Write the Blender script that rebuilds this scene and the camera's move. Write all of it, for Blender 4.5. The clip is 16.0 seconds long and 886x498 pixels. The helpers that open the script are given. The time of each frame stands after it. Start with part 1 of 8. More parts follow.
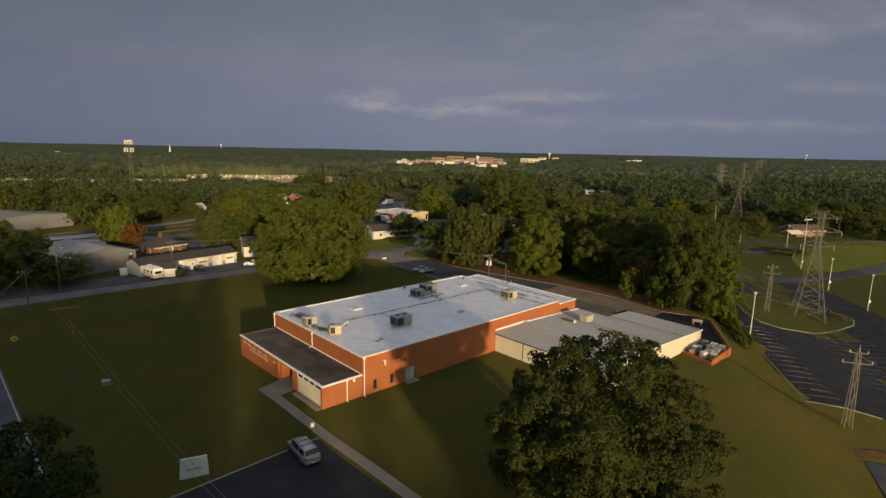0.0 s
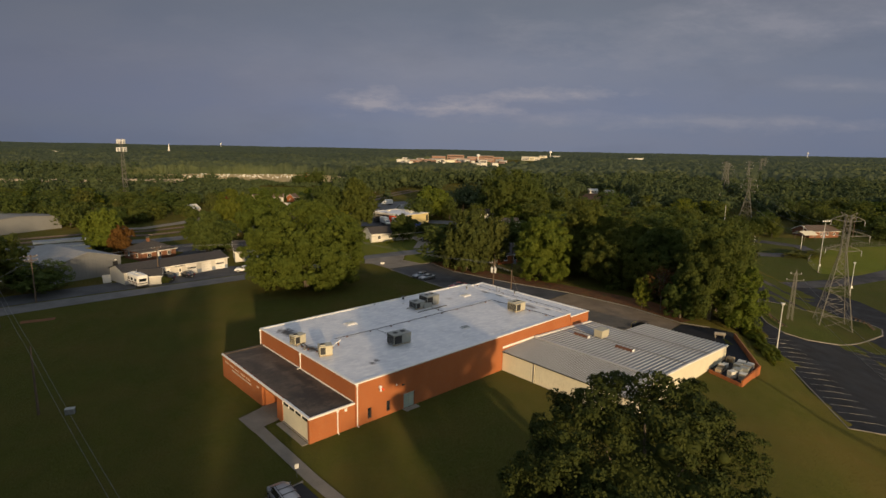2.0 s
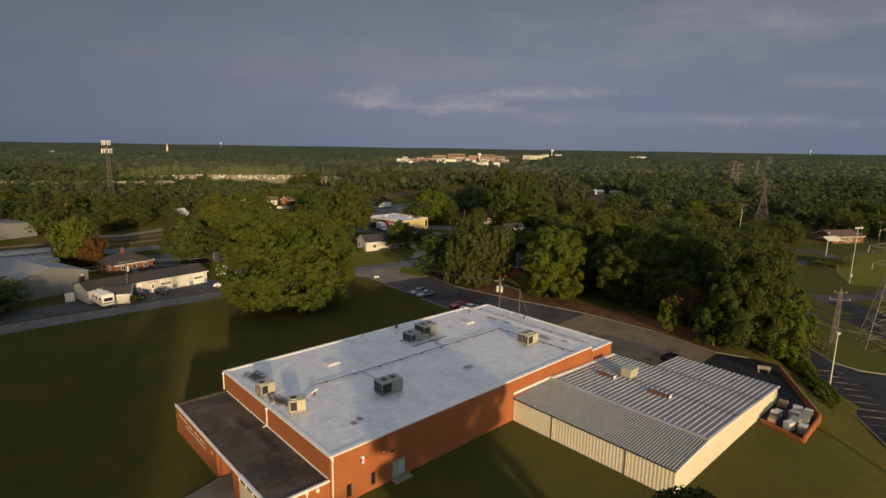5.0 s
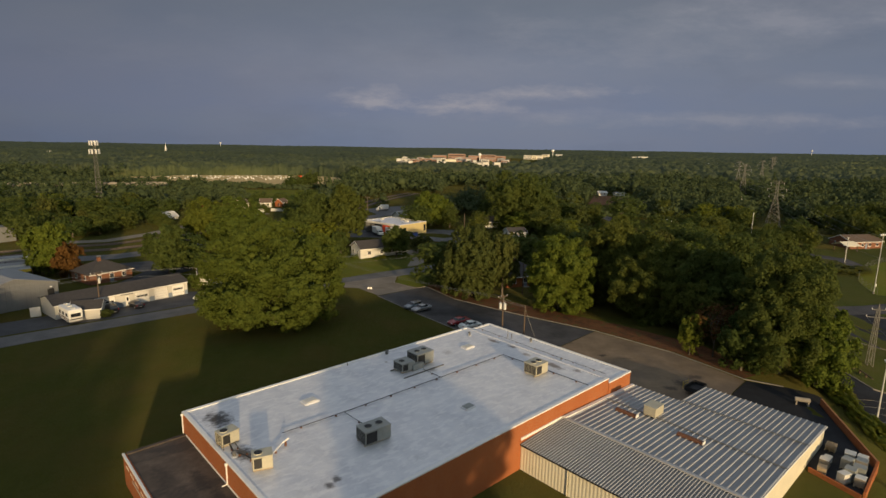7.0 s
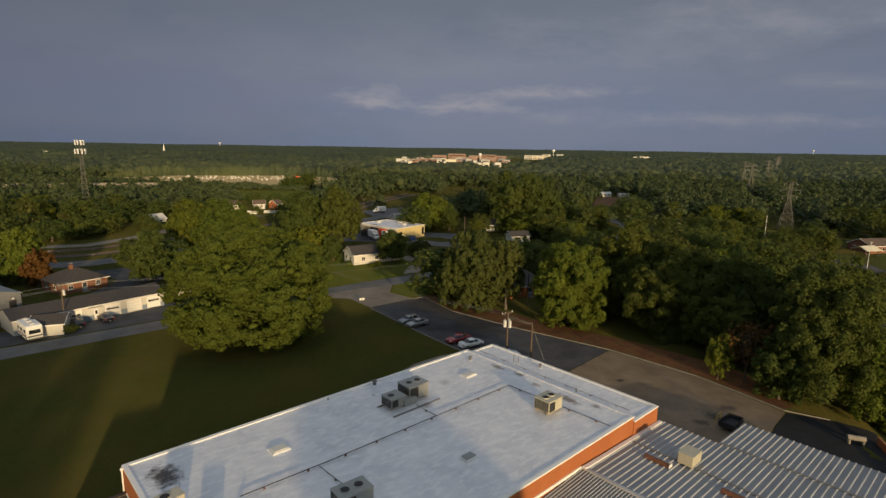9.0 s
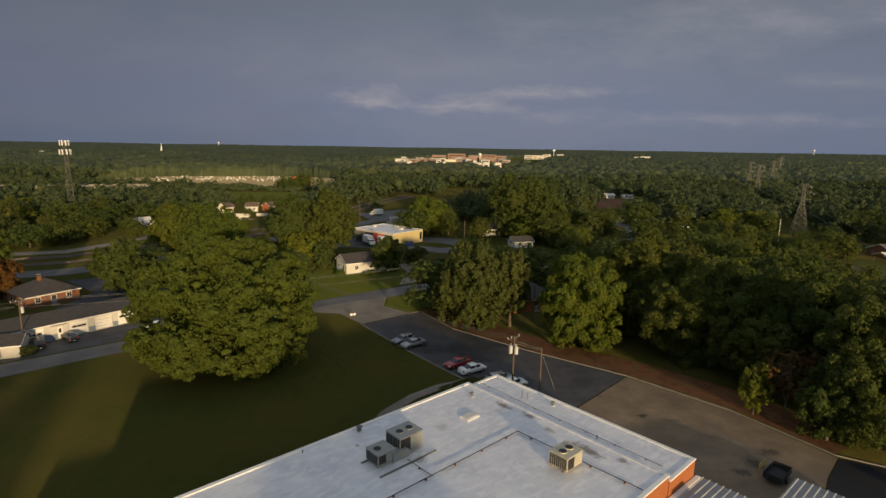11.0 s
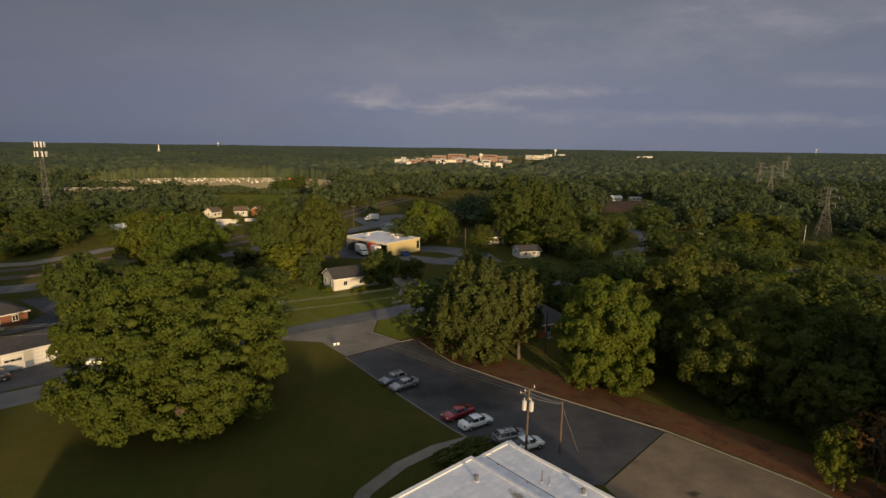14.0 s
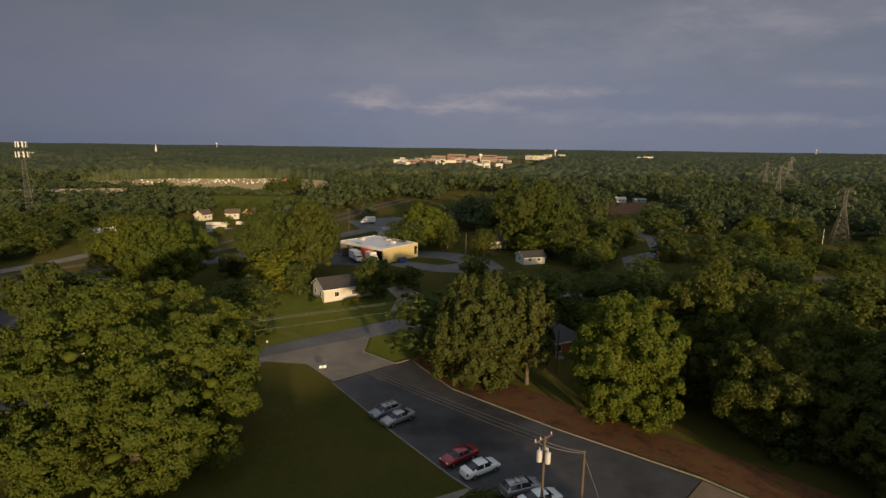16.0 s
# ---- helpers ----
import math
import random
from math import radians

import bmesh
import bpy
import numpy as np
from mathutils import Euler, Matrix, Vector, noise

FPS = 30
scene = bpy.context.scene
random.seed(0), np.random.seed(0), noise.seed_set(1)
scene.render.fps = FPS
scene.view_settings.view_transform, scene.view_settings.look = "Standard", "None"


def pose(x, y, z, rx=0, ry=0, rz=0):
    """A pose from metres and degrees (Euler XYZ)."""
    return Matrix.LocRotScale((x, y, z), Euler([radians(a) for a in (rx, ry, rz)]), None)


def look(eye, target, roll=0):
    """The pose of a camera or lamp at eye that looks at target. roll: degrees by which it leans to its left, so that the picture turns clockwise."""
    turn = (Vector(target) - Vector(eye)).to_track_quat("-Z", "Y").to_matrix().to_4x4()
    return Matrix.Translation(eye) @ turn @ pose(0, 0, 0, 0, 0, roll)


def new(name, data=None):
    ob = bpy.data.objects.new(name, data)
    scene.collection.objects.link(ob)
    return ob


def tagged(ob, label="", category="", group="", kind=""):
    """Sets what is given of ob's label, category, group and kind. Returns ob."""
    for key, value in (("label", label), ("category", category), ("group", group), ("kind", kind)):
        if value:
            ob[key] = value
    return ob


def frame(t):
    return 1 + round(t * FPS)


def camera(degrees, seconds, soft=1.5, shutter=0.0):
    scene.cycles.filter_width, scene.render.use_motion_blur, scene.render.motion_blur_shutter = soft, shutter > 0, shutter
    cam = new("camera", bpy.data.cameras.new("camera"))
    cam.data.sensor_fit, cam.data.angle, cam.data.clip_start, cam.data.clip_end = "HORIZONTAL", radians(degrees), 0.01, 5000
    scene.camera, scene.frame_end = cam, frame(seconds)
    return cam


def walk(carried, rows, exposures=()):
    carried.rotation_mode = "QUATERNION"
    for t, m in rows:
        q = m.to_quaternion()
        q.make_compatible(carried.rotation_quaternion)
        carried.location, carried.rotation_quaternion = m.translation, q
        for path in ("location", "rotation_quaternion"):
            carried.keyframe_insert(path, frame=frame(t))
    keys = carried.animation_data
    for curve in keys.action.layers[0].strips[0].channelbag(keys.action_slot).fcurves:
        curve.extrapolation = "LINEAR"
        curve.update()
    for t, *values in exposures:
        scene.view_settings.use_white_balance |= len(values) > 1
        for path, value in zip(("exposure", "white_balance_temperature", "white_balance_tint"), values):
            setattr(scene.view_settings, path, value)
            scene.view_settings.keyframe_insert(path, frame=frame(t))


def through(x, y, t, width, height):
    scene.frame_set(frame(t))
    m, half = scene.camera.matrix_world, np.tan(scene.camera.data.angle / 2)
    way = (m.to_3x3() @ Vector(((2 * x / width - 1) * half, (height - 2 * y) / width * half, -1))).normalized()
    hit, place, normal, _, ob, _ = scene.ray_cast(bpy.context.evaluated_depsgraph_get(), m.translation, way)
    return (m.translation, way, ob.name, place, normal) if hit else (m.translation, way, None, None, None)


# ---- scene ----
cam = camera(78.4, 16.0)
PATH = [
    (0, (-0.67, 0.501, 32.549), (-0.664, 2.467, 32.184), 1.32),
    (0.5, (-0.811, 2.313, 32.667), (-0.804, 4.279, 32.3), 1.3),
    (1, (-0.901, 4.311, 32.629), (-0.895, 6.277, 32.261), 1.24),
    (1.5, (-0.881, 6.382, 32.744), (-0.876, 8.347, 32.375), 1.2),
    (2, (-0.886, 8.567, 32.771), (-0.882, 10.532, 32.4), 1.18),
    (2.5, (-0.967, 10.677, 32.896), (-0.962, 12.642, 32.525), 1.13),
    (3, (-0.949, 12.859, 33.12), (-0.944, 14.825, 32.748), 1.11),
    (3.5, (-0.884, 15.205, 33.226), (-0.881, 17.17, 32.853), 1.1),
    (4, (-0.84, 17.612, 33.367), (-0.838, 19.576, 32.993), 1.05),
    (6.5, (-0.22, 29.816, 34.055), (-0.221, 31.78, 33.678), 1.02),
    (7, (-0.144, 32.396, 34.094), (-0.145, 34.36, 33.717), 1.03),
    (7.5, (-0.017, 34.98, 34.044), (-0.017, 36.944, 33.666), 1.02),
    (8, (0.106, 37.581, 33.983), (0.103, 39.545, 33.606), 1.02),
    (8.5, (0.178, 40.19, 33.862), (0.177, 42.154, 33.484), 1.02),
    (9, (0.258, 42.763, 33.823), (0.256, 44.728, 33.446), 1.02),
    (11.5, (0.494, 55.628, 34.247), (0.494, 57.592, 33.869), 1.01),
    (12, (0.444, 58.4, 34.271), (0.446, 60.364, 33.893), 0.96),
    (12.5, (0.687, 60.852, 34.322), (0.685, 62.816, 33.945), 0.94),
    (13, (0.731, 63.463, 34.385), (0.73, 65.428, 34.007), 0.94),
    (13.5, (0.845, 66.067, 34.496), (0.842, 68.031, 34.119), 0.91),
    (14, (0.938, 68.499, 34.558), (0.935, 70.463, 34.18), 0.91),
    (14.5, (0.962, 71.032, 34.578), (0.961, 72.996, 34.2), 0.91),
    (15, (0.953, 73.59, 34.546), (0.952, 75.554, 34.169), 0.91),
    (15.5, (0.961, 76.09, 34.479), (0.96, 78.054, 34.102), 0.9),
    (16, (0.962, 78.63, 34.403), (0.961, 80.594, 34.026), 0.9),
]
TINTS = [(0.0, 0.0, 6400, 10), (4.2, 0.0, 6400, 10), (6.5, -0.03, 6300, 7.5), (9.2, -0.03, 6300, 7.5), (11.5, -0.03, 6360, 9.5), (16.0, 0.0, 6560, 11)]
walk(cam, [(t, look(eye, target, roll)) for t, eye, target, roll in PATH], TINTS)

import collections

# ---- world, sun ----
SUN_WAY = Vector((0.355, -0.935, math.tan(radians(8.0)))).normalized()   # towards the sun
world = bpy.data.worlds.new("sky")
scene.world = world
world.use_nodes = True
wn, wl = world.node_tree.nodes, world.node_tree.links
wn.clear()
w_out = wn.new("ShaderNodeOutputWorld")
w_bg = wn.new("ShaderNodeBackground")
w_sky = wn.new("ShaderNodeTexSky")
w_sky.sky_type, w_sky.sun_disc = "NISHITA", False
w_sky.sun_elevation, w_sky.sun_rotation = radians(8.0), math.atan2(0.355, -0.935)
w_sky.air_density, w_sky.dust_density, w_sky.ozone_density = 1.0, 1.5, 2.5
w_co = wn.new("ShaderNodeTexCoord")
w_sep = wn.new("ShaderNodeSeparateXYZ")
wl.new(w_co.outputs["Generated"], w_sep.inputs[0])


def wmath(op, a, b=None, c=None, clamp=False):
    n = wn.new("ShaderNodeMath")
    n.operation, n.use_clamp = op, clamp
    for i, v in enumerate((a, b, c)):
        if v is None:
            continue
        if isinstance(v, (int, float)):
            n.inputs[i].default_value = v
        else:
            wl.new(v, n.inputs[i])
    return n.outputs[0]


def wramp(value, stops):
    n = wn.new("ShaderNodeValToRGB")
    while len(n.color_ramp.elements) < len(stops):
        n.color_ramp.elements.new(0.5)
    for e, (p, col) in zip(n.color_ramp.elements, stops):
        e.position, e.color = p, (*col, 1)
    wl.new(value, n.inputs[0])
    return n.outputs[0]


def wmix(f, a, b):
    n = wn.new("ShaderNodeMix")
    n.data_type = "RGBA"
    for s, v in ((n.inputs[0], f), (n.inputs[6], a), (n.inputs[7], b)):
        if isinstance(v, tuple):
            s.default_value = (*v, 1)
        elif isinstance(v, (int, float)):
            s.default_value = v
        else:
            wl.new(v, s)
    return n.outputs[2]


def wnoise(scale, detail, rough, off, vec):
    m = wn.new("ShaderNodeMapping")
    m.inputs["Location"].default_value = (off, off * 0.7, off * 0.3)
    wl.new(vec, m.inputs[0])
    n = wn.new("ShaderNodeTexNoise")
    n.inputs["Scale"].default_value, n.inputs["Detail"].default_value, n.inputs["Roughness"].default_value = scale, detail, rough
    wl.new(m.outputs[0], n.inputs["Vector"])
    return n.outputs["Fac"]


w_height = wmath("MAXIMUM", w_sep.outputs[2], 0.0)
# the even grey veil, darker overhead, bluer low down
veil = wramp(wmath("MULTIPLY", w_height, 1.6, clamp=True), [
    (0.0, (0.160, 0.188, 0.268)), (0.10, (0.158, 0.184, 0.268)), (0.22, (0.162, 0.182, 0.250)),
    (0.42, (0.136, 0.146, 0.184)), (0.60, (0.094, 0.098, 0.118)), (0.70, (0.18, 0.176, 0.175)), (1.0, (0.56, 0.57, 0.61))])
# the sky ahead laid out by bearing and height, for clouds of soft outline
w_ahead = wmath("MAXIMUM", w_sep.outputs[1], 0.05)
w_a, w_b = wmath("DIVIDE", w_sep.outputs[0], w_ahead), wmath("DIVIDE", w_sep.outputs[2], w_ahead)
w_f = wn.new("ShaderNodeCombineXYZ")
wl.new(wmath("MULTIPLY", w_a, 3.2), w_f.inputs[0])
wl.new(wmath("MULTIPLY", w_b, 9.5), w_f.inputs[1])
big = wramp(wnoise(0.9, 6, 0.55, 3.7, w_f.outputs[0]), [(0.36, (0, 0, 0)), (0.68, (1, 1, 1))])
veil = wmix(wmath("MULTIPLY", big, 0.30), veil, (0.212, 0.208, 0.238))
lift = wramp(wmath("ADD", wmath("MULTIPLY", w_sep.outputs[0], 0.7), 0.5, clamp=True), [(0.05, (0.74, 0.75, 0.78)), (0.45, (1.04, 1.04, 1.04)), (0.65, (1.05, 1.05, 1.05)), (0.9, (0.96, 0.96, 0.97))])
w_tone = wn.new("ShaderNodeMix")
w_tone.data_type, w_tone.blend_type = "RGBA", "MULTIPLY"
w_tone.inputs[0].default_value = 1.0
wl.new(veil, w_tone.inputs[6]), wl.new(lift, w_tone.inputs[7])
veil = w_tone.outputs[2]
dark = wramp(wnoise(1.3, 7, 0.6, 11.3, w_f.outputs[0]), [(0.50, (0, 0, 0)), (0.74, (1, 1, 1))])
veil = wmix(wmath("MULTIPLY", dark, 0.30), veil, (0.108, 0.124, 0.180))
ahead = wramp(w_sep.outputs[1], [(0.25, (0, 0, 0)), (0.45, (1, 1, 1))])
ragged = wmath("MULTIPLY", wmath("SUBTRACT", wnoise(4.2, 9, 0.66, 4.6, w_f.outputs[0]), 0.5), 3.4)
wisps = wmath("MULTIPLY", wmath("SUBTRACT", wnoise(2.0, 8, 0.64, 1.9, w_f.outputs[0]), 0.5), 3.0)


def wcloud(col, a, b, wide, tall, amount, edge, slant=0.0):
    """A bank of cloud at a bearing and height, ragged at its edge; tall: below and above its middle."""
    da = wmath("SUBTRACT", w_a, a)
    db = wmath("SUBTRACT", wmath("SUBTRACT", w_b, b), wmath("MULTIPLY", da, slant))
    up, down = wmath("DIVIDE", wmath("MAXIMUM", db, 0.0), tall[1]), wmath("DIVIDE", wmath("MINIMUM", db, 0.0), tall[0])
    da = wmath("DIVIDE", da, wide)
    far = wmath("SQRT", wmath("ADD", wmath("MULTIPLY", da, da), wmath("ADD", wmath("MULTIPLY", up, up), wmath("MULTIPLY", down, down))))
    f = wramp(wmath("MULTIPLY", wmath("ADD", far, edge), 0.5, clamp=True), [(0.0, (1, 1, 1)), (0.25, (0.45, 0.45, 0.45)), (0.62, (0, 0, 0))])
    return wmix(wmath("MULTIPLY", wmath("MULTIPLY", f, ahead), amount), col, (0.300, 0.286, 0.325))


veil = wcloud(veil, -0.03, 0.135, 0.42, (0.07, 0.07), 0.16, wisps)
veil = wcloud(veil, 0.56, 0.215, 0.34, (0.040, 0.06), 0.55, wisps, 0.10)
veil = wcloud(veil, 0.70, 0.120, 0.12, (0.012, 0.014), 0.40, wisps)
veil = wcloud(veil, 0.50, 0.054, 0.44, (0.016, 0.012), 0.42, ragged)
veil = wcloud(veil, 0.16, 0.092, 0.14, (0.012, 0.012), 0.95, ragged, 0.06)
veil = wcloud(veil, 0.03, 0.067, 0.13, (0.010, 0.012), 0.90, ragged, 0.03)
veil = wcloud(veil, -0.13, 0.070, 0.075, (0.010, 0.026), 0.95, ragged)
# away from the sun the veil hides the blue; towards the sun the sky is open
toward = wn.new("ShaderNodeVectorMath")
toward.operation = "DOT_PRODUCT"
toward.inputs[1].default_value = SUN_WAY
wl.new(w_co.outputs["Generated"], toward.inputs[0])
cover = wramp(wmath("ADD", wmath("MULTIPLY", toward.outputs["Value"], 0.5), 0.5), [(0.35, (1, 1, 1)), (0.75, (0.25, 0.25, 0.25)), (1.0, (0.1, 0.1, 0.1))])
w_dim = wn.new("ShaderNodeVectorMath")
w_dim.operation = "SCALE"
w_dim.inputs["Scale"].default_value = 0.24
wl.new(w_sky.outputs[0], w_dim.inputs[0])
# low, hazy sun side: warm light
w_warm = wn.new("ShaderNodeVectorMath")
w_warm.operation = "MULTIPLY"
w_warm.inputs[1].default_value = (1.15, 1.0, 0.78)
wl.new(w_dim.outputs[0], w_warm.inputs[0])
w_cap = wn.new("ShaderNodeVectorMath")
w_cap.operation = "MINIMUM"
w_cap.inputs[1].default_value = (0.68, 0.60, 0.50)   # haze dims the glare round the sun
wl.new(w_warm.outputs[0], w_cap.inputs[0])
wl.new(wmix(wmath("MULTIPLY", cover, 0.97), w_cap.outputs[0], veil), w_bg.inputs["Color"])
w_bg.inputs["Strength"].default_value = 1.0
wl.new(w_bg.outputs[0], w_out.inputs[0])

sun_data = bpy.data.lights.new("sun", "SUN")
sun_data.energy, sun_data.angle, sun_data.color = 4.9, radians(1.5), (1.0, 0.71, 0.38)
sun = new("sun", sun_data)
sun.matrix_world = look(SUN_WAY * 200, (0, 0, 0))


# ---- materials ----
class Mat:
    """A small helper round one node material."""

    def __init__(self, name, rough=0.8, metal=0.0, spec=0.3):
        self.m = bpy.data.materials.new(name)
        self.m.use_nodes = True
        self.n, self.l = self.m.node_tree.nodes, self.m.node_tree.links
        self.b = self.n["Principled BSDF"]
        self.b.inputs["Roughness"].default_value = rough
        self.b.inputs["Metallic"].default_value = metal
        self.b.inputs["Specular IOR Level"].default_value = spec

    def put(self, sock, v):
        if isinstance(v, tuple):
            sock.default_value = (*v, 1) if len(v) == 3 and sock.type == "RGBA" else v
        elif isinstance(v, (int, float)):
            sock.default_value = v
        else:
            self.l.new(v, sock)

    def co(self, kind="Object", scale=(1, 1, 1), turn=0.0):
        t = self.n.new("ShaderNodeTexCoord")
        m = self.n.new("ShaderNodeMapping")
        m.inputs["Scale"].default_value = scale
        m.inputs["Rotation"].default_value = (0, 0, turn)
        self.l.new(t.outputs[kind], m.inputs[0])
        return m.outputs[0]

    def world_co(self, scale=(1, 1, 1), turn=0.0):
        t = self.n.new("ShaderNodeNewGeometry")
        m = self.n.new("ShaderNodeMapping")
        m.inputs["Scale"].default_value = scale
        m.inputs["Rotation"].default_value = (0, 0, turn)
        self.l.new(t.outputs["Position"], m.inputs[0])
        return m.outputs[0]

    def noise(self, scale, detail=4, rough=0.6, vec=None, out="Fac"):
        t = self.n.new("ShaderNodeTexNoise")
        t.inputs["Scale"].default_value, t.inputs["Detail"].default_value, t.inputs["Roughness"].default_value = scale, detail, rough
        if vec is not None:
            self.l.new(vec, t.inputs["Vector"])
        return t.outputs[out]

    def voronoi(self, scale, vec=None, out="Distance"):
        t = self.n.new("ShaderNodeTexVoronoi")
        t.inputs["Scale"].default_value = scale
        if vec is not None:
            self.l.new(vec, t.inputs["Vector"])
        return t.outputs[out]

    def ramp(self, v, stops):
        r = self.n.new("ShaderNodeValToRGB")
        while len(r.color_ramp.elements) < len(stops):
            r.color_ramp.elements.new(0.5)
        for e, (p, c) in zip(r.color_ramp.elements, stops):
            e.position = p
            e.color = (*c, 1) if isinstance(c, tuple) else (c, c, c, 1)
        self.l.new(v, r.inputs[0])
        return r.outputs[0]

    def mix(self, f, a, b, mode="MIX"):
        x = self.n.new("ShaderNodeMix")
        x.data_type, x.blend_type = "RGBA", mode
        self.put(x.inputs[0], f), self.put(x.inputs[6], a), self.put(x.inputs[7], b)
        return x.outputs[2]

    def math(self, op, a, b=0.0, clamp=False):
        x = self.n.new("ShaderNodeMath")
        x.operation, x.use_clamp = op, clamp
        self.put(x.inputs[0], a), self.put(x.inputs[1], b)
        return x.outputs[0]

    def random(self, island=False):
        if island:
            return self.n.new("ShaderNodeNewGeometry").outputs["Random Per Island"]
        return self.n.new("ShaderNodeObjectInfo").outputs["Random"]

    def color(self, v):
        self.put(self.b.inputs["Base Color"], v)
        return self

    def rough(self, v):
        self.put(self.b.inputs["Roughness"], v)
        return self

    def bump(self, height, strength=0.3, distance=0.05):
        x = self.n.new("ShaderNodeBump")
        x.inputs["Strength"].default_value, x.inputs["Distance"].default_value = strength, distance
        self.put(x.inputs["Height"], height)
        self.l.new(x.outputs[0], self.b.inputs["Normal"])
        return self


def plain(name, col, rough=0.7, metal=0.0, spec=0.3, vary=0.15, scale=2.0):
    """A painted or plain surface with soft dirt at two scales."""
    k = Mat(name, rough, metal, spec)
    co = k.co()
    dirt = k.mix(0.5, k.noise(scale, 5, 0.65, co), k.noise(scale * 9, 3, 0.6, co))
    lo, hi = tuple(c * (1 - vary) for c in col), tuple(min(1, c * (1 + vary)) for c in col)
    k.color(k.ramp(dirt, [(0.3, lo), (0.7, hi)]))
    k.bump(k.noise(scale * 12, 3, 0.6, co), 0.12, 0.01)
    return k.m


def foliage(name, dark, mid, light, through=0.42):
    k = Mat(name, 0.7, 0.0, 0.10)
    r = k.mix(0.7, k.random(True), k.noise(0.55, 4, 0.65, k.co()))
    col = k.ramp(r, [(0.15, dark), (0.5, mid), (0.85, light)])
    tone = k.ramp(k.random(), [(0.0, (0.78, 0.88, 0.92)), (0.5, (0.92, 0.95, 0.95)), (1.0, (1.12, 1.04, 0.88))])
    col = k.mix(1.0, col, tone, "MULTIPLY")
    k.color(col)
    tr = k.n.new("ShaderNodeBsdfTranslucent")
    k.l.new(col, tr.inputs["Color"])
    mx = k.n.new("ShaderNodeMixShader")
    mx.inputs[0].default_value = through
    k.l.new(k.b.outputs[0], mx.inputs[1])
    k.l.new(tr.outputs[0], mx.inputs[2])
    k.l.new(mx.outputs[0], k.n["Material Output"].inputs[0])
    return k.m


M = {}
M["leaf"] = foliage("leaf", (0.060, 0.078, 0.020), (0.104, 0.130, 0.032), (0.160, 0.182, 0.046), 0.5)
M["leaf_olive"] = foliage("leaf_olive", (0.068, 0.090, 0.016), (0.108, 0.134, 0.023), (0.166, 0.188, 0.034))
M["leaf_oak"] = foliage("leaf_oak", (0.026, 0.036, 0.010), (0.046, 0.060, 0.016), (0.082, 0.096, 0.026), 0.3)
M["leaf_deep"] = foliage("leaf_deep", (0.054, 0.070, 0.019), (0.092, 0.115, 0.029), (0.142, 0.162, 0.041), 0.5)
M["leaf_light"] = foliage("leaf_light", (0.090, 0.115, 0.017), (0.145, 0.170, 0.024), (0.205, 0.215, 0.034))
M["leaf_pine"] = foliage("leaf_pine", (0.056, 0.066, 0.018), (0.090, 0.101, 0.026), (0.136, 0.143, 0.037), 0.3)
M["leaf_rust"] = foliage("leaf_rust", (0.070, 0.040, 0.014), (0.130, 0.070, 0.024), (0.180, 0.105, 0.034))
M["leaf_crimson"] = foliage("leaf_crimson", (0.100, 0.020, 0.018), (0.160, 0.036, 0.030), (0.210, 0.060, 0.045))
# distant leaves: blue haze is mixed into the leaf colour
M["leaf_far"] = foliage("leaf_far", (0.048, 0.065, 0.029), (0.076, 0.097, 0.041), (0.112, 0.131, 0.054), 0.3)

k = Mat("bark", 0.9)
co = k.co(scale=(1, 1, 0.2))
k.color(k.ramp(k.noise(6, 5, 0.7, co), [(0.3, (0.07, 0.055, 0.04)), (0.7, (0.17, 0.14, 0.11))])).bump(k.noise(14, 4, 0.7, co), 0.6, 0.05)
M["bark"] = k.m

# lawn: mown grass with worn, yellowed and damp patches, far off merging into scrub
def lawn(name, tint):
    """Mown grass; tint shifts the whole greener or drier, and puts sun or shade into it."""
    k = Mat(name, 0.95, 0, 0.15)
    co = k.world_co()
    fine = k.noise(3.0, 6, 0.75, co)
    patch = k.noise(0.07, 5, 0.62, co)
    broad = k.noise(0.012, 3, 0.5, co)
    mow = k.noise(0.9, 2, 0.5, k.world_co((0.45, 0.03, 1), radians(-21)))
    base = k.ramp(fine, [(0.25, (0.060, 0.062, 0.010)), (0.55, (0.090, 0.089, 0.014)), (0.8, (0.130, 0.119, 0.022))])
    base = k.mix(k.ramp(patch, [(0.42, 0.0), (0.68, 0.85)]), base, (0.140, 0.094, 0.026))
    base = k.mix(k.ramp(broad, [(0.4, 0.0), (0.7, 0.5)]), base, (0.074, 0.080, 0.014))
    base = k.mix(k.ramp(mow, [(0.4, 0.0), (0.65, 0.22)]), base, (0.120, 0.118, 0.022))
    base = k.mix(k.ramp(k.noise(0.55, 5, 0.7, co), [(0.38, 0.0), (0.68, 0.5)]), base, (0.116, 0.102, 0.025))
    k.color(k.mix(1.0, base, tint, "MULTIPLY"))
    # upright blades: the surface faces mostly sideways, at random
    tuft = k.n.new("ShaderNodeVectorMath")
    tuft.operation = "SUBTRACT"
    tuft.inputs[1].default_value = (0.485, 0.555, 0.17)   # blades show their near side
    k.l.new(k.noise(13.0, 4, 0.8, co, "Color"), tuft.inputs[0])
    wide = k.n.new("ShaderNodeVectorMath")
    wide.operation = "MULTIPLY"
    wide.inputs[1].default_value = (5.4, 5.4, 1.0)
    k.l.new(tuft.outputs[0], wide.inputs[0])
    lean = k.n.new("ShaderNodeVectorMath")
    lean.operation = "NORMALIZE"
    k.l.new(wide.outputs[0], lean.inputs[0])
    k.l.new(lean.outputs[0], k.b.inputs["Normal"])
    return k.m


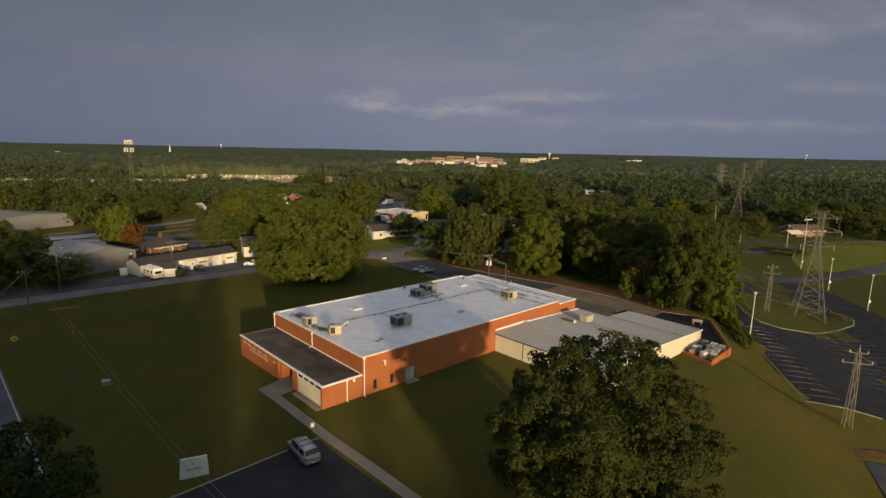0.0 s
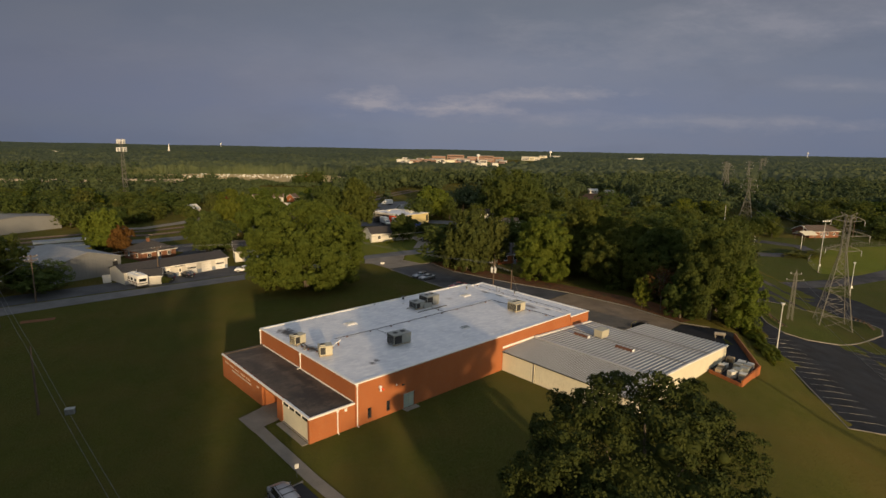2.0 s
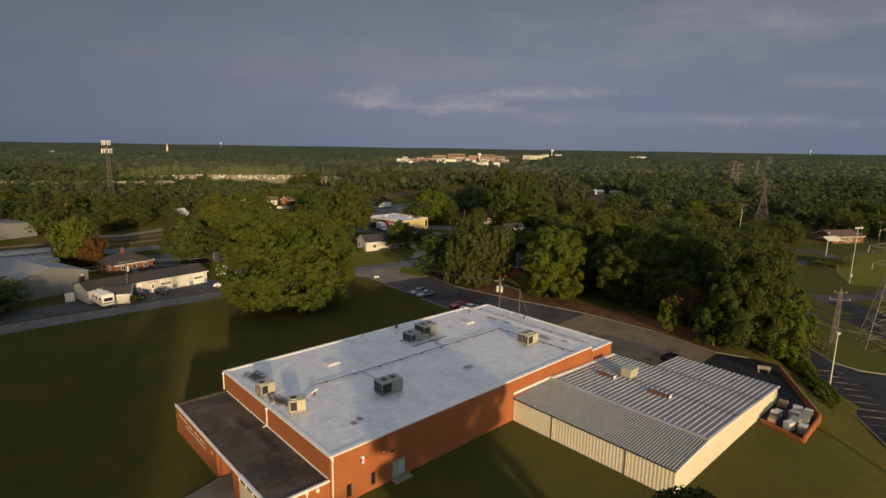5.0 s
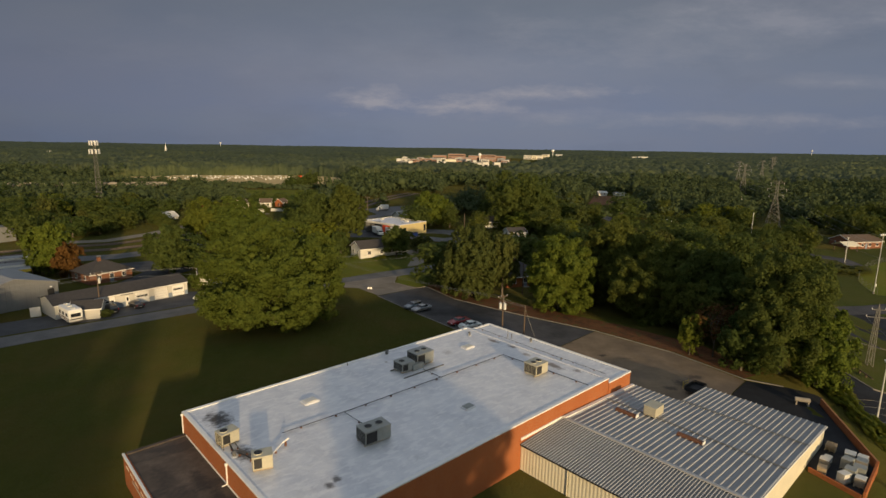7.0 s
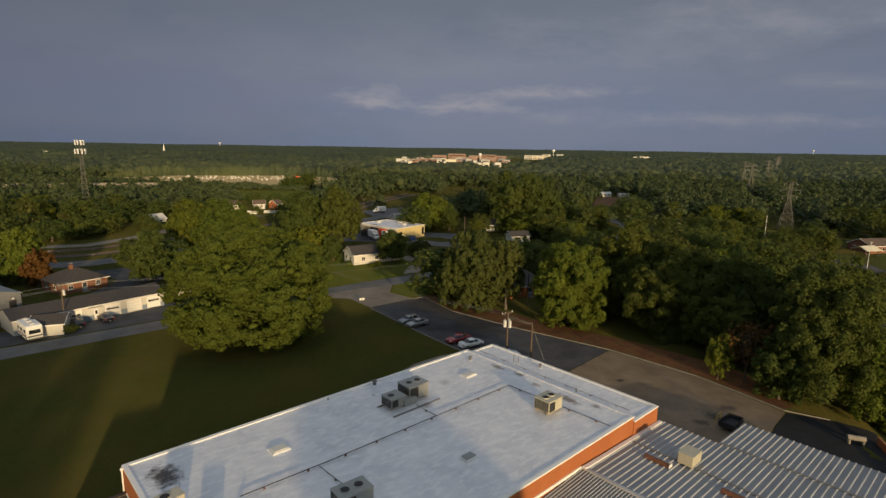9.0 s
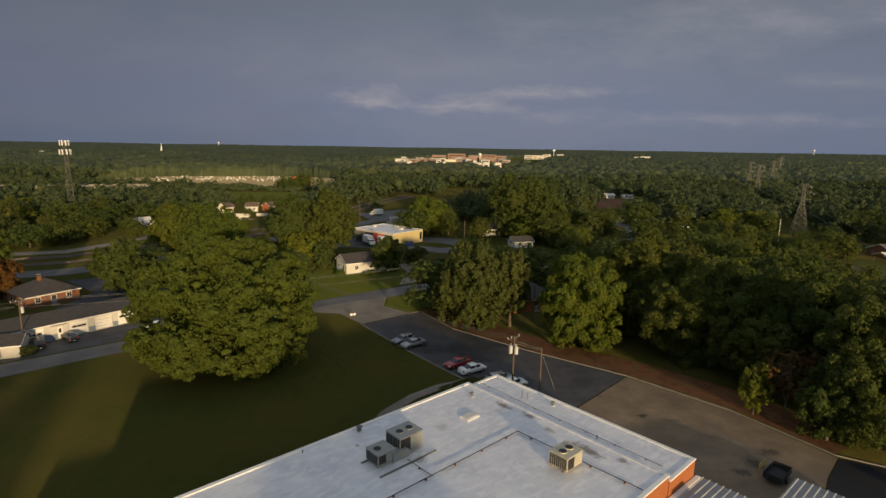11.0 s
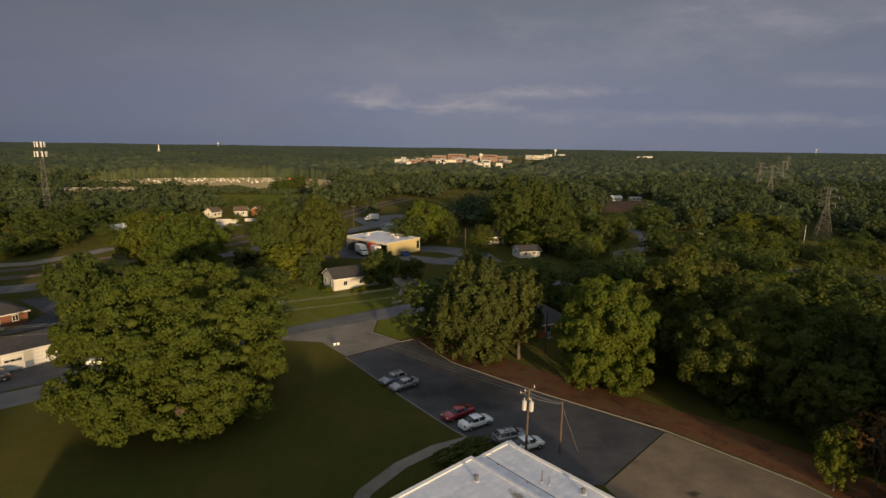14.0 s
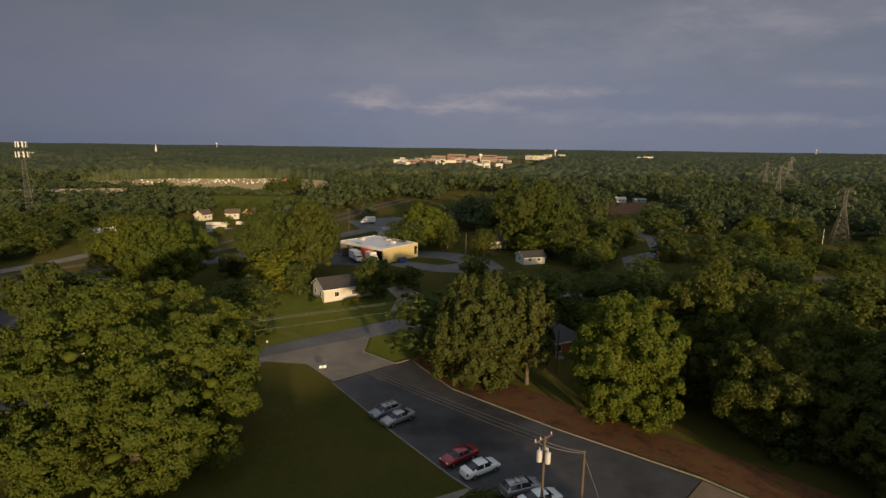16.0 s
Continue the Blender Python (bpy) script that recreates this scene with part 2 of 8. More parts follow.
M["grass"] = lawn("grass", (0.88, 0.93, 0.86))
# greener grass, with strong sunlight put into the tint as well
M["grass_bright"] = lawn("grass_bright", (1.08, 1.40, 1.02))
# shade over the park and its island is put into this darker tint
M["grass_lush"] = lawn("grass_lush", (0.55, 0.74, 0.80))


def asphalt(name, lo, hi, patchy=0.6):
    k = Mat(name, 0.85, 0, 0.25)
    co = k.world_co()
    c = k.ramp(k.noise(0.25, 6, 0.7, co), [(0.3, lo), (0.7, hi)])
    c = k.mix(k.ramp(k.noise(0.055, 4, 0.65, co), [(0.5, 0.0), (0.62, patchy)]), c, tuple(v * 0.5 for v in lo))
    c = k.mix(k.ramp(k.noise(30, 3, 0.7, co), [(0.5, 0.0), (0.8, 0.25)]), c, tuple(min(1, v * 2.2) for v in hi))
    crack = k.ramp(k.voronoi(0.22, co, "Distance"), [(0.0, 0.4), (0.02, 0.0)])
    k.color(k.mix(crack, c, (0.02, 0.02, 0.02)))
    k.rough(k.ramp(k.noise(0.3, 4, 0.6, co), [(0.35, 0.7), (0.7, 0.95)]))
    k.bump(k.noise(50, 3, 0.7, co), 0.3, 0.01)
    return k.m


M["asphalt"] = asphalt("asphalt", (0.045, 0.046, 0.050), (0.075, 0.076, 0.080))
M["asphalt_new"] = asphalt("asphalt_new", (0.013, 0.0135, 0.016), (0.024, 0.0245, 0.028), 0.3)
M["asphalt_lot"] = asphalt("asphalt_lot", (0.050, 0.048, 0.050), (0.088, 0.083, 0.082), 0.8)
M["asphalt_old"] = asphalt("asphalt_old", (0.090, 0.088, 0.086), (0.150, 0.145, 0.140), 0.25)
M["dry_field"] = asphalt("dry_field", (0.44, 0.30, 0.12), (0.58, 0.42, 0.18), 0.1)
M["concrete"] = asphalt("concrete", (0.16, 0.135, 0.105), (0.25, 0.215, 0.17), 0.35)
M["ballast"] = asphalt("ballast", (0.075, 0.052, 0.040), (0.125, 0.092, 0.070), 0.5)
M["rail_steel"] = plain("rail_steel", (0.20, 0.16, 0.13), 0.45, 0.6, vary=0.2)
M["kerb"] = plain("kerb", (0.25, 0.225, 0.19), 0.9, vary=0.3, scale=1.2)
M["line_paint"] = plain("line_paint", (0.33, 0.32, 0.30), 0.7, vary=0.25, scale=3)
k = Mat("soil", 0.95)
co = k.world_co()
k.color(k.ramp(k.noise(0.45, 6, 0.75, co), [(0.30, (0.040, 0.029, 0.016)), (0.45, (0.125, 0.054, 0.022)), (0.55, (0.165, 0.070, 0.027)), (0.61, (0.095, 0.078, 0.024)), (0.70, (0.070, 0.082, 0.020))])).bump(k.noise(5, 5, 0.7, co), 0.6, 0.1)
M["soil"] = k.m

# brick: real courses, seen from far off
k = Mat("brick", 0.85, 0, 0.2)
t = k.n.new("ShaderNodeTexBrick")
t.inputs["Scale"].default_value = 1.0
t.inputs["Brick Width"].default_value, t.inputs["Row Height"].default_value, t.inputs["Mortar Size"].default_value = 0.21, 0.075, 0.010
t.inputs["Color1"].default_value, t.inputs["Color2"].default_value, t.inputs["Mortar"].default_value = (0.40, 0.124, 0.038, 1), (0.33, 0.096, 0.030, 1), (0.34, 0.16, 0.080, 1)
cx = k.n.new("ShaderNodeTexCoord")
sx = k.n.new("ShaderNodeSeparateXYZ")
k.l.new(cx.outputs["Object"], sx.inputs[0])
cb = k.n.new("ShaderNodeCombineXYZ")
k.l.new(k.math("ADD", sx.outputs[0], sx.outputs[1]), cb.inputs[0])
k.l.new(sx.outputs[2], cb.inputs[1])
k.l.new(cb.outputs[0], t.inputs["Vector"])
stain = k.ramp(k.noise(0.35, 5, 0.65, k.co(scale=(1, 1, 0.4))), [(0.4, 0.0), (0.75, 0.35)])
k.color(k.mix(stain, t.outputs["Color"], (0.23, 0.066, 0.022)))
k.bump(t.outputs["Fac"], -0.25, 0.01)
M["brick"] = k.m

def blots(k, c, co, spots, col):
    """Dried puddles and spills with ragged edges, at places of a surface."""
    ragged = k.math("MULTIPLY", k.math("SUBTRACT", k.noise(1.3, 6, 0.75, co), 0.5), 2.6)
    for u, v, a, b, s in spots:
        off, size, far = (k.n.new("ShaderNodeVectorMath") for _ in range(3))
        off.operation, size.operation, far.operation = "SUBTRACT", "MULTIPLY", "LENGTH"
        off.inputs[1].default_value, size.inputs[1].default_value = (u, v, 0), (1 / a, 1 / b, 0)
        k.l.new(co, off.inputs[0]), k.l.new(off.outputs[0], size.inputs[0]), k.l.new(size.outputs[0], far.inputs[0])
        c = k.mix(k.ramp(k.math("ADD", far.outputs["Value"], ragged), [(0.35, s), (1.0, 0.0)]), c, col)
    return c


k = Mat("yard_concrete", 0.85, 0, 0.25)
co = k.world_co()
c = k.ramp(k.noise(0.2, 6, 0.7, co), [(0.3, (0.150, 0.108, 0.068)), (0.5, (0.205, 0.150, 0.096)), (0.7, (0.27, 0.20, 0.132))])
c = k.mix(k.ramp(k.noise(0.06, 4, 0.65, co), [(0.48, 0.0), (0.66, 0.6)]), c, (0.12, 0.10, 0.085))
c = blots(k, c, co, [(26.7, 118.2, 0.9, 0.6, 0.9), (38.6, 110.0, 1.6, 1.0, 0.7), (35.4, 107.8, 1.2, 1.6, 0.75), (33.2, 106.0, 1.4, 0.9, 0.7), (30.5, 117.0, 1.6, 0.5, 0.3), (22.0, 124.0, 2.0, 0.8, 0.4)], (0.040, 0.034, 0.030))
k.color(c).bump(k.noise(40, 3, 0.7, co), 0.3, 0.01)
M["yard_concrete"] = k.m

# the pale flat roof: coated membrane with ponding stains and seams
k = Mat("membrane", 0.55, 0.4, 0.35)
co = k.co()
c = k.ramp(k.noise(0.35, 6, 0.65, co), [(0.3, (0.60, 0.60, 0.63)), (0.5, (0.70, 0.70, 0.72)), (0.72, (0.79, 0.78, 0.78))])
streak = k.noise(0.8, 4, 0.6, k.co(scale=(2.2, 0.25, 1)))
c = k.mix(k.ramp(streak, [(0.45, 0.0), (0.7, 0.35)]), c, (0.78, 0.77, 0.76))
# pale ripples: low sun grazing the uneven coating, painted into the colour
ripple = k.noise(0.75, 3, 0.55, k.co(scale=(0.9, 2.2, 1), turn=0.5))
c = k.mix(k.ramp(ripple, [(0.50, 0.0), (0.60, 0.55)]), c, (0.86, 0.85, 0.84))
spot = k.noise(0.16, 5, 0.7, k.co(scale=(1, 1.3, 1)))
c = k.mix(k.ramp(spot, [(0.64, 0.0), (0.74, 0.45)]), c, (0.42, 0.42, 0.43))
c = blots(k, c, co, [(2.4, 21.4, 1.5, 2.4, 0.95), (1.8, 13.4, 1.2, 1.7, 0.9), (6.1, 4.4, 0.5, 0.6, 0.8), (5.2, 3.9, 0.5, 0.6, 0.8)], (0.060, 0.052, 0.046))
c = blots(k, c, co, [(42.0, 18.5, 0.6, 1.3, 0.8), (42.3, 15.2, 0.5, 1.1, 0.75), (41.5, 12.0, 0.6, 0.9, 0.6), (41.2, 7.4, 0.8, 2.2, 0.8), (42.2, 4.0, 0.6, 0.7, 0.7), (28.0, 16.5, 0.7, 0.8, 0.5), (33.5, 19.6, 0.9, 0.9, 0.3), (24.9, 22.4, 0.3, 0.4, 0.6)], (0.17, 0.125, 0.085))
k.color(c).rough(k.ramp(k.noise(0.5, 4, 0.6, co), [(0.3, 0.40), (0.7, 0.7)])).bump(k.mix(0.5, k.noise(1.5, 5, 0.6, co), k.noise(0.55, 3, 0.5, k.co(scale=(1.0, 1.6, 1), turn=0.5))), 0.55, 0.16)
M["membrane"] = k.m

k = Mat("tar", 0.75, 0, 0.3)
co = k.co()
c = k.ramp(k.noise(0.5, 6, 0.7, co), [(0.3, (0.056, 0.044, 0.035)), (0.55, (0.100, 0.078, 0.060)), (0.8, (0.17, 0.13, 0.10))])
c = k.mix(k.ramp(k.noise(0.22, 4, 0.6, k.co(scale=(1, 2, 1))), [(0.55, 0.0), (0.62, 0.7)]), c, (0.044, 0.038, 0.034))
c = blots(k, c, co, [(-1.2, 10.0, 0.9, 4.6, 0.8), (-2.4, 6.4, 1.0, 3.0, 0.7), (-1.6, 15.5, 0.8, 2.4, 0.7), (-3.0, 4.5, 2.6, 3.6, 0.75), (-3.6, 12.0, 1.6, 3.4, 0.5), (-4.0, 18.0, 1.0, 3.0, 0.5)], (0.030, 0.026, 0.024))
k.color(c).bump(k.noise(8, 4, 0.7, co), 0.3, 0.02)
M["tar"] = k.m


def sheet(name, lo, hi, rough=0.4, metal=0.4):
    k = Mat(name, rough, metal, 0.4)
    co = k.co()
    c = k.ramp(k.noise(0.4, 6, 0.7, co), [(0.3, lo), (0.7, hi)])
    c = k.mix(k.ramp(k.noise(1.2, 5, 0.7, k.co(scale=(0.2, 2, 1))), [(0.58, 0.0), (0.75, 0.45)]), c, (0.17, 0.125, 0.085))
    k.color(c).rough(k.ramp(k.noise(0.8, 3, 0.6, co), [(0.3, rough), (0.7, rough + 0.25)])).bump(k.noise(6, 3, 0.6, co), 0.1, 0.01)
    return k.m


M["metal_roof"] = sheet("metal_roof", (0.36, 0.365, 0.375), (0.46, 0.46, 0.465), 0.45, 0.15)
M["metal_pan"] = sheet("metal_pan", (0.24, 0.24, 0.245), (0.33, 0.33, 0.33), 0.5, 0.15)
M["metal_roof_dull"] = sheet("metal_roof_dull", (0.16, 0.155, 0.145), (0.22, 0.215, 0.20), 0.6, 0.1)
M["siding"] = plain("siding", (0.72, 0.67, 0.52), 0.55, vary=0.12, scale=0.5)
M["cream"] = plain("cream", (0.66, 0.61, 0.47), 0.65, vary=0.10, scale=0.5)
M["white"] = plain("white_paint", (0.78, 0.76, 0.72), 0.55, vary=0.10, scale=0.8)
M["white_wall"] = plain("white_wall", (0.57, 0.55, 0.50), 0.7, vary=0.12, scale=0.5)
M["yellow_wall"] = plain("yellow_wall", (0.50, 0.41, 0.20), 0.7, vary=0.10, scale=0.4)
M["grey_wall"] = plain("grey_wall", (0.19, 0.195, 0.20), 0.6, vary=0.12, scale=0.4)
M["blue_wall"] = plain("blue_wall", (0.20, 0.24, 0.30), 0.7, vary=0.12, scale=0.5)
M["shingle"] = plain("shingle", (0.055, 0.050, 0.048), 0.9, vary=0.35, scale=1.5)
M["shingle_brown"] = plain("shingle_brown", (0.11, 0.080, 0.060), 0.9, vary=0.3, scale=1.5)
M["brick_brown"] = plain("brown_brick", (0.19, 0.085, 0.048), 0.9, vary=0.25, scale=1.5)
M["far_brick"] = plain("pale_brick", (0.30, 0.185, 0.135), 0.9, vary=0.2, scale=0.3)
M["grey_roof"] = plain("grey_roof", (0.27, 0.27, 0.27), 0.7, vary=0.2, scale=0.4)
M["ac_grey"] = plain("ac_grey", (0.30, 0.31, 0.29), 0.5, 0.2, vary=0.15)
M["ac_tan"] = plain("ac_tan", (0.46, 0.43, 0.33), 0.5, 0.1, vary=0.15)
M["ac_white"] = plain("ac_white", (0.62, 0.60, 0.54), 0.5, 0.1, vary=0.15)
M["dark"] = plain("dark_grille", (0.035, 0.035, 0.036), 0.6, 0.2, vary=0.3)
M["steel"] = plain("galvanised_steel", (0.17, 0.165, 0.15), 0.6, 0.4, vary=0.2, scale=1.0)
M["pole_steel"] = plain("pole_paint", (0.60, 0.60, 0.58), 0.45, 0.2, vary=0.12)
M["wood"] = plain("weathered_wood", (0.115, 0.085, 0.062), 0.9, vary=0.35, scale=3)
M["rust"] = plain("rust", (0.16, 0.075, 0.045), 0.85, 0.2, vary=0.35, scale=3)
M["wire"] = plain("wire", (0.22, 0.22, 0.215), 0.5, 0.6, vary=0.2)
M["ceramic"] = plain("ceramic", (0.55, 0.55, 0.56), 0.35, vary=0.1)
M["tower_steel"] = plain("tower_steel", (0.17, 0.16, 0.145), 0.6, 0.3, vary=0.15)
M["rubber"] = plain("rubber", (0.025, 0.025, 0.026), 0.85, vary=0.2, scale=6)
M["hub"] = plain("hub", (0.42, 0.43, 0.45), 0.35, 0.8, vary=0.15, scale=6)
M["sign_green"] = plain("sign_paint", (0.44, 0.50, 0.44), 0.7, vary=0.15)
M["red_paint"] = plain("red_paint", (0.42, 0.035, 0.030), 0.5, vary=0.15)
M["orange_paint"] = plain("orange_paint", (0.75, 0.09, 0.03), 0.6, vary=0.15)
M["yellow_paint"] = plain("yellow_paint", (0.66, 0.46, 0.05), 0.6, vary=0.15)
M["blue_paint"] = plain("blue_paint", (0.06, 0.10, 0.30), 0.5, vary=0.15)
M["green_door"] = plain("grey_green_paint", (0.26, 0.33, 0.31), 0.6, vary=0.1)
M["pallet"] = plain("pallet_wood", (0.34, 0.27, 0.18), 0.9, vary=0.3, scale=4)
M["letter"] = plain("letter", (0.52, 0.44, 0.36), 0.5, vary=0.1)

k = Mat("glass", 0.08, 0.0, 0.6)
k.color(k.ramp(k.noise(0.8, 2, 0.5, k.co()), [(0.3, (0.012, 0.014, 0.017)), (0.7, (0.03, 0.034, 0.04))]))
M["glass"] = k.m


def car_paint(name, col, metal=0.3):
    k = Mat(name, 0.28, metal, 0.5)
    k.b.inputs["Coat Weight"].default_value, k.b.inputs["Coat Roughness"].default_value = 0.7, 0.08
    k.color(k.mix(k.ramp(k.noise(2.5, 4, 0.6, k.co()), [(0.5, 0.0), (0.8, 0.3)]), col, tuple(c * 0.7 + 0.02 for c in col)))
    return k.m


M["car_silver"] = car_paint("car_silver", (0.30, 0.30, 0.31), 0.5)
M["car_grey"] = car_paint("car_grey", (0.20, 0.22, 0.25), 0.5)
M["car_white"] = car_paint("car_white", (0.78, 0.78, 0.77), 0.0)
M["car_red"] = car_paint("car_red", (0.26, 0.012, 0.018), 0.2)
M["car_dark"] = car_paint("car_dark", (0.018, 0.020, 0.026), 0.3)
M["lamp_glass"] = plain("lamp_glass", (0.60, 0.60, 0.56), 0.15, vary=0.05)
M["tail"] = plain("tail_lamp", (0.30, 0.012, 0.012), 0.25, vary=0.1)


# ---- shape helpers ----
def sstep(a, b, x):
    x = min(max((x - a) / (b - a), 0.0), 1.0)
    return x * x * (3 - 2 * x)


def land(x, y):
    """The ground's height."""
    s = (x - 51.5) * 0.963 - (y - 72) * 0.268
    near = sstep(-9, 0, s)
    bank = -(2.3 * near + 3.9 * sstep(0, 24, s)) * (1 - 0.7 * sstep(150, 270, y))
    z = bank - 1.7 * sstep(15, 80, -x) - 0.8 * sstep(115, 165, y) * (1 - near)
    far = sstep(700, 2600, math.hypot(x, y))
    return z * (1 - far) + far * (-5 + 0.0022 * x)


def mesh_of(name, verts, faces, mat, smooth=False):
    me = bpy.data.meshes.new(name)
    me.from_pydata(verts, [], faces)
    for m in mat if isinstance(mat, (list, tuple)) else (mat,):
        me.materials.append(m)
    if smooth:
        me.polygons.foreach_set("use_smooth", [True] * len(me.polygons))
    me.update()
    return me


def part(name, bm, mat, parent=None, label="", m=None, smooth=False):
    """Links a bmesh as one mesh object, under a thing or a part of it."""
    me = bpy.data.meshes.new(name)
    bm.to_mesh(me)
    bm.free()
    me.materials.append(M[mat] if isinstance(mat, str) else mat)
    if smooth:
        me.polygons.foreach_set("use_smooth", [True] * len(me.polygons))
    ob = new(name, me)
    ob.parent = parent
    if m is not None:
        ob.matrix_basis = m
    return tagged(ob, label)


def again(ob, parent, m):
    """The same mesh once more as an object of its own."""
    o = new(ob.name.split(".")[0], ob.data)
    o.parent = parent
    o.matrix_basis = m
    return o


def thing(name, m, label, category, group="", kind=""):
    ob = new(name)
    ob.empty_display_size = 0.2
    ob.matrix_basis = m
    return tagged(ob, label, category, group, kind)


def box(bm, x0, x1, y0, y1, z0, z1, bevel=0.0):
    vs = [bm.verts.new(p) for p in ((x0, y0, z0), (x1, y0, z0), (x1, y1, z0), (x0, y1, z0), (x0, y0, z1), (x1, y0, z1), (x1, y1, z1), (x0, y1, z1))]
    fs = [bm.faces.new([vs[i] for i in f]) for f in ((3, 2, 1, 0), (4, 5, 6, 7), (0, 1, 5, 4), (1, 2, 6, 5), (2, 3, 7, 6), (3, 0, 4, 7))]
    if bevel:
        bmesh.ops.bevel(bm, geom=list({e for f in fs for e in f.edges}), offset=bevel, segments=1, affect="EDGES")
    return vs


def boxed(*args, bevel=0.0):
    bm = bmesh.new()
    box(bm, *args, bevel=bevel)
    return bm


def beam(bm, p, q, w, w2=None, sides=4):
    """A straight member from p to q, w thick."""
    p, q = Vector(p), Vector(q)
    w2 = w if w2 is None else w2
    d = (q - p).normalized()
    a = d.cross(Vector((0, 0, 1)) if abs(d.z) < 0.95 else Vector((1, 0, 0))).normalized()
    b = d.cross(a)
    rings = []
    for c, r in ((p, w), (q, w2)):
        rings.append([bm.verts.new(c + (a * math.cos(t) + b * math.sin(t)) * r * 0.5 * (1.414 if sides == 4 else 1)) for t in (math.tau * (i + 0.5) / sides for i in range(sides))])
    for i in range(sides):
        j = (i + 1) % sides
        bm.faces.new((rings[0][i], rings[0][j], rings[1][j], rings[1][i]))
    bm.faces.new(rings[0][::-1])
    bm.faces.new(rings[1])


def beamed(p, q, w, w2=None, sides=8):
    bm = bmesh.new()
    beam(bm, p, q, w, w2, sides)
    return bm


def prism(bm, poly, y0, y1):
    """A side outline in x and z, pulled from y0 to y1."""
    a = [bm.verts.new((x, y0, z)) for x, z in poly]
    b = [bm.verts.new((x, y1, z)) for x, z in poly]
    n = len(poly)
    fs = [bm.faces.new(a), bm.faces.new(b[::-1])]
    fs += [bm.faces.new((a[i], b[i], b[(i + 1) % n], a[(i + 1) % n])) for i in range(n)]
    bmesh.ops.recalc_face_normals(bm, faces=fs)
    return fs


def ground_pose(x, y, turn=0.0, lift=0.0):
    return pose(x, y, land(x, y) + lift, 0, 0, turn)


def draped(name, outline, mat, lift, label, category="pavement", kind="structure", cell=3.0, parent=None, thick=0.0):
    """A flat-laid area within an outline of the plan, following the ground."""
    bm = bmesh.new()
    f = bm.faces.new([bm.verts.new((x, y, 0)) for x, y in outline])
    if f.normal.z < 0 or f.calc_area() and sum((outline[i][0] * outline[(i + 1) % len(outline)][1] - outline[(i + 1) % len(outline)][0] * outline[i][1]) for i in range(len(outline))) < 0:
        bmesh.ops.reverse_faces(bm, faces=[f])
    xs, ys = [p[0] for p in outline], [p[1] for p in outline]
    for axis, lo, hi in ((0, min(xs), max(xs)), (1, min(ys), max(ys))):
        c = lo + cell
        while c < hi - 0.2:
            co, no = [0, 0, 0], [0, 0, 0]
            co[axis], no[axis] = c, 1
            bmesh.ops.bisect_plane(bm, geom=bm.verts[:] + bm.edges[:] + bm.faces[:], plane_co=co, plane_no=no, dist=1e-4)
            c += cell
    bmesh.ops.triangulate(bm, faces=[f for f in bm.faces if len(f.verts) > 4])
    for v in bm.verts:
        v.co.z = land(v.co.x, v.co.y) + lift
    ob = part(name, bm, mat, parent)
    return tagged(ob, label, category, "", kind) if label else ob


def ribbon(line, width):
    """The outline of a strip along a line of the plan."""
    left, right = [], []
    for i, p in enumerate(line):
        a, b = Vector(line[max(i - 1, 0)]), Vector(line[min(i + 1, len(line) - 1)])
        d = (b - a).normalized()
        nrm = Vector((-d.y, d.x)) * width / 2
        left.append((p[0] + nrm.x, p[1] + nrm.y)), right.append((p[0] - nrm.x, p[1] - nrm.y))
    return left + right[::-1]


def kerb(line, w=0.15, h=0.13, label="pale concrete kerb edging the asphalt"):
    bm = bmesh.new()
    pts = []
    for a, b in zip(line, line[1:]):
        n = max(1, int((Vector(b) - Vector(a)).length / 3))
        pts += [(a[0] + (b[0] - a[0]) * i / n, a[1] + (b[1] - a[1]) * i / n) for i in range(n)]
    pts.append(line[-1])
    rows = []
    for i, p in enumerate(pts):
        d = (Vector(pts[min(i + 1, len(pts) - 1)]) - Vector(pts[max(i - 1, 0)])).normalized()
        nx, ny = -d.y * w / 2, d.x * w / 2
        z = land(*p)
        rows.append([bm.verts.new((p[0] + s * nx, p[1] + s * ny, z + hh)) for s, hh in ((-1, -0.1), (-1, h - 0.02), (-0.8, h), (0.8, h), (1, h - 0.02), (1, -0.1))])
    for a, b in zip(rows, rows[1:]):
        for i in range(5):
            bm.faces.new((a[i], b[i], b[i + 1], a[i + 1]))
    bm.faces.new(rows[0][::-1]), bm.faces.new(rows[-1])
    bmesh.ops.recalc_face_normals(bm, faces=bm.faces[:])
    return tagged(part("kerb", bm, "kerb"), label, "kerb", "", "structure")


# ---- ground ----
def build_ground():
    xs = sorted({*range(-280, 281, 5), *range(-900, -280, 40), *range(300, 901, 40), *range(-5400, -900, 300), *range(1000, 5401, 300)})
    ys = sorted({*range(-40, 341, 5), *range(-600, -40, 40), *range(360, 901, 40), *range(-5400, -600, 300), *range(1000, 5401, 300)})
    verts = [(x, y, land(x, y)) for y in ys for x in xs]
    n = len(xs)
    faces = [(j * n + i, j * n + i + 1, (j + 1) * n + i + 1, (j + 1) * n + i) for j in range(len(ys) - 1) for i in range(n - 1)]
    tagged(new("ground", mesh_of("ground", verts, faces, M["grass"], True)), "wide mown lawn and fields of green and yellowing grass", "ground", "", "structure")


build_ground()

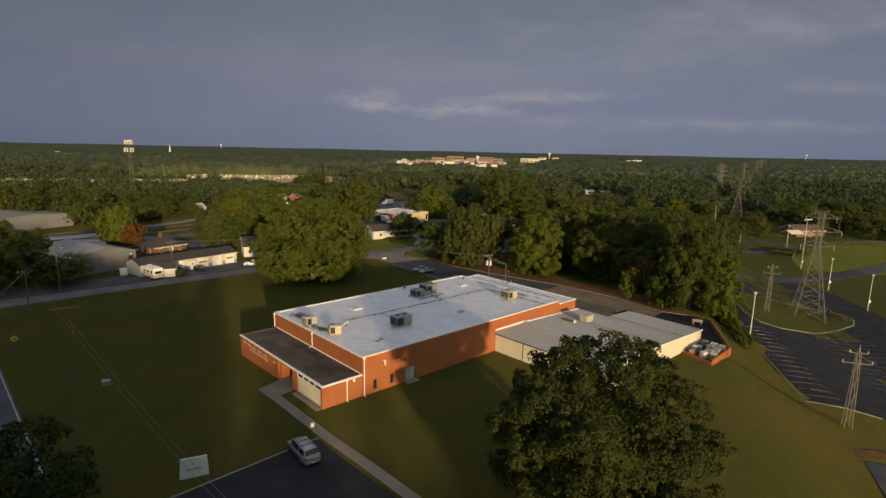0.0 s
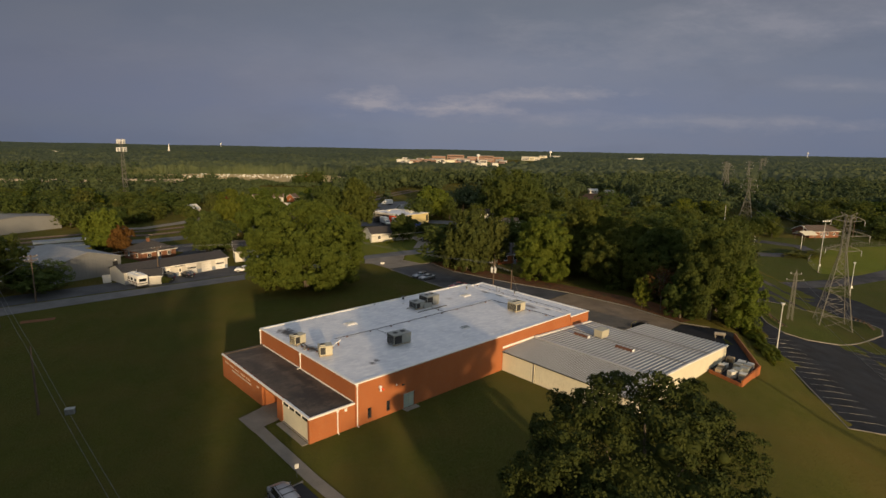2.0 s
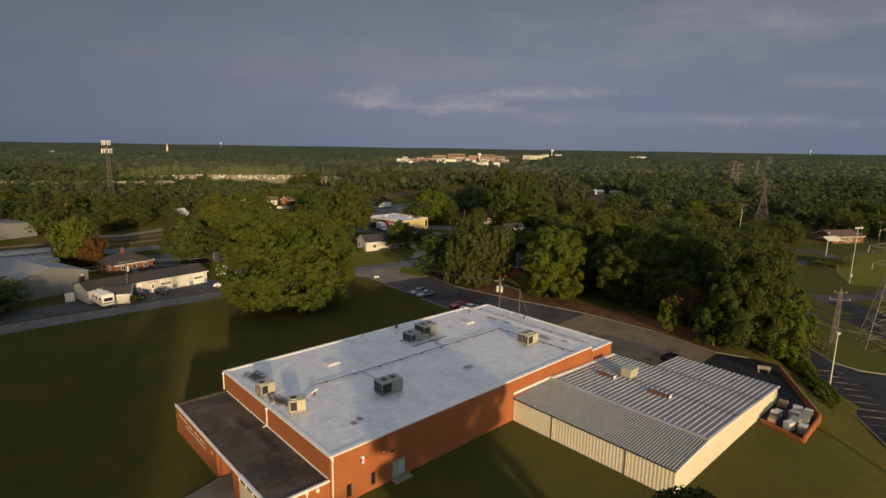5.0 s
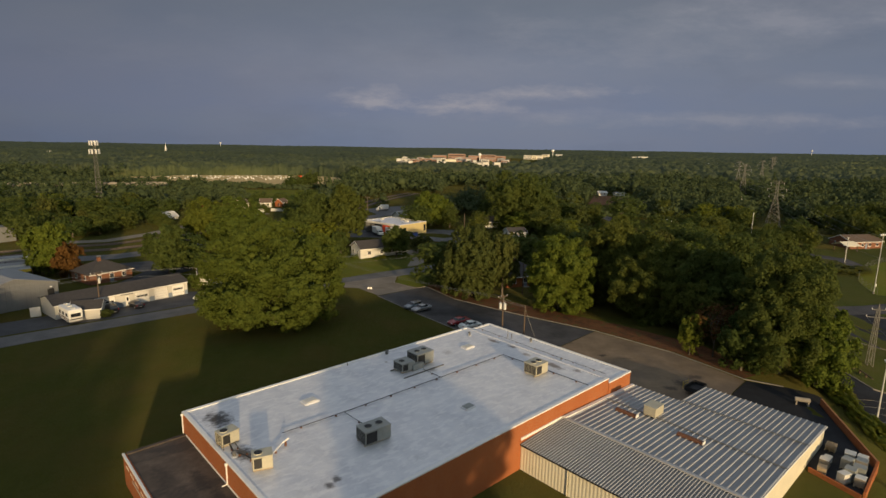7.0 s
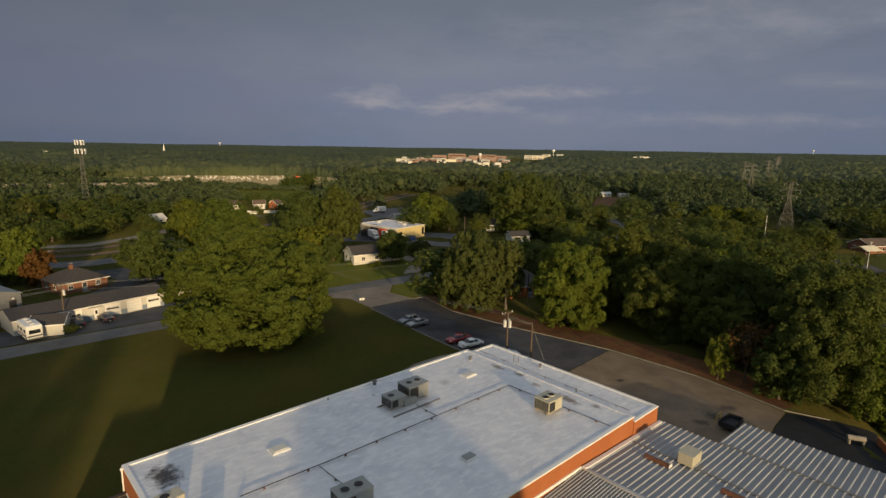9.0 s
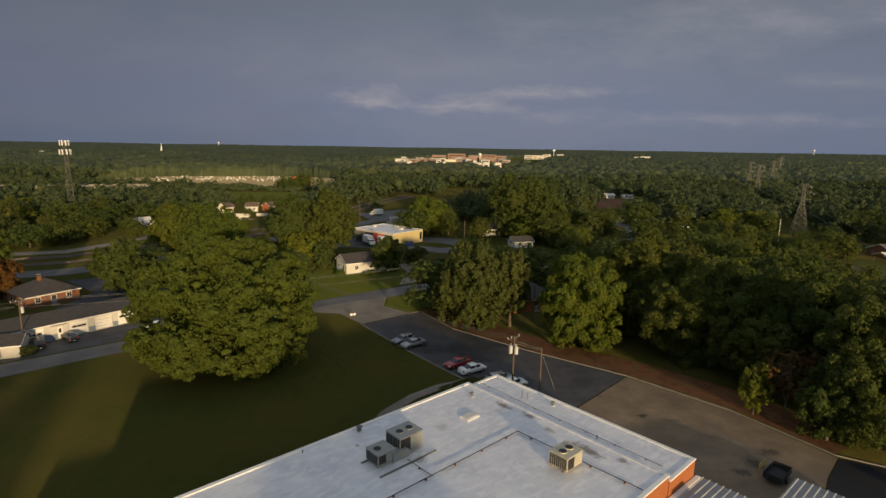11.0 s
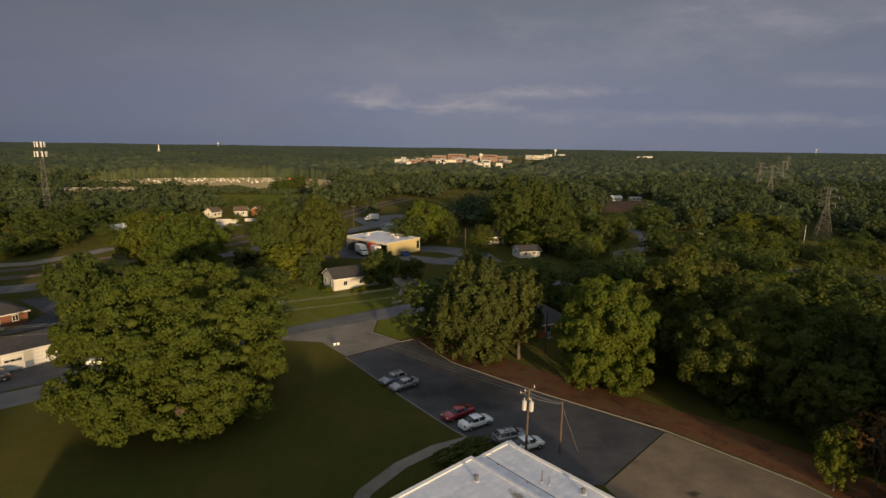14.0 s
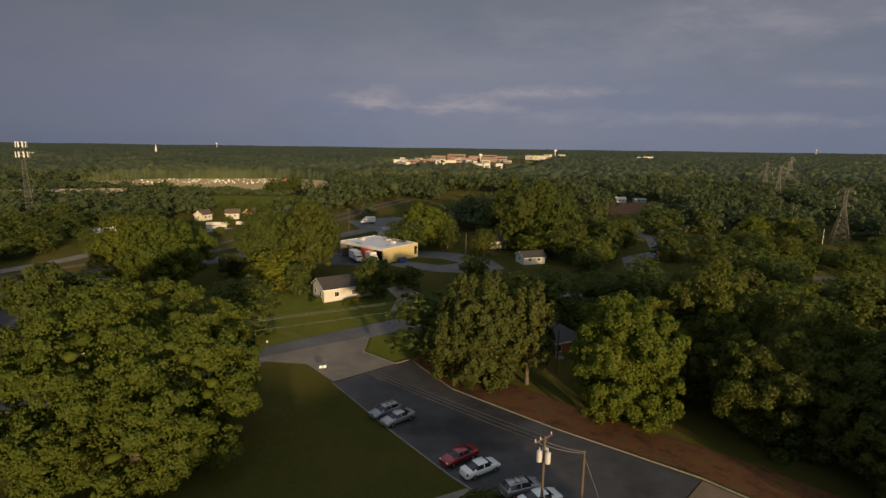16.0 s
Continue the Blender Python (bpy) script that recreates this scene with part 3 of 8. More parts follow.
# ---- roads and pavements ----
street = [(-240, -28), (-150, 56), (-100, 103), (-74.5, 127.0), (-61, 138.5), (-45, 151.0), (-31, 164.0), (-17.5, 174.2), (-5, 183.6), (6, 191.5), (32, 207), (60, 222)]
draped("road", ribbon(street, 6.6), "asphalt_old", 0.05, "worn grey asphalt street without markings", "road")
draped("forecourt", [(-100, 108), (-77, 130.5), (-62, 142.8), (-52, 151), (-57, 160), (-66, 160), (-80, 141), (-104, 117)], "asphalt", 0.04, "dark asphalt forecourt of the garage building", "pavement")
draped("back_lot", [(-15.0, 154.3), (-4.5, 139.4), (2.3, 130.7), (4.6, 128.2), (9.6, 126.6), (9.0, 119.0), (17.9, 119.4), (28.7, 130.7), (15.2, 141.2), (2.6, 152.5), (-4.15, 163.6), (-6.5, 161.9)], "asphalt_lot", 0.05, "dark patched asphalt parking lot behind the building", "parking lot")
draped("service_yard", [(18.0, 119.2), (26, 99.5), (36, 98), (41.8, 105.2), (45.6, 109.0), (39, 120), (28.8, 130.6)], "yard_concrete", 0.045, "stained tan concrete service yard", "pavement")
draped("enclosure_floor", [(36, 97.9), (41.4, 91.8), (40.2, 86.0), (42.2, 81.4), (47.7, 86.8), (52.0, 101.8), (54.6, 105.0), (50.2, 107.0), (45.7, 108.9), (41.9, 105.1)], "asphalt_new", 0.05, "dark asphalt floor inside the brick enclosure", "pavement")
draped("driveway_apron", [(-31, 163.0), (-20.7, 161.2), (-15.2, 154.6), (-6.6, 161.9), (-12.6, 167.0), (-12.8, 174.5)], "concrete", 0.07, "pale concrete driveway apron joining the street", "pavement")
draped("front_lot", [(-14.2, 56.7), (-24.9, 46.2), (-50, 22), (-30, -20), (30, 10), (8, 34.2), (-3.2, 45.4), (-9.4, 51.6)], "asphalt_new", 0.05, "dark asphalt parking lot at the front lawn", "parking lot")
draped("side_road", [(-66.6, 77.6), (-50.4, 60.8), (-30, 40), (-38, 33), (-58, 53), (-74, 70), (-96, 92), (-89, 99)], "asphalt", 0.05, "dark asphalt side road across the lawn", "road")
draped("road_edge_line", ribbon([(-88, 98.6), (-66.8, 77.3), (-50.6, 60.6), (-31, 40.5)], 0.16), "line_paint", 0.065, "white painted edge line of the side road", "road marking")
draped("big_lot", [(52.7, 73.8), (59.2, 100), (63.5, 115.5), (67, 128), (73, 141), (84, 156), (92, 164), (109, 166), (112, 150), (109, 128), (106, 110), (98, 88), (88, 70), (74, 69), (62.7, 71.9), (57.6, 73.0)], "asphalt_new", 0.05, "large dark asphalt parking lot with worn white bays", "parking lot")
draped("verge_lot", [(49.3, 58.4), (60, 57.5), (74, 52), (60, 34), (44, 46)], "asphalt", 0.05, "dark asphalt lot beyond the verge", "parking lot")
draped("park_lawn", [(67, 126), (72, 110), (110, 112), (190, 150), (230, 215), (180, 246), (150, 238), (118, 240), (92, 236), (97, 200), (98, 176), (84, 158), (72, 140)], "grass_lush", 0.02, "mown green park lawn, darkened as if in shade", "grass", cell=6.0)
draped("park_road", ribbon([(84, 158), (96, 166), (110, 167.5), (123, 171), (138, 178), (160, 190), (220, 220)], 6.5), "asphalt_lot", 0.06, "curving grey asphalt park road", "road")
draped("loop_road", ribbon([(96, 206), (108, 207), (122, 206), (132, 206), (140, 211), (141, 221), (132, 228), (114, 233), (95, 232)], 6.0), "asphalt_lot", 0.06, "grey asphalt loop road in the park", "road")
draped("soil_bank", [(-4.2, 164.4), (2.8, 153.0), (15.4, 141.7), (29.2, 131.6), (39.6, 120.4), (46.0, 110), (50, 112), (46, 124), (34, 136), (20, 147), (8, 158), (0, 168)], "soil", 0.04, "bare reddish soil bank under the trees", "soil")
draped("soil_patch", [(-80, 106.2), (-75.5, 109.0), (-76.2, 110.6), (-81, 107.8)], "soil", 0.04, "patch of bare red soil in the lawn", "soil")
draped("house_lot", [(-84, 166), (-76, 172), (-72, 184), (-88, 196), (-98, 190), (-84, 180)], "asphalt", 0.05, "dark asphalt drive beside the brick house", "pavement")
draped("house_lawn", [(-60, 176), (-50, 164), (-36, 164), (-20, 176.5), (-9, 185.5), (-11, 206), (-30, 208), (-48, 198)], "grass_bright", 0.02, "bright green lawn before the white house", "grass", cell=5.0)
draped("side_lawn", [(-11.9, 174.4), (-11.9, 167.3), (-6.3, 162.6), (-3.8, 164.6), (3, 170), (6, 187), (-3, 180.5)], "grass_bright", 0.02, "green lawn between street and pines", "grass", cell=5.0)
draped("yard_drive", [(-10.5, 186), (-6.5, 188.5), (-4, 204), (-9, 212), (-13, 209), (-9.5, 200)], "concrete", 0.05, "pale concrete house drive", "pavement")
draped("round_drive", [(-16, 235), (-2, 228), (12, 226), (19, 233), (16, 246), (4, 256), (-8, 258), (-14, 248), (0, 246), (6, 240), (0, 236), (-10, 241)], "asphalt_old", 0.05, "grey asphalt drive beside the yellow building", "pavement")
draped("truck_lot", [(-42, 238), (-20, 234), (-16, 244), (-36, 256), (-52, 252)], "asphalt", 0.05, "dark asphalt truck yard", "pavement")
draped("far_lot", [(-32, 300), (-8, 296), (-2, 330), (-24, 344), (-44, 330)], "asphalt_old", 0.06, "grey asphalt lot beside the highway", "pavement")
highway = [(-420, -60), (-230, 92), (-156, 164), (-128, 189), (-104, 200), (-94, 211), (-72, 243), (-56, 267), (-40, 288), (-21, 319), (0, 352), (60, 420), (120, 500)]
track_a = [(-300, 42), (-230, 106), (-158, 177), (-131, 202), (-111, 212), (-102, 223), (-80, 256), (-62, 290), (-50, 330), (-38, 376), (-20, 425)]
track_b = [(-300, 52), (-233, 114), (-162, 185), (-136, 210), (-117, 221), (-109, 232), (-87, 264), (-69, 298), (-57, 338), (-44, 384), (-26, 430)]
back_road = [(-138, 221), (-123, 227), (-116, 243), (-112, 262), (-104, 290), (-92, 312)]
draped("highway", ribbon(highway, 8.5), "asphalt_old", 0.06, "grey asphalt highway beside the railway", "road")
draped("back_road", ribbon(back_road, 6.0), "concrete", 0.055, "pale concrete road beyond the railway", "road")
for track in (track_a, track_b):
    draped("track_bed", ribbon(track, 4.6), "ballast", 0.10, "brown ballast bed of a railway track", "railway")
    rail = thing("railway_track", pose(0, 0, 0), "two worn steel rails on brown ballast", "railway", kind="structure")
    for off in (-0.75, 0.75):
        bm = bmesh.new()
        side = ribbon(track, 2 * abs(off))
        line = side[:len(track)] if off > 0 else side[len(track):][::-1]
        for p, q in zip(line, line[1:]):
            m = max(1, int((Vector(q) - Vector(p)).length / 10))
            for i in range(m):
                u, v = Vector(p).lerp(Vector(q), i / m), Vector(p).lerp(Vector(q), (i + 1) / m)
                beam(bm, (u.x, u.y, land(u.x, u.y) + 0.2), (v.x, v.y, land(v.x, v.y) + 0.2), 0.14)
        part("rail", bm, "rail_steel", rail)
draped("side_street", ribbon([(56, 226), (62, 250), (76, 262), (84, 290), (78, 330), (70, 380)], 7.0), "asphalt_old", 0.055, "grey asphalt side street between the houses", "road")
draped("cottage_field", [(88, 366), (117, 374), (138, 430), (110, 432)], "soil", 0.05, "bare brown field before the white cottages", "field", cell=8)
draped("cottage_lawn", [(10, 198), (32, 200), (38, 234), (32, 240), (19, 236), (12, 226)], "grass", 0.02, "mown lawn before the small white house", "grass", cell=6)
draped("meadow", [(-112, 356), (-78, 356), (-84, 386), (-94, 458), (-156, 450), (-140, 408)], "grass_bright", 0.03, "green meadow between the woods", "grass", cell=8)
draped("dirt_lot", [(92, 264), (118, 260), (124, 276), (104, 286)], "soil", 0.05, "bare earth lot beside the side street", "soil")

kerb([(-15.2, 154.2), (-4.6, 139.4), (2.2, 130.6), (4.4, 128.2)])
kerb([(-6.5, 162.1), (-4.2, 163.9), (2.6, 152.8), (15.3, 141.5), (28.9, 131.1), (39.1, 120.2), (45.8, 109.6), (50.2, 107.2)])
kerb([(-12.6, 174.0), (-12.5, 167.0), (-6.5, 162.1)], 0.2, 0.12)
kerb([(-14.1, 56.85), (-24.9, 46.35), (-50, 22.2)])
kerb([(62.5, 72.0), (57.5, 73.1), (52.5, 73.8), (59.0, 100), (63.3, 115.6), (66.8, 128)])
outfield = [(122.5, 181), (124.6, 188.0), (127.5, 195), (132.9, 201.8), (142.9, 211.7), (152.7, 218.1), (164.5, 222.0), (178.4, 224.3), (200, 226), (226, 222), (224, 190), (170, 178), (146, 176)]
draped("ball_field", outfield, "grass_bright", 0.05, "bright green mown outfield inside a fence", "grass", cell=6.0)
# the kerbed island under the pylon
island = [(70.2, 125.6), (68.0, 118.5), (68.3, 112.8), (72.0, 111.2), (80.8, 113.6), (89, 118.0), (96.2, 122.4), (99.4, 126.5), (99.4, 130.6), (94.0, 137.5), (86, 141), (78, 139)]
draped("island_grass", island, "grass_lush", 0.16, "grassy kerbed island round the pylon", "grass")
kerb(island + island[:1], 0.26, 0.18, "pale concrete kerb round the parking island")
draped("front_walk", ribbon([(-21.9, 66.9), (-13.2, 57.25), (-8.1, 52.1), (-2.4, 46.1), (8.5, 34.6)], 1.35), "concrete", 0.07, "pale concrete walk from entrance to parking lot", "walk")
draped("entrance_pad", [(-25.04, 69.14), (-22.2, 66.1), (-21.3, 67.4), (-19.6, 69.6), (-21.2, 71.0), (-23.1, 72.2)], "concrete", 0.085, "pale worn concrete pad before the entrance", "walk")
draped("curved_walk", ribbon([(-7.5, 113.5), (-6.6, 117.6), (-3.4, 122.4), (0.4, 126.0), (4.2, 128.0)], 1.6), "concrete", 0.06, "curved pale concrete walk behind the building", "walk")


def bay_lines(starts, way, length, count, step, parent):
    d = Vector(way).normalized()
    n = Vector((-d.y, d.x)) * 0.038
    for i in range(count):
        x, y = starts[0] + step[0] * i, starts[1] + step[1] * i
        pts = [(x + d.x * length * f + s * n.x, y + d.y * length * f + s * n.y) for f, s in ((0, -1), (0.5, -1), (1, -1), (1, 1), (0.5, 1), (0, 1))]
        b2 = bmesh.new()
        b2.faces.new([b2.verts.new((px - x, py - y, land(px, py) + 0.075 - land(x, y))) for px, py in pts])
        part("bay_line", b2, "line_paint", parent, m=pose(x, y, land(x, y)))


lines = thing("bay_markings", pose(0, 0, 0), "worn white painted parking bay lines on asphalt", "road marking", kind="structure")
bay_lines((53.8, 76.1), (1.0, -0.03), 5.3, 15, (0.56, 2.3), lines)
bay_lines((71.0, 80.7), (1.0, -0.05), 10.8, 14, (0.75, 2.38), lines)

# ---- the brick building ----
TURN = 42.74
SITE = pose(-10.63, 67.63, 0, 0, 0, TURN)


def site(u, v, z=0.0, turn=0.0):
    """A pose in the building's own plan: u along the long side, v along the front."""
    return SITE @ pose(u, v, z, 0, 0, turn)


hall = thing("brick_building", SITE, "long orange brick commercial building with pale flat roof", "building")
LH, MH, BH = 3.04, 5.41, 4.86           # heights of the low front, the main block and the rear strip
L, W = 43.2, 25.4


def wall_box(*a, name="wall", mat="brick", label=""):
    return part(name, boxed(*a), mat, hall, label)


T = 0.3
# main block walls; the long side has two slot windows and a door let through
def holed_wall(name, u0, u1, y0, y1, z0, z1, holes, along="u"):
    """A wall with rectangular holes (a, b, low, high), made of the pieces between them, as one mesh."""
    bm = bmesh.new()
    cuts = sorted({u0, u1, *(h[0] for h in holes), *(h[1] for h in holes)})
    for a, b in zip(cuts, cuts[1:]):
        spans = [(z0, z1)]
        for h in holes:
            if h[0] <= a and b <= h[1]:
                spans = [(z0, h[2]), (h[3], z1)]
        for lo, hi in spans:
            if hi - lo > 0.01:
                box(bm, a, b, y0, y1, lo, hi) if along == "u" else box(bm, y0, y1, a, b, lo, hi)
    bmesh.ops.remove_doubles(bm, verts=bm.verts[:], dist=0.001)
    return part(name, bm, "brick", hall)


side_holes = [(1.70, 2.30, 0.45, 1.85), (4.50, 5.10, 0.50, 1.90), (7.20, 9.00, -0.2, 1.95)]
holed_wall("long_wall", T, L, 0, T, -1.0, MH - 0.02, side_holes)
wall_box(0, T, 0, W, -1.0, MH - 0.02)
wall_box(T, L, W - T, W, -1.5, MH - 0.02)
wall_box(L - T, L, T, W - T, -1.0, MH - 0.02)
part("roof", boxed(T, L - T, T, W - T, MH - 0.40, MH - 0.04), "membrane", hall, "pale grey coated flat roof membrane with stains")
# rear strip, a step lower
wall_box(L + 0.002, L + 5.4, -0.1, 0.2, -1.0, BH - 0.02)
wall_box(L + 5.1, L + 5.4, 0.2, 25.2, -1.5, BH - 0.02)
wall_box(L + 0.002, L + 5.4, 25.2, 25.5, -1.5, BH - 0.02)
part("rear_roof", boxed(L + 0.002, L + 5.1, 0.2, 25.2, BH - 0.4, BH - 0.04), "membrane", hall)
# white metal coping round the roofs
def coping(x0, x1, y0, y1, z, w=0.42, h=0.16, name="coping", mat="white"):
    part(name, boxed(x0, x1, y0, y1, z - h + 0.06, z + 0.06, bevel=0.02), mat, hall)


coping(-0.06, 0.36, -0.06, W + 0.06, MH)
coping(0.37, L + 0.05, -0.06, 0.36, MH)
coping(0.37, L + 0.05, W - 0.36, W + 0.06, MH)
coping(L - 0.33, L + 0.05, 0.37, W - 0.37, MH, name="rear_coping", mat="membrane")
coping(L + 0.06, L + 5.46, -0.16, 0.24, BH)
coping(L + 5.06, L + 5.46, 0.25, 25.15, BH)
coping(L + 0.06, L + 5.46, 25.16, 25.56, BH)
# low front block: brick, a recessed entrance and a cream panelled bay under a strip window
part("front_wall", boxed(-5.95, -5.65, 12.1, 24.9, -0.6, LH - 0.02), "brick", hall)
part("front_pier", boxed(-5.95, -5.65, 6.55, 8.0, -0.3, LH - 0.02), "brick", hall)
part("front_pier", boxed(-5.95, -5.65, 0.15, 0.55, -0.3, LH - 0.02), "brick", hall)
part("recess_wall", boxed(-5.65, -3.6, 11.8, 12.1, -0.3, LH - 0.3), "brick", hall)
part("recess_wall", boxed(-5.65, -3.6, 7.7, 8.0, -0.3, LH - 0.3), "brick", hall)
part("recess_back", boxed(-3.6, -3.3, 7.7, 12.1, -0.3, LH - 0.3), "white_wall", hall)
entrance = part("entrance_door", boxed(-3.68, -3.61, 9.0, 10.0, 0.02, 2.1), "glass", hall, "dark glazed entrance door")
part("door_frame", boxed(-3.70, -3.61, 8.88, 8.99, 0, 2.2), "white", entrance)
part("door_frame", boxed(-3.70, -3.61, 10.01, 10.12, 0, 2.2), "white", entrance)
part("door_handle", boxed(-3.74, -3.69, 9.1, 9.14, 0.9, 1.3), "steel", entrance)
part("entrance_step", boxed(-6.3, -3.62, 8.02, 11.78, -0.3, 0.12), "concrete", hall)
part("bay_panel", boxed(-5.88, -5.7, 0.56, 6.54, 0.25, 2.36), "cream", hall, "cream painted infill panel")
for i in range(4):
    y = 0.62 + i * 1.49
    w = part("strip_window", boxed(-5.86, -5.80, y, y + 1.38, 2.42, 2.86), "glass", hall)
    part("window_frame", boxed(-5.93, -5.79, y + 1.38, y + 1.48, 2.37, 2.9), "white", w)
part("bay_sill", boxed(-6.05, -5.7, 0.4, 6.6, 0.10, 0.24, bevel=0.02), "kerb", hall)
part("planter_edge", boxed(-6.75, -6.06, 0.3, 6.7, -0.3, 0.08, bevel=0.02), "kerb", hall, "low concrete planter edge")
part("bay_lintel", boxed(-5.95, -5.66, 0.56, 6.54, 2.88, LH - 0.02), "white", hall)
part("entrance_lintel", boxed(-5.95, -5.66, 8.01, 12.09, 2.62, LH - 0.02), "brick", hall)
part("front_side_wall", boxed(-5.64, -0.002, 0.15, 0.45, -0.3, LH - 0.02), "brick", hall)
part("front_side_wall", boxed(-5.64, -0.002, 24.6, 24.9, -0.8, LH - 0.02), "brick", hall)
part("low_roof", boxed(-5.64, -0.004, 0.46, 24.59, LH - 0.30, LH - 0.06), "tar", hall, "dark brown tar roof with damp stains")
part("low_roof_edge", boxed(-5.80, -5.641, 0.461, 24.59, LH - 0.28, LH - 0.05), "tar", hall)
coping(-6.02, -5.80, 0.05, 25.0, LH, h=0.22)
coping(-5.79, -0.004, 0.05, 0.30, LH, h=0.22)
coping(-5.61, -0.004, 24.56, 25.0, LH, h=0.14, mat="tar", name="rear_edging")
part("flashing", boxed(-0.06, -0.005, 0.51, 24.55, LH - 0.05, LH + 0.12), "white", hall)
# slot windows, door, lamp, downpipes on the long side
for a, b, lo, hi in side_holes[:2]:
    w = part("slot_window", boxed(a + 0.06, b - 0.06, 0.10, 0.14, lo + 0.06, hi - 0.06), "glass", hall, "narrow dark slot window")
    for q in ((a, a + 0.06, lo, hi), (b - 0.06, b, lo, hi), (a + 0.06, b - 0.06, lo, lo + 0.06), (a + 0.06, b - 0.06, hi - 0.06, hi)):
        part("window_frame", boxed(q[0], q[1], 0.02, 0.16, q[2], q[3]), "rust", w)
d = part("side_door", boxed(7.26, 8.08, 0.10, 0.16, 0.0, 1.90), "green_door", hall, "grey-green steel double door")
part("door_leaf", boxed(8.12, 8.94, 0.10, 0.16, 0.0, 1.90), "green_door", d)
part("door_frame", boxed(7.20, 9.0, 0.03, 0.2, 1.90, 1.96), "white", d)
part("door_sill", boxed(7.0, 9.2, -0.9, -0.01, -0.3, 0.02), "kerb", d)
part("door_handle", boxed(7.98, 8.04, 0.04, 0.095, 0.9, 1.02), "steel", d)
lamp = part("wall_lamp", boxed(3.30, 3.62, -0.34, -0.004, 3.95, 4.25, bevel=0.05), "white", hall, "white wall lamp with two heads")
part("lamp_head", beamed((3.36, -0.36, 4.0), (3.22, -0.58, 3.75), 0.22, 0.30), "white", lamp)
part("lamp_head", beamed((3.56, -0.36, 4.0), (3.72, -0.58, 3.75), 0.22, 0.30), "orange_paint", lamp)
part("wall_vent", boxed(6.9, 7.3, -0.12, -0.004, 3.2, 3.4, bevel=0.02), "dark", hall)
part("wall_lamp_small", boxed(5.95, 6.1, -0.12, -0.004, 3.5, 3.66, bevel=0.02), "white", hall)


def downpipe(u, v, z0, z1, du, dv):
    p = part("downpipe", boxed(u - 0.06, u + 0.06, v - 0.06, v + 0.06, z0, z1 - 0.35, bevel=0.02), "white", hall, "white metal downpipe")
    part("hopper", boxed(u - 0.14, u + 0.14, v - 0.10, v + 0.10, z1 - 0.34, z1 - 0.10, bevel=0.03), "white", p)
    part("shoe", beamed((u, v, z0 + 0.05), (u + du, v + dv, z0 - 0.03), 0.12), "white", p)


downpipe(0.20, -0.09, 0.1, MH, 0, -0.3)
downpipe(-2.40, 0.03, 0.1, LH, 0, -0.3)
downpipe(-0.10, 13.0, LH + 0.12, MH, -0.45, 0.1)
downpipe(-0.10, 25.2, LH - 2.9, MH, 0, 0.3)
part("meter_box", boxed(-1.45, -1.15, -0.02, 0.146, 2.45, 2.8, bevel=0.02), "white", hall)
# faded lettering of the front, unreadable: plain bars
for i, (a, b, z, h) in enumerate([(23.9, 22.6, 2.28, 0.34), (22.3, 20.9, 2.25, 0.34), (20.6, 19.2, 2.2, 0.3), (18.6, 17.2, 2.22, 0.34), (16.9, 15.4, 2.2, 0.34), (13.6, 12.9, 2.15, 0.3)]):
    n = max(2, int((a - b) / 0.42))
    for j in range(n):
        y = a - (a - b) * (j + 0.5) / n
        part("sign_bar", boxed(-6.0, -5.955, y - 0.08, y + 0.08, z - h * 0.36, z + h * 0.36), "letter", hall)
part("sign_bar", boxed(-6.0, -5.955, 15.3, 21.5, 1.62, 1.80), "letter", hall, "faded pale bar of the front sign")


# ---- things on the flat roof ----
def rooftop_unit(u, v, z, a, b, h, mat, turn=0.0, fans=1, label="", side_grille=True):
    """A packaged air conditioner on kerb rails."""
    t = thing("air_conditioner", site(u, v, z, turn), label, "air conditioner", "units on the roof")
    for s in (-1, 1):
        part("rail", boxed(-a / 2, a / 2, s * b * 0.36 - 0.06, s * b * 0.36 + 0.06, 0, 0.16), "pallet", t)
    part("body", boxed(-a / 2, a / 2, -b / 2, b / 2, 0.16, h, bevel=0.03), mat, t)
    part("lid", boxed(-a / 2 - 0.04, a / 2 + 0.04, -b / 2 - 0.04, b / 2 + 0.04, h + 0.002, h + 0.06, bevel=0.015), mat, t)
    if side_grille:
        n = 9
        g1 = part("coil_grille", boxed(-a / 2 - 0.022, -a / 2 - 0.003, -b / 2 + 0.06, b / 2 - 0.06, 0.26, h - 0.1), "dark", t, "dark coil grille")
        for i in range(n):
            y = -b / 2 + 0.1 + (b - 0.2) * i / (n - 1)
            part("slat", boxed(-a / 2 - 0.04, -a / 2 - 0.024, y - 0.014, y + 0.014, 0.26, h - 0.1), mat, g1)
        part("coil_grille", boxed(-a / 2 + 0.1, -0.05 * a, -b / 2 - 0.02, -b / 2 - 0.002, 0.28, h - 0.12), "dark", t)
        part("service_panel", boxed(0.02 * a, a / 2 - 0.08, -b / 2 - 0.02, -b / 2 - 0.002, 0.24, h - 0.1), mat, t)
    for i in range(fans):
        x = -a / 2 + a * (0.28 + 0.42 * i) if fans > 1 else -a * 0.2
        r = min(b * 0.34, 0.42)
        f = part("fan_ring", beamed((x, 0, h + 0.062), (x, 0, h + 0.14), r * 2, r * 1.9, 16), mat, t)
        part("fan_guard", beamed((x, 0, h + 0.141), (x, 0, h + 0.155), r * 1.75, r * 1.6, 16), "dark", f)
    return t


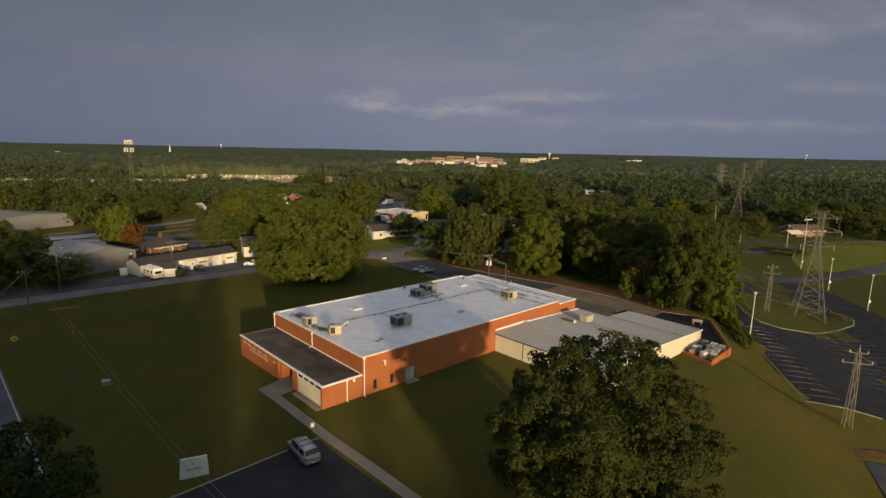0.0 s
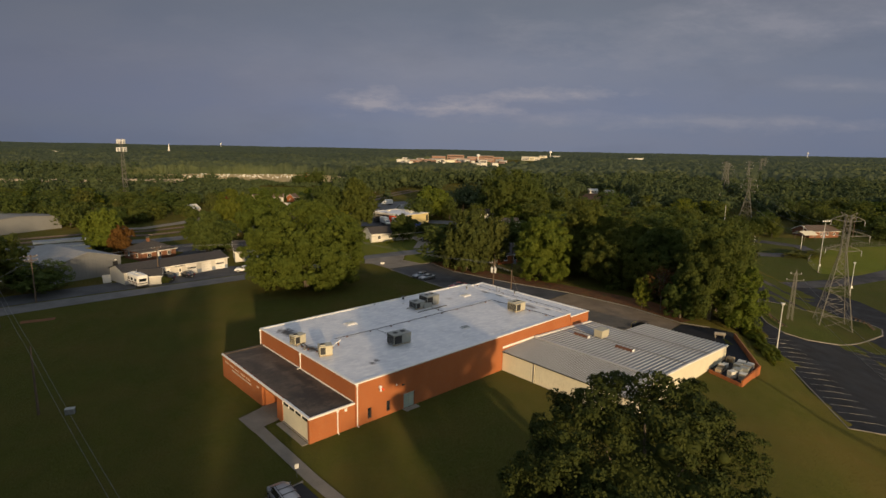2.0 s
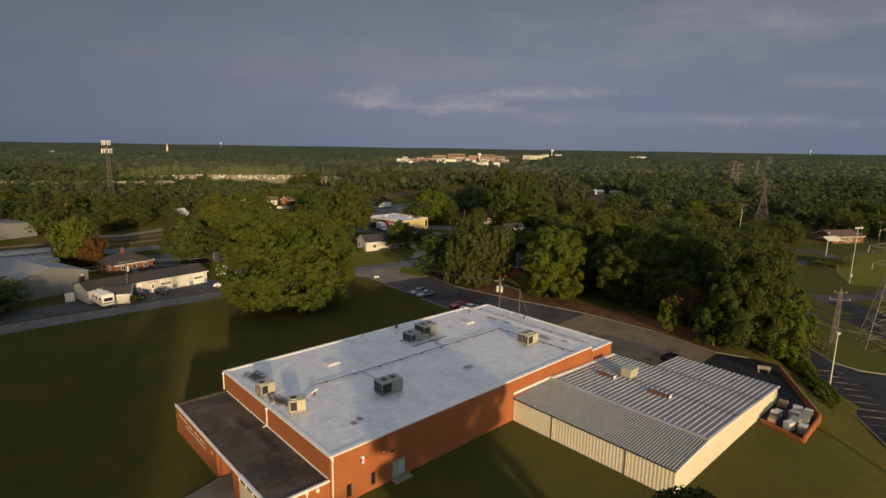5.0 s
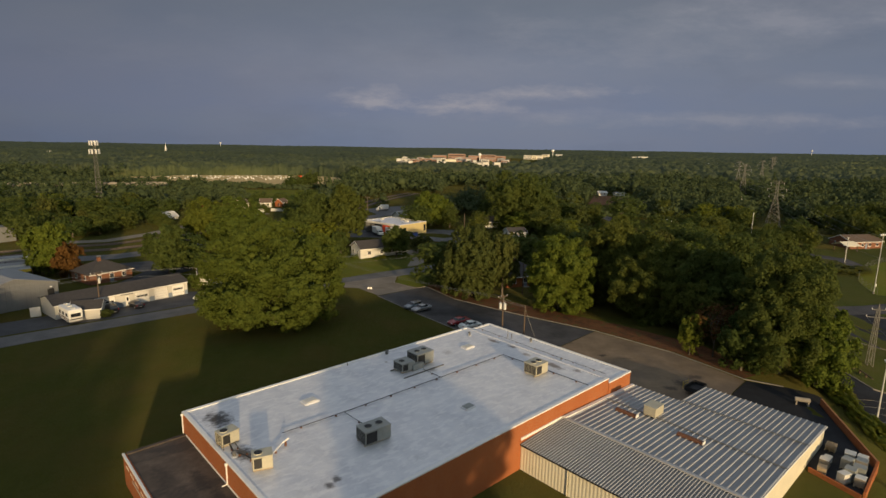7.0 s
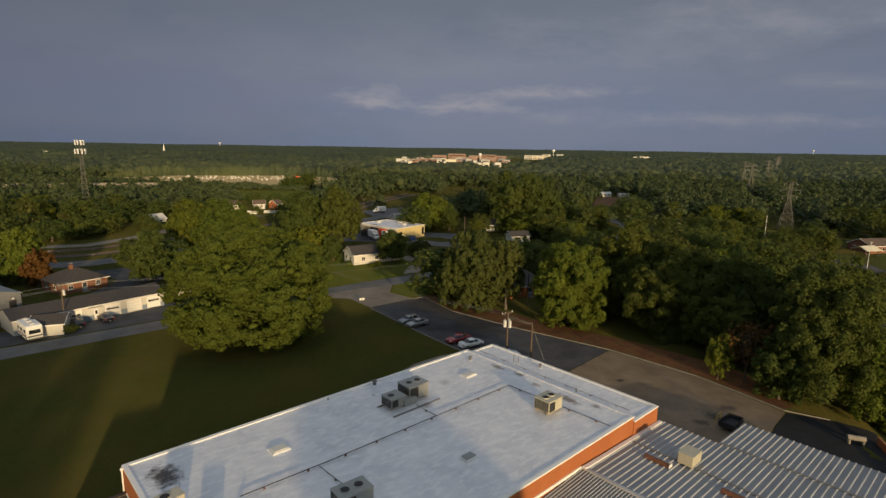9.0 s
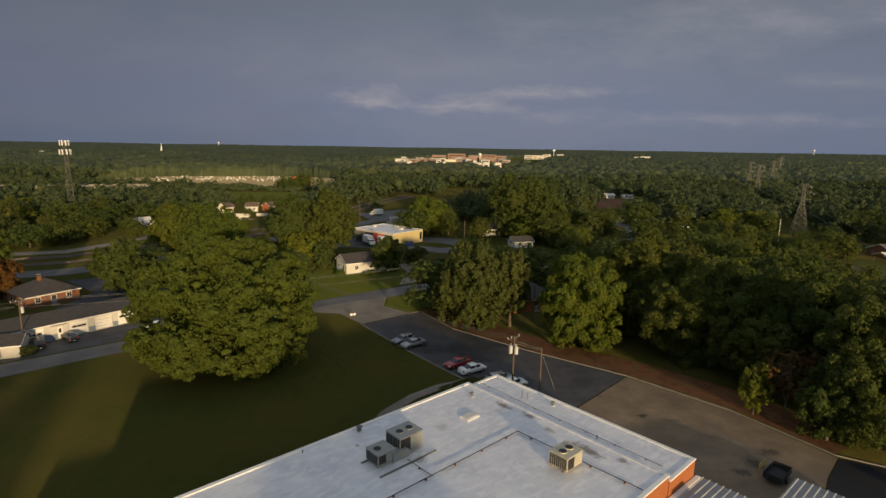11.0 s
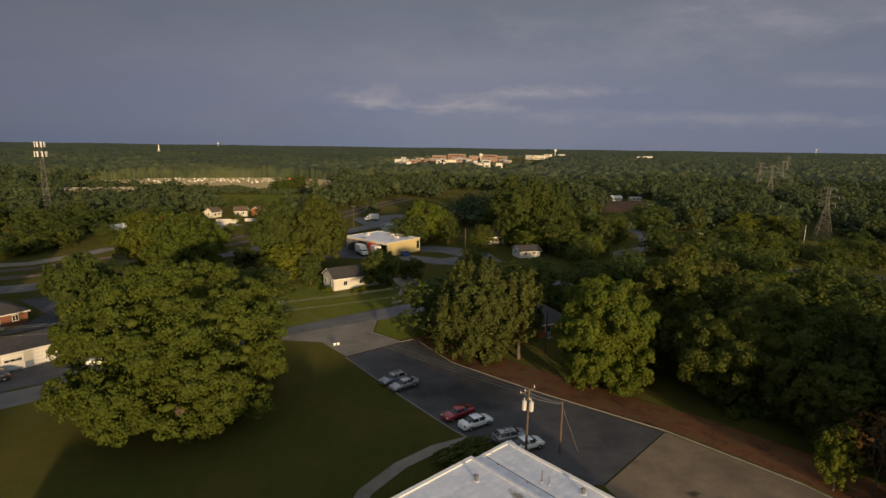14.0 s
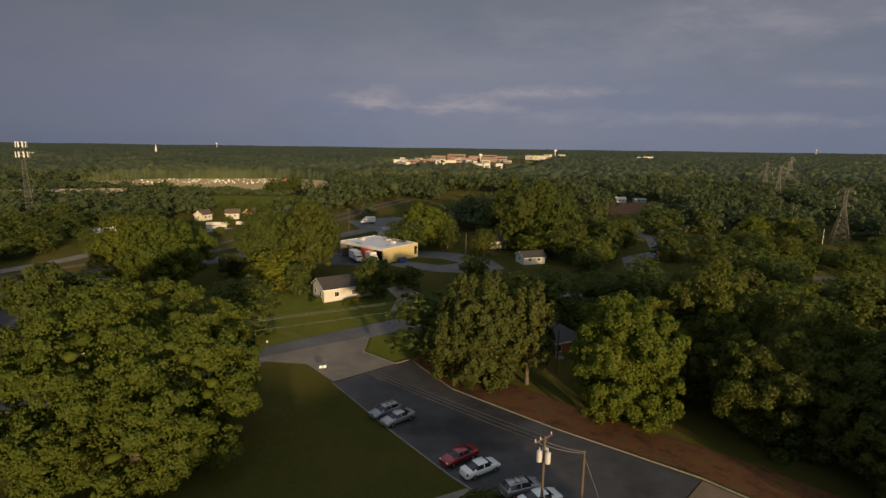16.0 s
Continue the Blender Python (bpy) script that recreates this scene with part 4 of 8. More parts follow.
RT = MH - 0.04
rooftop_unit(1.35, 16.3, RT, 1.8, 1.3, 1.3, "ac_tan", 8, 1, "tan air conditioner on the front roof edge")
rooftop_unit(2.15, 10.3, RT, 1.7, 1.35, 1.35, "ac_tan", -20, 1, "tan air conditioner with a round fan beside pipes")
rooftop_unit(12.4, 7.6, RT, 2.9, 1.8, 1.5, "ac_grey", -4, 2, "grey air conditioner standing alone on the pale roof")
rooftop_unit(25.2, 18.9, RT, 2.0, 1.9, 1.2, "ac_grey", 0, 1, "grey air conditioner joined to a duct on rails")
rooftop_unit(28.3, 19.3, RT, 2.8, 2.2, 1.7, "ac_grey", 0, 2, "large grey air conditioner with two round fans")
rooftop_unit(37.6, 7.2, RT, 2.4, 2.0, 1.45, "ac_tan", 0, 2, "tan air conditioner with brown grilles on white kerb")
bm = bmesh.new()
box(bm, -0.9, 0.9, -0.5, 0.5, 0.0, 0.75, bevel=0.03)
d = thing("air_duct", site(26.7, 18.2, RT), "grey metal duct between two air conditioners", "duct")
part("duct", bm, "ac_grey", d)
bm = bmesh.new()
for y in (-1.5, 1.4):
    box(bm, -3.2, 3.4, y - 0.06, y + 0.06, 0, 0.12)
part("rail", bm, "steel", d)


def vent_stub(u, v, z, h, r, label, cap=True):
    t = thing("vent_pipe", site(u, v, z), label, "vent pipe", "vents on the roof")
    part("pipe", beamed((0, 0, 0), (0, 0, h), r * 2, None, 12), "steel", t)
    part("flashing", beamed((0, 0, 0.0), (0, 0, 0.05), r * 5, r * 4, 12), "membrane", t)
    if cap:
        part("cap", beamed((0, 0, h + 0.002), (0, 0, h + 0.16), r * 3.6, r * 1.2, 12), "steel", t)


vent_stub(26.6, 24.5, RT, 0.5, 0.20, "grey capped roof ventilator at the roof edge")
vent_stub(20.3, 24.6, RT, 0.35, 0.06, "small steel vent pipe", False)
vent_stub(40.9, 22.5, RT, 0.45, 0.14, "grey capped roof ventilator")
vent_stub(45.8, 19.0, BH - 0.04, 1.1, 0.06, "slim pale vent pipe", False)
vent_stub(45.9, 18.3, BH - 0.04, 0.9, 0.05, "slim pale vent pipe", False)
vent_stub(47.2, 15.6, BH - 0.04, 0.4, 0.14, "grey capped roof ventilator")
vent_stub(0.9, 13.6, RT, 0.35, 0.16, "grey round vent with a cap", True)
vent_stub(0.5, 15.1, RT, 0.55, 0.05, "slim white vent pipe", False)
vent_stub(44.6, 8.2, BH - 0.04, 0.3, 0.08, "short grey vent pipe", True)


def hatch(u, v, label, w=0.9):
    t = thing("roof_hatch", site(u, v, RT), label, "roof hatch", "hatches on the roof")
    part("kerb_frame", boxed(-w, w, -w * 0.7, w * 0.7, 0, 0.16, bevel=0.03), "membrane", t)
    part("lid", boxed(-w * 0.8, w * 0.8, -w * 0.55, w * 0.55, 0.162, 0.24, bevel=0.03), "ac_white" if w > 0.8 else "ac_grey", t)


hatch(11.6, 18.8, "pale square roof hatch")
hatch(24.2, 6.2, "grey square roof hatch", 0.75)
hatch(37.2, 19.2, "pale square roof hatch on the rear roof")


def conduit(pts, r, mat, label):
    t = thing("roof_conduit", site(0, 0, RT), label, "pipe", "pipes on the roof")
    for a, b in zip(pts, pts[1:]):
        part("pipe", beamed(a, b, r * 2, None, 6), mat, t)
        n = max(1, int((Vector(b) - Vector(a)).length / 3.2))
        for i in range(n):
            p = Vector(a).lerp(Vector(b), (i + 0.5) / n)
            part("support", boxed(p.x - 0.08, p.x + 0.08, p.y - 0.08, p.y + 0.08, 0, p.z - r), "rust", t)


conduit([(6.0, 14.2, 0.2), (14.0, 13.9, 0.2), (38.6, 13.7, 0.2), (39.2, 0.4, 0.2)], 0.045, "dark", "thin dark conduit along the roof on blocks")
conduit([(13.0, 13.85, 0.17), (13.2, 8.6, 0.17)], 0.035, "dark", "thin dark conduit to an air conditioner")
conduit([(27.0, 13.7, 0.17), (27.0, 17.2, 0.17)], 0.035, "dark", "thin dark conduit to an air conditioner")
conduit([(3.0, 10.8, 0.3), (5.0, 12.3, 0.3), (5.6, 12.0, 0.75)], 0.07, "white", "white bent pipe on the pale roof")
conduit([(1.2, 15.4, 0.25), (1.0, 14.0, 0.25), (1.6, 12.6, 0.25), (1.9, 11.0, 0.25)], 0.07, "dark", "dark lagged refrigerant pipes")
conduit([(1.7, 15.4, 0.2), (1.6, 13.8, 0.2), (2.2, 12.4, 0.2), (2.3, 11.0, 0.2)], 0.05, "steel", "grey refrigerant pipes beside an air conditioner")
conduit([(44.2, 24.6, 0.12), (44.0, 14, 0.12), (44.0, 1.0, 0.12)], 0.03, "dark", "thin dark conduit on the rear roof")



# ---- the metal shed ----
shed = thing("metal_shed", SITE, "long low cream metal shed with ribbed grey roof", "shed")
S0, S1, SV = 26.05, 56.9, -20.45


def shed_z(u):
    pts = ((26.0, 3.02), (33.4, 3.48), (42.0, 3.18), (49.6, 2.78), (57.2, 2.36))
    for (a, za), (b, zb) in zip(pts, pts[1:]):
        if u <= b:
            return za + (zb - za) * (u - a) / (b - a)
    return pts[-1][1]


def ribbed_wall(v0, v1, u, z0, z1):
    """Corrugated siding standing at u, from v0 to v1."""
    bm = bmesh.new()
    n = int(abs(v1 - v0) / 0.10)
    cols = []
    for i in range(n + 1):
        v = v0 + (v1 - v0) * i / n
        off = -0.022 if i % 4 in (1, 2) else 0.0
        cols.append([bm.verts.new((u + off, v, z)) for z in (z0, z1)])
    for a, b in zip(cols, cols[1:]):
        bm.faces.new((a[0], a[1], b[1], b[0]))
    bmesh.ops.recalc_face_normals(bm, faces=bm.faces[:])
    return bm


for v0, v1 in ((-0.02, -5.95), (-6.05, -15.3), (-15.4, SV)):
    part("siding_panel", ribbed_wall(v0, v1, S0, -0.4, 2.96), "siding", shed)
for v in (-6.0, -15.35):
    part("downpipe", boxed(S0 - 0.14, S0 - 0.03, v - 0.045, v + 0.045, 0.0, 2.95, bevel=0.02), "cream", shed, "cream metal downpipe")
# cream gable end wall, following the roof
bm = bmesh.new()
prism(bm, [(S0 + 0.05, -1.4), (S0 + 0.05, 2.96), (33.4, 3.42), (42.0, 3.12), (49.6, 2.72), (S1, 2.30), (S1, -1.4)], SV, SV + 0.2)
part("gable_wall", bm, "cream", shed, "smooth cream end wall")
part("rear_wall", boxed(S1 - 0.2, S1, SV + 0.22, -6.7, -1.2, 2.28), "cream", shed)
part("rear_wall", boxed(S1 - 7.4, S1 - 0.21, -6.9, -6.7, -1.2, 2.30), "cream", shed)
part("rear_wall", boxed(49.2, 49.4, -6.69, -0.3, -1.2, 2.74), "cream", shed)
# roof sheets: dull near slope, brighter main slope, and the ribs on them
def slope(name, u0, u1, v0, v1, mat, lift=0.0, label=""):
    bm = bmesh.new()
    us = [u0, *[p for p in (33.4, 42.0, 49.6) if u0 < p < u1], u1]
    rows = []
    for u in us:
        rows.append([bm.verts.new((u, v, shed_z(u) + dz)) for v, dz in ((v0, lift), (v1, lift), (v1, lift - 0.06), (v0, lift - 0.06))])
    for a, b in zip(rows, rows[1:]):
        for i in range(4):
            bm.faces.new((a[i], a[(i + 1) % 4], b[(i + 1) % 4], b[i]))
    bm.faces.new(rows[0]), bm.faces.new(rows[-1])
    bmesh.ops.recalc_face_normals(bm, faces=bm.faces[:])
    return part(name, bm, mat, shed, label)


slope("lower_roof", 25.85, 33.4, -0.02, SV - 0.15, "metal_roof_dull", label="dull grey finely ribbed lower roof slope")
slope("main_roof", 33.42, 49.4, -0.5, SV - 0.15, "metal_pan", 0.03, "bright grey ribbed metal main roof")
slope("main_roof", 49.42, 57.1, -6.6, SV - 0.15, "metal_pan", 0.03)


def ribs(u0, u1, v0, v1, step, w, h, mat, lift):
    us = [u0, *[p for p in (33.4, 42.0, 49.6) if u0 < p < u1], u1]
    n = int(abs(v1 - v0) / step)
    first = None
    for i in range(n + 1):
        v = v0 + (v1 - v0) * i / n
        if first is None:
            bm = bmesh.new()
            rows = [[bm.verts.new((u, s * w, shed_z(u) + z)) for s, z in ((-1, 0), (-0.45, h), (0.45, h), (1, 0))] for u in us]
            for a, b in zip(rows, rows[1:]):
                for j in range(3):
                    bm.faces.new((a[j], b[j], b[j + 1], a[j + 1]))
            bm.faces.new(rows[0]), bm.faces.new(rows[-1])
            bmesh.ops.recalc_face_normals(bm, faces=bm.faces[:])
            first = part("rib", bm, mat, shed, m=pose(0, v, lift))
        else:
            again(first, shed, pose(0, v, lift))


ribs(25.9, 33.3, -0.2, SV, 0.31, 0.05, 0.05, "metal_roof", 0.002)
ribs(33.5, 49.4, -0.7, SV, 0.62, 0.09, 0.10, "metal_roof", 0.032)
ribs(49.42, 57.05, -6.8, SV, 0.62, 0.09, 0.10, "metal_roof", 0.032)
part("ridge_strip", boxed(33.25, 33.6, SV - 0.15, -0.05, 3.50, 3.66), "metal_roof", shed)
part("wall_flashing", boxed(26.0, 33.3, -0.10, -0.005, 3.4, 3.7), "white", shed, "white flashing along the brick wall")
bm = bmesh.new()
prism(bm, [(33.3, 3.3), (33.3, 3.78), (49.0, 3.05), (49.0, 2.7)], -0.62, -0.2)
part("wall_flashing", bm, "white", shed)
for u in (42.0, 49.55):
    part("seam_strip", boxed(u - 0.1, u + 0.1, SV - 0.1, -6.7 if u > 45 else -0.7, shed_z(u) + 0.11, shed_z(u) + 0.16), "metal_roof_dull", shed)
part("eave_trim", boxed(25.80, 25.86, SV - 0.15, -0.05, 2.90, 3.04), "dark", shed)
bm = bmesh.new()
prism(bm, [(25.9, 2.94), (25.9, 3.08), (33.4, 3.54), (42, 3.26), (57.1, 2.44), (57.1, 2.28), (42, 3.08), (33.4, 3.40)], SV - 0.2, SV - 0.155)
part("gable_trim", bm, "white", shed, "pale metal gable trim")
rooftop_unit(42.6, -6.4, 3.24, 2.0, 1.5, 1.25, "ac_tan", 0, 0, "weathered tan air conditioner on the shed roof", False)
for v0, v1, lab in ((-3.0, -5.6, "rusty beam"), (-10.4, -13.2, "rusty beam")):
    t = thing("rusty_curb", site(40.2, (v0 + v1) / 2, 3.27), "long rusty brown ventilator box on the shed roof", "ventilator", "ventilators on the shed")
    bm = bmesh.new()
    prism(bm, [(-0.3, 0), (-0.25, 0.3), (0, 0.4), (0.25, 0.3), (0.3, 0)], v1 - (v0 + v1) / 2, v0 - (v0 + v1) / 2)
    part("body", bm, "rust", t)
    part("end_cap", boxed(-0.32, 0.32, v1 - (v0 + v1) / 2 - 0.06, v1 - (v0 + v1) / 2 - 0.005, 0, 0.42), "white", t)

# ---- brick yard beside the shed, with stacked goods ----
yard = thing("brick_enclosure", pose(0, 0, 0), "low brick yard wall beside the metal shed", "wall")


def low_wall(a, b, h, mat="brick", w=0.22):
    p, q = Vector(a), Vector(b)
    d = q - p
    bm = boxed(0, d.length, -w / 2, w / 2, -2.4, h)
    part("wall", bm, mat, yard, m=pose(p.x, p.y, 0, 0, 0, math.degrees(math.atan2(d.y, d.x))))


low_wall((39.9, 85.9), (42.0, 81.1), 0.5)
low_wall((42.1, 80.9), (47.9, 86.6), 0.95)
low_wall((48.05, 86.8), (52.2, 102.0), 0.75)
for x, y, tn, w, d, h, skin, lab in [
        (42.3, 84.0, 20, 0.62, 0.45, 1.05, "ac_white", "white boxed appliance in the brick yard"), (43.4, 84.6, 40, 0.6, 0.55, 1.2, "ac_grey", "grey appliance carton stacked in the yard"),
        (44.6, 84.9, 46, 0.55, 0.6, 1.25, "ac_grey", "grey appliance carton stacked in the yard"), (43.5, 83.3, 44, 0.55, 0.5, 1.0, "kerb", "weathered grey crate on a pallet"),
        (45.9, 86.3, 44, 0.6, 0.55, 1.15, "kerb", "weathered grey crate on a pallet"), (44.4, 86.4, 30, 0.6, 0.5, 1.25, "ac_grey", "grey appliance carton stacked in the yard"),
        (45.7, 87.8, 50, 0.6, 0.55, 1.1, "ac_grey", "grey appliance carton stacked in the yard"), (47.0, 87.6, 44, 0.5, 0.5, 0.8, "ac_white", "pale wrapped crate in the brick yard"),
        (41.2, 85.7, 48, 0.55, 0.45, 0.7, "pallet", "rough wooden crate beside the shed wall"), (42.2, 86.8, 44, 0.5, 0.5, 0.95, "kerb", "weathered grey crate on a pallet"),
        (43.1, 87.6, 40, 0.5, 0.4, 0.7, "ac_white", "pale wrapped crate in the brick yard")]:
    t = thing("stacked_crate", pose(x, y, 0.05, 0, 0, tn), lab, "crate", "goods in the yard")
    for yy in (-d * 0.8, 0, d * 0.8):
        part("runner", boxed(-w, w, yy - 0.05, yy + 0.05, 0, 0.1), "pallet", t)
    part("deck", boxed(-w, w, -d, d, 0.102, 0.13), "pallet", t)
    part("carton", boxed(-w * 0.92, w * 0.92, -d * 0.92, d * 0.92, 0.132, h, bevel=0.03), skin, t)
    part("carton_lid", boxed(-w * 0.94, w * 0.94, -d * 0.94, d * 0.94, h + 0.002, h + 0.05, bevel=0.015), "pallet" if skin == "pallet" else "ac_grey" if h > 1.1 else "ac_white", t)
# stacked pallets leaning at the shed's corner
for i in range(5):
    t = thing("pallet", pose(45.3, 90.2, 0.06 + 0.15 * i, 0, 0, 44 + 3 * (i % 2)), "brown wooden pallet in a stack beside the shed", "pallet", "pallets in the yard")
    for yy in (-0.5, -0.05, 0.4):
        part("runner", boxed(-0.6, 0.6, yy, yy + 0.1, 0, 0.1), "pallet", t)
    for k2 in range(5):
        part("board", boxed(-0.6 + k2 * 0.26, -0.6 + k2 * 0.26 + 0.14, -0.5, 0.5, 0.102, 0.125), "pallet", t)
t = thing("gas_tank", pose(49.3, 101.6, land(49.3, 101.6), 0, 0, -20), "pale horizontal gas tank on legs", "tank")
part("tank", beamed((-0.9, 0, 0.75), (0.9, 0, 0.75), 0.62, None, 14), "kerb", t, smooth=False)
for x in (-0.7, 0.7):
    part("leg", boxed(x - 0.1, x + 0.1, -0.3, 0.3, -0.2, 0.5), "kerb", t)

# ---- trees ----
def ico(sub):
    bm = bmesh.new()
    bmesh.ops.create_icosphere(bm, subdivisions=sub, radius=1.0)
    v = np.array([p.co[:] for p in bm.verts])
    f = np.array([[q.index for q in p.verts] for p in bm.faces])
    bm.free()
    return v, f


ICO = {1: ico(1), 2: ico(2)}


def leaf_mesh(name, P, normal, leaf, mat, rng, kite, solids=()):
    """Leaf sprays at the points P, facing the given ways, with closed solids (verts, faces) inside, as one mesh."""
    n = len(P)
    a = np.cross(normal, rng.normal(size=(n, 3)))
    a /= np.linalg.norm(a, axis=1)[:, None]
    b = np.cross(normal, a)
    s = (leaf * rng.uniform(0.55, 1.35, n))[:, None]
    droop = normal * s * rng.uniform(-0.3, 0.1, n)[:, None]
    if kite:
        corners = [P - a * s * 0.5, P - b * s * 0.32 + droop * 0.3, P + a * s * 0.55 + droop, P + b * s * 0.34 + droop * 0.3]
    else:
        corners = [P - a * s * 0.55, P + a * s * 0.45 - b * s * 0.48 + droop, P + a * s * 0.45 + b * s * 0.48 + droop]
    c = len(corners)
    verts, faces, base = [np.stack(corners, 1).reshape(-1, 3)], [], n * c
    for v, f in solids:
        verts.append(v)
        faces.append(f + base)
        base += len(v)
    allv = np.concatenate(verts)
    loops, sizes = np.arange(n * c), np.full(n, c)
    if faces:
        f = np.concatenate(faces)
        loops, sizes = np.concatenate([loops, f.ravel()]), np.concatenate([sizes, np.full(len(f), 3)])
    me = bpy.data.meshes.new(name)
    me.vertices.add(len(allv))
    me.vertices.foreach_set("co", allv.ravel())
    me.loops.add(len(loops))
    me.loops.foreach_set("vertex_index", loops)
    me.polygons.add(len(sizes))
    me.polygons.foreach_set("loop_start", np.concatenate([[0], np.cumsum(sizes)[:-1]]))
    me.polygons.foreach_set("loop_total", sizes)
    me.materials.append(M[mat])
    me.update(calc_edges=True)
    return me


def unit(v):
    return v / (np.linalg.norm(v, axis=1)[:, None] + 1e-9)


def crown_mesh(name, seed, radius, low, high, lobes, leaves, leaf, mat, cone=0.0, core=True):
    """A crown of leaf sprays gathered in clumps on uneven boughs, between two heights. cone: how far it narrows to the top."""
    rng = np.random.default_rng(seed)
    mid, half = (low + high) / 2, (high - low) / 2
    size, centre = np.array([radius, radius, half]), np.array([0, 0, mid])
    nb = max(9, int(lobes * 0.5))
    # boughs spread over the crown, some reaching out, some drawn in
    i = np.arange(nb) + 0.5
    cz = 1 - 2 * i / nb
    ang = math.pi * (1 + 5 ** 0.5) * i + rng.uniform(0, 6)
    d = unit(np.stack([np.cos(ang) * np.sqrt(1 - cz ** 2), np.sin(ang) * np.sqrt(1 - cz ** 2), cz], 1) + rng.normal(size=(nb, 3)) * 0.17)
    rs = np.clip(1.9 / math.sqrt(nb), 0.17, 0.50) * rng.uniform(0.65, 1.2, nb)
    cs = d * ((1 - 0.8 * rs) * rng.choice((0.86, 0.94, 0.98, 1.0, 1.05), nb))[:, None]
    narrow = lambda z: 1 - cone * (np.clip(z, -1, 1) + 1) / 2
    cs[:, :2] *= (narrow(cs[:, 2]) * (1 - np.clip(-cs[:, 2], 0, 0.9) ** 2) ** -0.28)[:, None]   # full skirts
    rs = rs * (0.7 + 0.3 * narrow(cs[:, 2]))
    # flat clumps of leaf on the outer and upper side of each bough, with gaps between
    per = max(11, int(lobes * 6.0 / nb))
    bi = np.repeat(np.arange(nb), per)
    e = unit(d[bi] * 0.6 + np.array([0, 0, 0.2]) + rng.normal(size=(len(bi), 3)) * 0.6)
    kc = cs[bi] + e * (rs[bi] * rng.uniform(0.55, 1.15, len(bi)))[:, None]
    kr = rs[bi] * rng.uniform(0.17, 0.42, len(bi))
    n_leaf = np.maximum(5, (kr ** 2 / (kr ** 2).sum() * leaves * 0.82).astype(int))
    li = np.repeat(np.arange(len(kc)), n_leaf)
    N = unit(e[li] * 0.45 + rng.normal(size=(len(li), 3)) * 0.6 + np.array([0, 0, 0.3]))
    P = kc[li] + N * (kr[li] * (0.5 + 0.6 * rng.random(len(li)) ** 0.6))[:, None] * np.array([1.0, 1.0, 1.05])
    # a scatter of leaves deeper in
    m = int(leaves * 0.1)
    b2 = rng.integers(0, nb, m)
    N2 = unit(rng.normal(size=(m, 3)) + d[b2] * 0.8)
    P2 = cs[b2] + N2 * (rs[b2] * rng.uniform(0.4, 0.8, m))[:, None]
    N3 = unit(rng.normal(size=(m, 3)))
    P3 = N3 * rng.uniform(0.5, 0.72, m)[:, None]
    P3[:, :2] *= narrow(P3[:, 2])[:, None]
    P, N = np.concatenate([P, P2, P3]), np.concatenate([N, N2, N3])
    facing = unit(N * 0.8 + unit(P) * 0.2 + rng.normal(size=P.shape) * 0.42)
    solids = []
    if core:
        v, f = ICO[2 if leaves > 5000 else 1]
        heart = v * 0.44 * (1 + rng.uniform(-0.18, 0.1, len(v))[:, None])
        heart[:, :2] *= narrow(heart[:, 2])[:, None]
        solids.append((heart * size + centre, f))
        v, f = ICO[1]
        for c, r in zip(cs, rs):
            solids.append(((c * 0.82 + v * r * 0.44 * (1 + rng.uniform(-0.25, 0.12, len(v))[:, None])) * size + centre, f))
    me = leaf_mesh(name, P * size + centre, facing, leaf, mat, rng, leaf < 0.29, solids)
    return me, cs * size + centre


def trunk_mesh(name, h, r, tips, seed, limbs=7):
    """A tapered, slightly bent trunk with limbs reaching into the crown."""
    rnd = random.Random(seed)
    bm = bmesh.new()
    bend = Vector((rnd.uniform(-0.03, 0.03) * h, rnd.uniform(-0.03, 0.03) * h, 0))
    pts = [Vector((0, 0, -0.6)), Vector((0, 0, 0.4)), Vector((0, 0, h * 0.35)) + bend, Vector((0, 0, h * 0.7)) - bend * 0.5, Vector((0, 0, h)) + bend]
    rad = [r * 1.5, r * 1.1, r * 0.85, r * 0.5, r * 0.12]
    for i in range(4):
        beam(bm, pts[i], pts[i + 1], rad[i] * 2, rad[i + 1] * 2, 7)
    for t in rnd.sample(list(range(len(tips))), min(limbs, len(tips))):
        tip = Vector(tips[t]) * 0.86
        k = rnd.uniform(0.3, 0.75)
        root = pts[1].lerp(pts[4], k)
        mid = root.lerp(tip, 0.5) + Vector((0, 0, -0.06 * h))
        beam(bm, root, mid, r * 0.8, r * 0.5, 5)
        beam(bm, mid, tip, r * 0.5, r * 0.12, 5)
    me = bpy.data.meshes.new(name)
    bm.to_mesh(me)
    bm.free()
    me.materials.append(M["bark"])
    return me


def plant_tree(x, y, crown, trunk, label, turn=0.0, scale=1.0, group="", name="tree", wide=1.0):
    t = thing(name, ground_pose(x, y, turn), label, "tree", group)
    t.scale = (scale * wide, scale * wide, scale)
    for n, me in (("trunk", trunk), ("crown", crown)):
        o = new(n, me)
        o.parent = t
    return t


def hero(x, y, radius, low, high, lobes, leaves, leaf, mat, seed, label, cone=0.0, trunk_r=0.4):
    me, tips = crown_mesh("crown", seed, radius, low, high, lobes, leaves, leaf, mat, cone)
    plant_tree(x, y, me, trunk_mesh("trunk", high * 0.85, trunk_r, tips, seed), label)


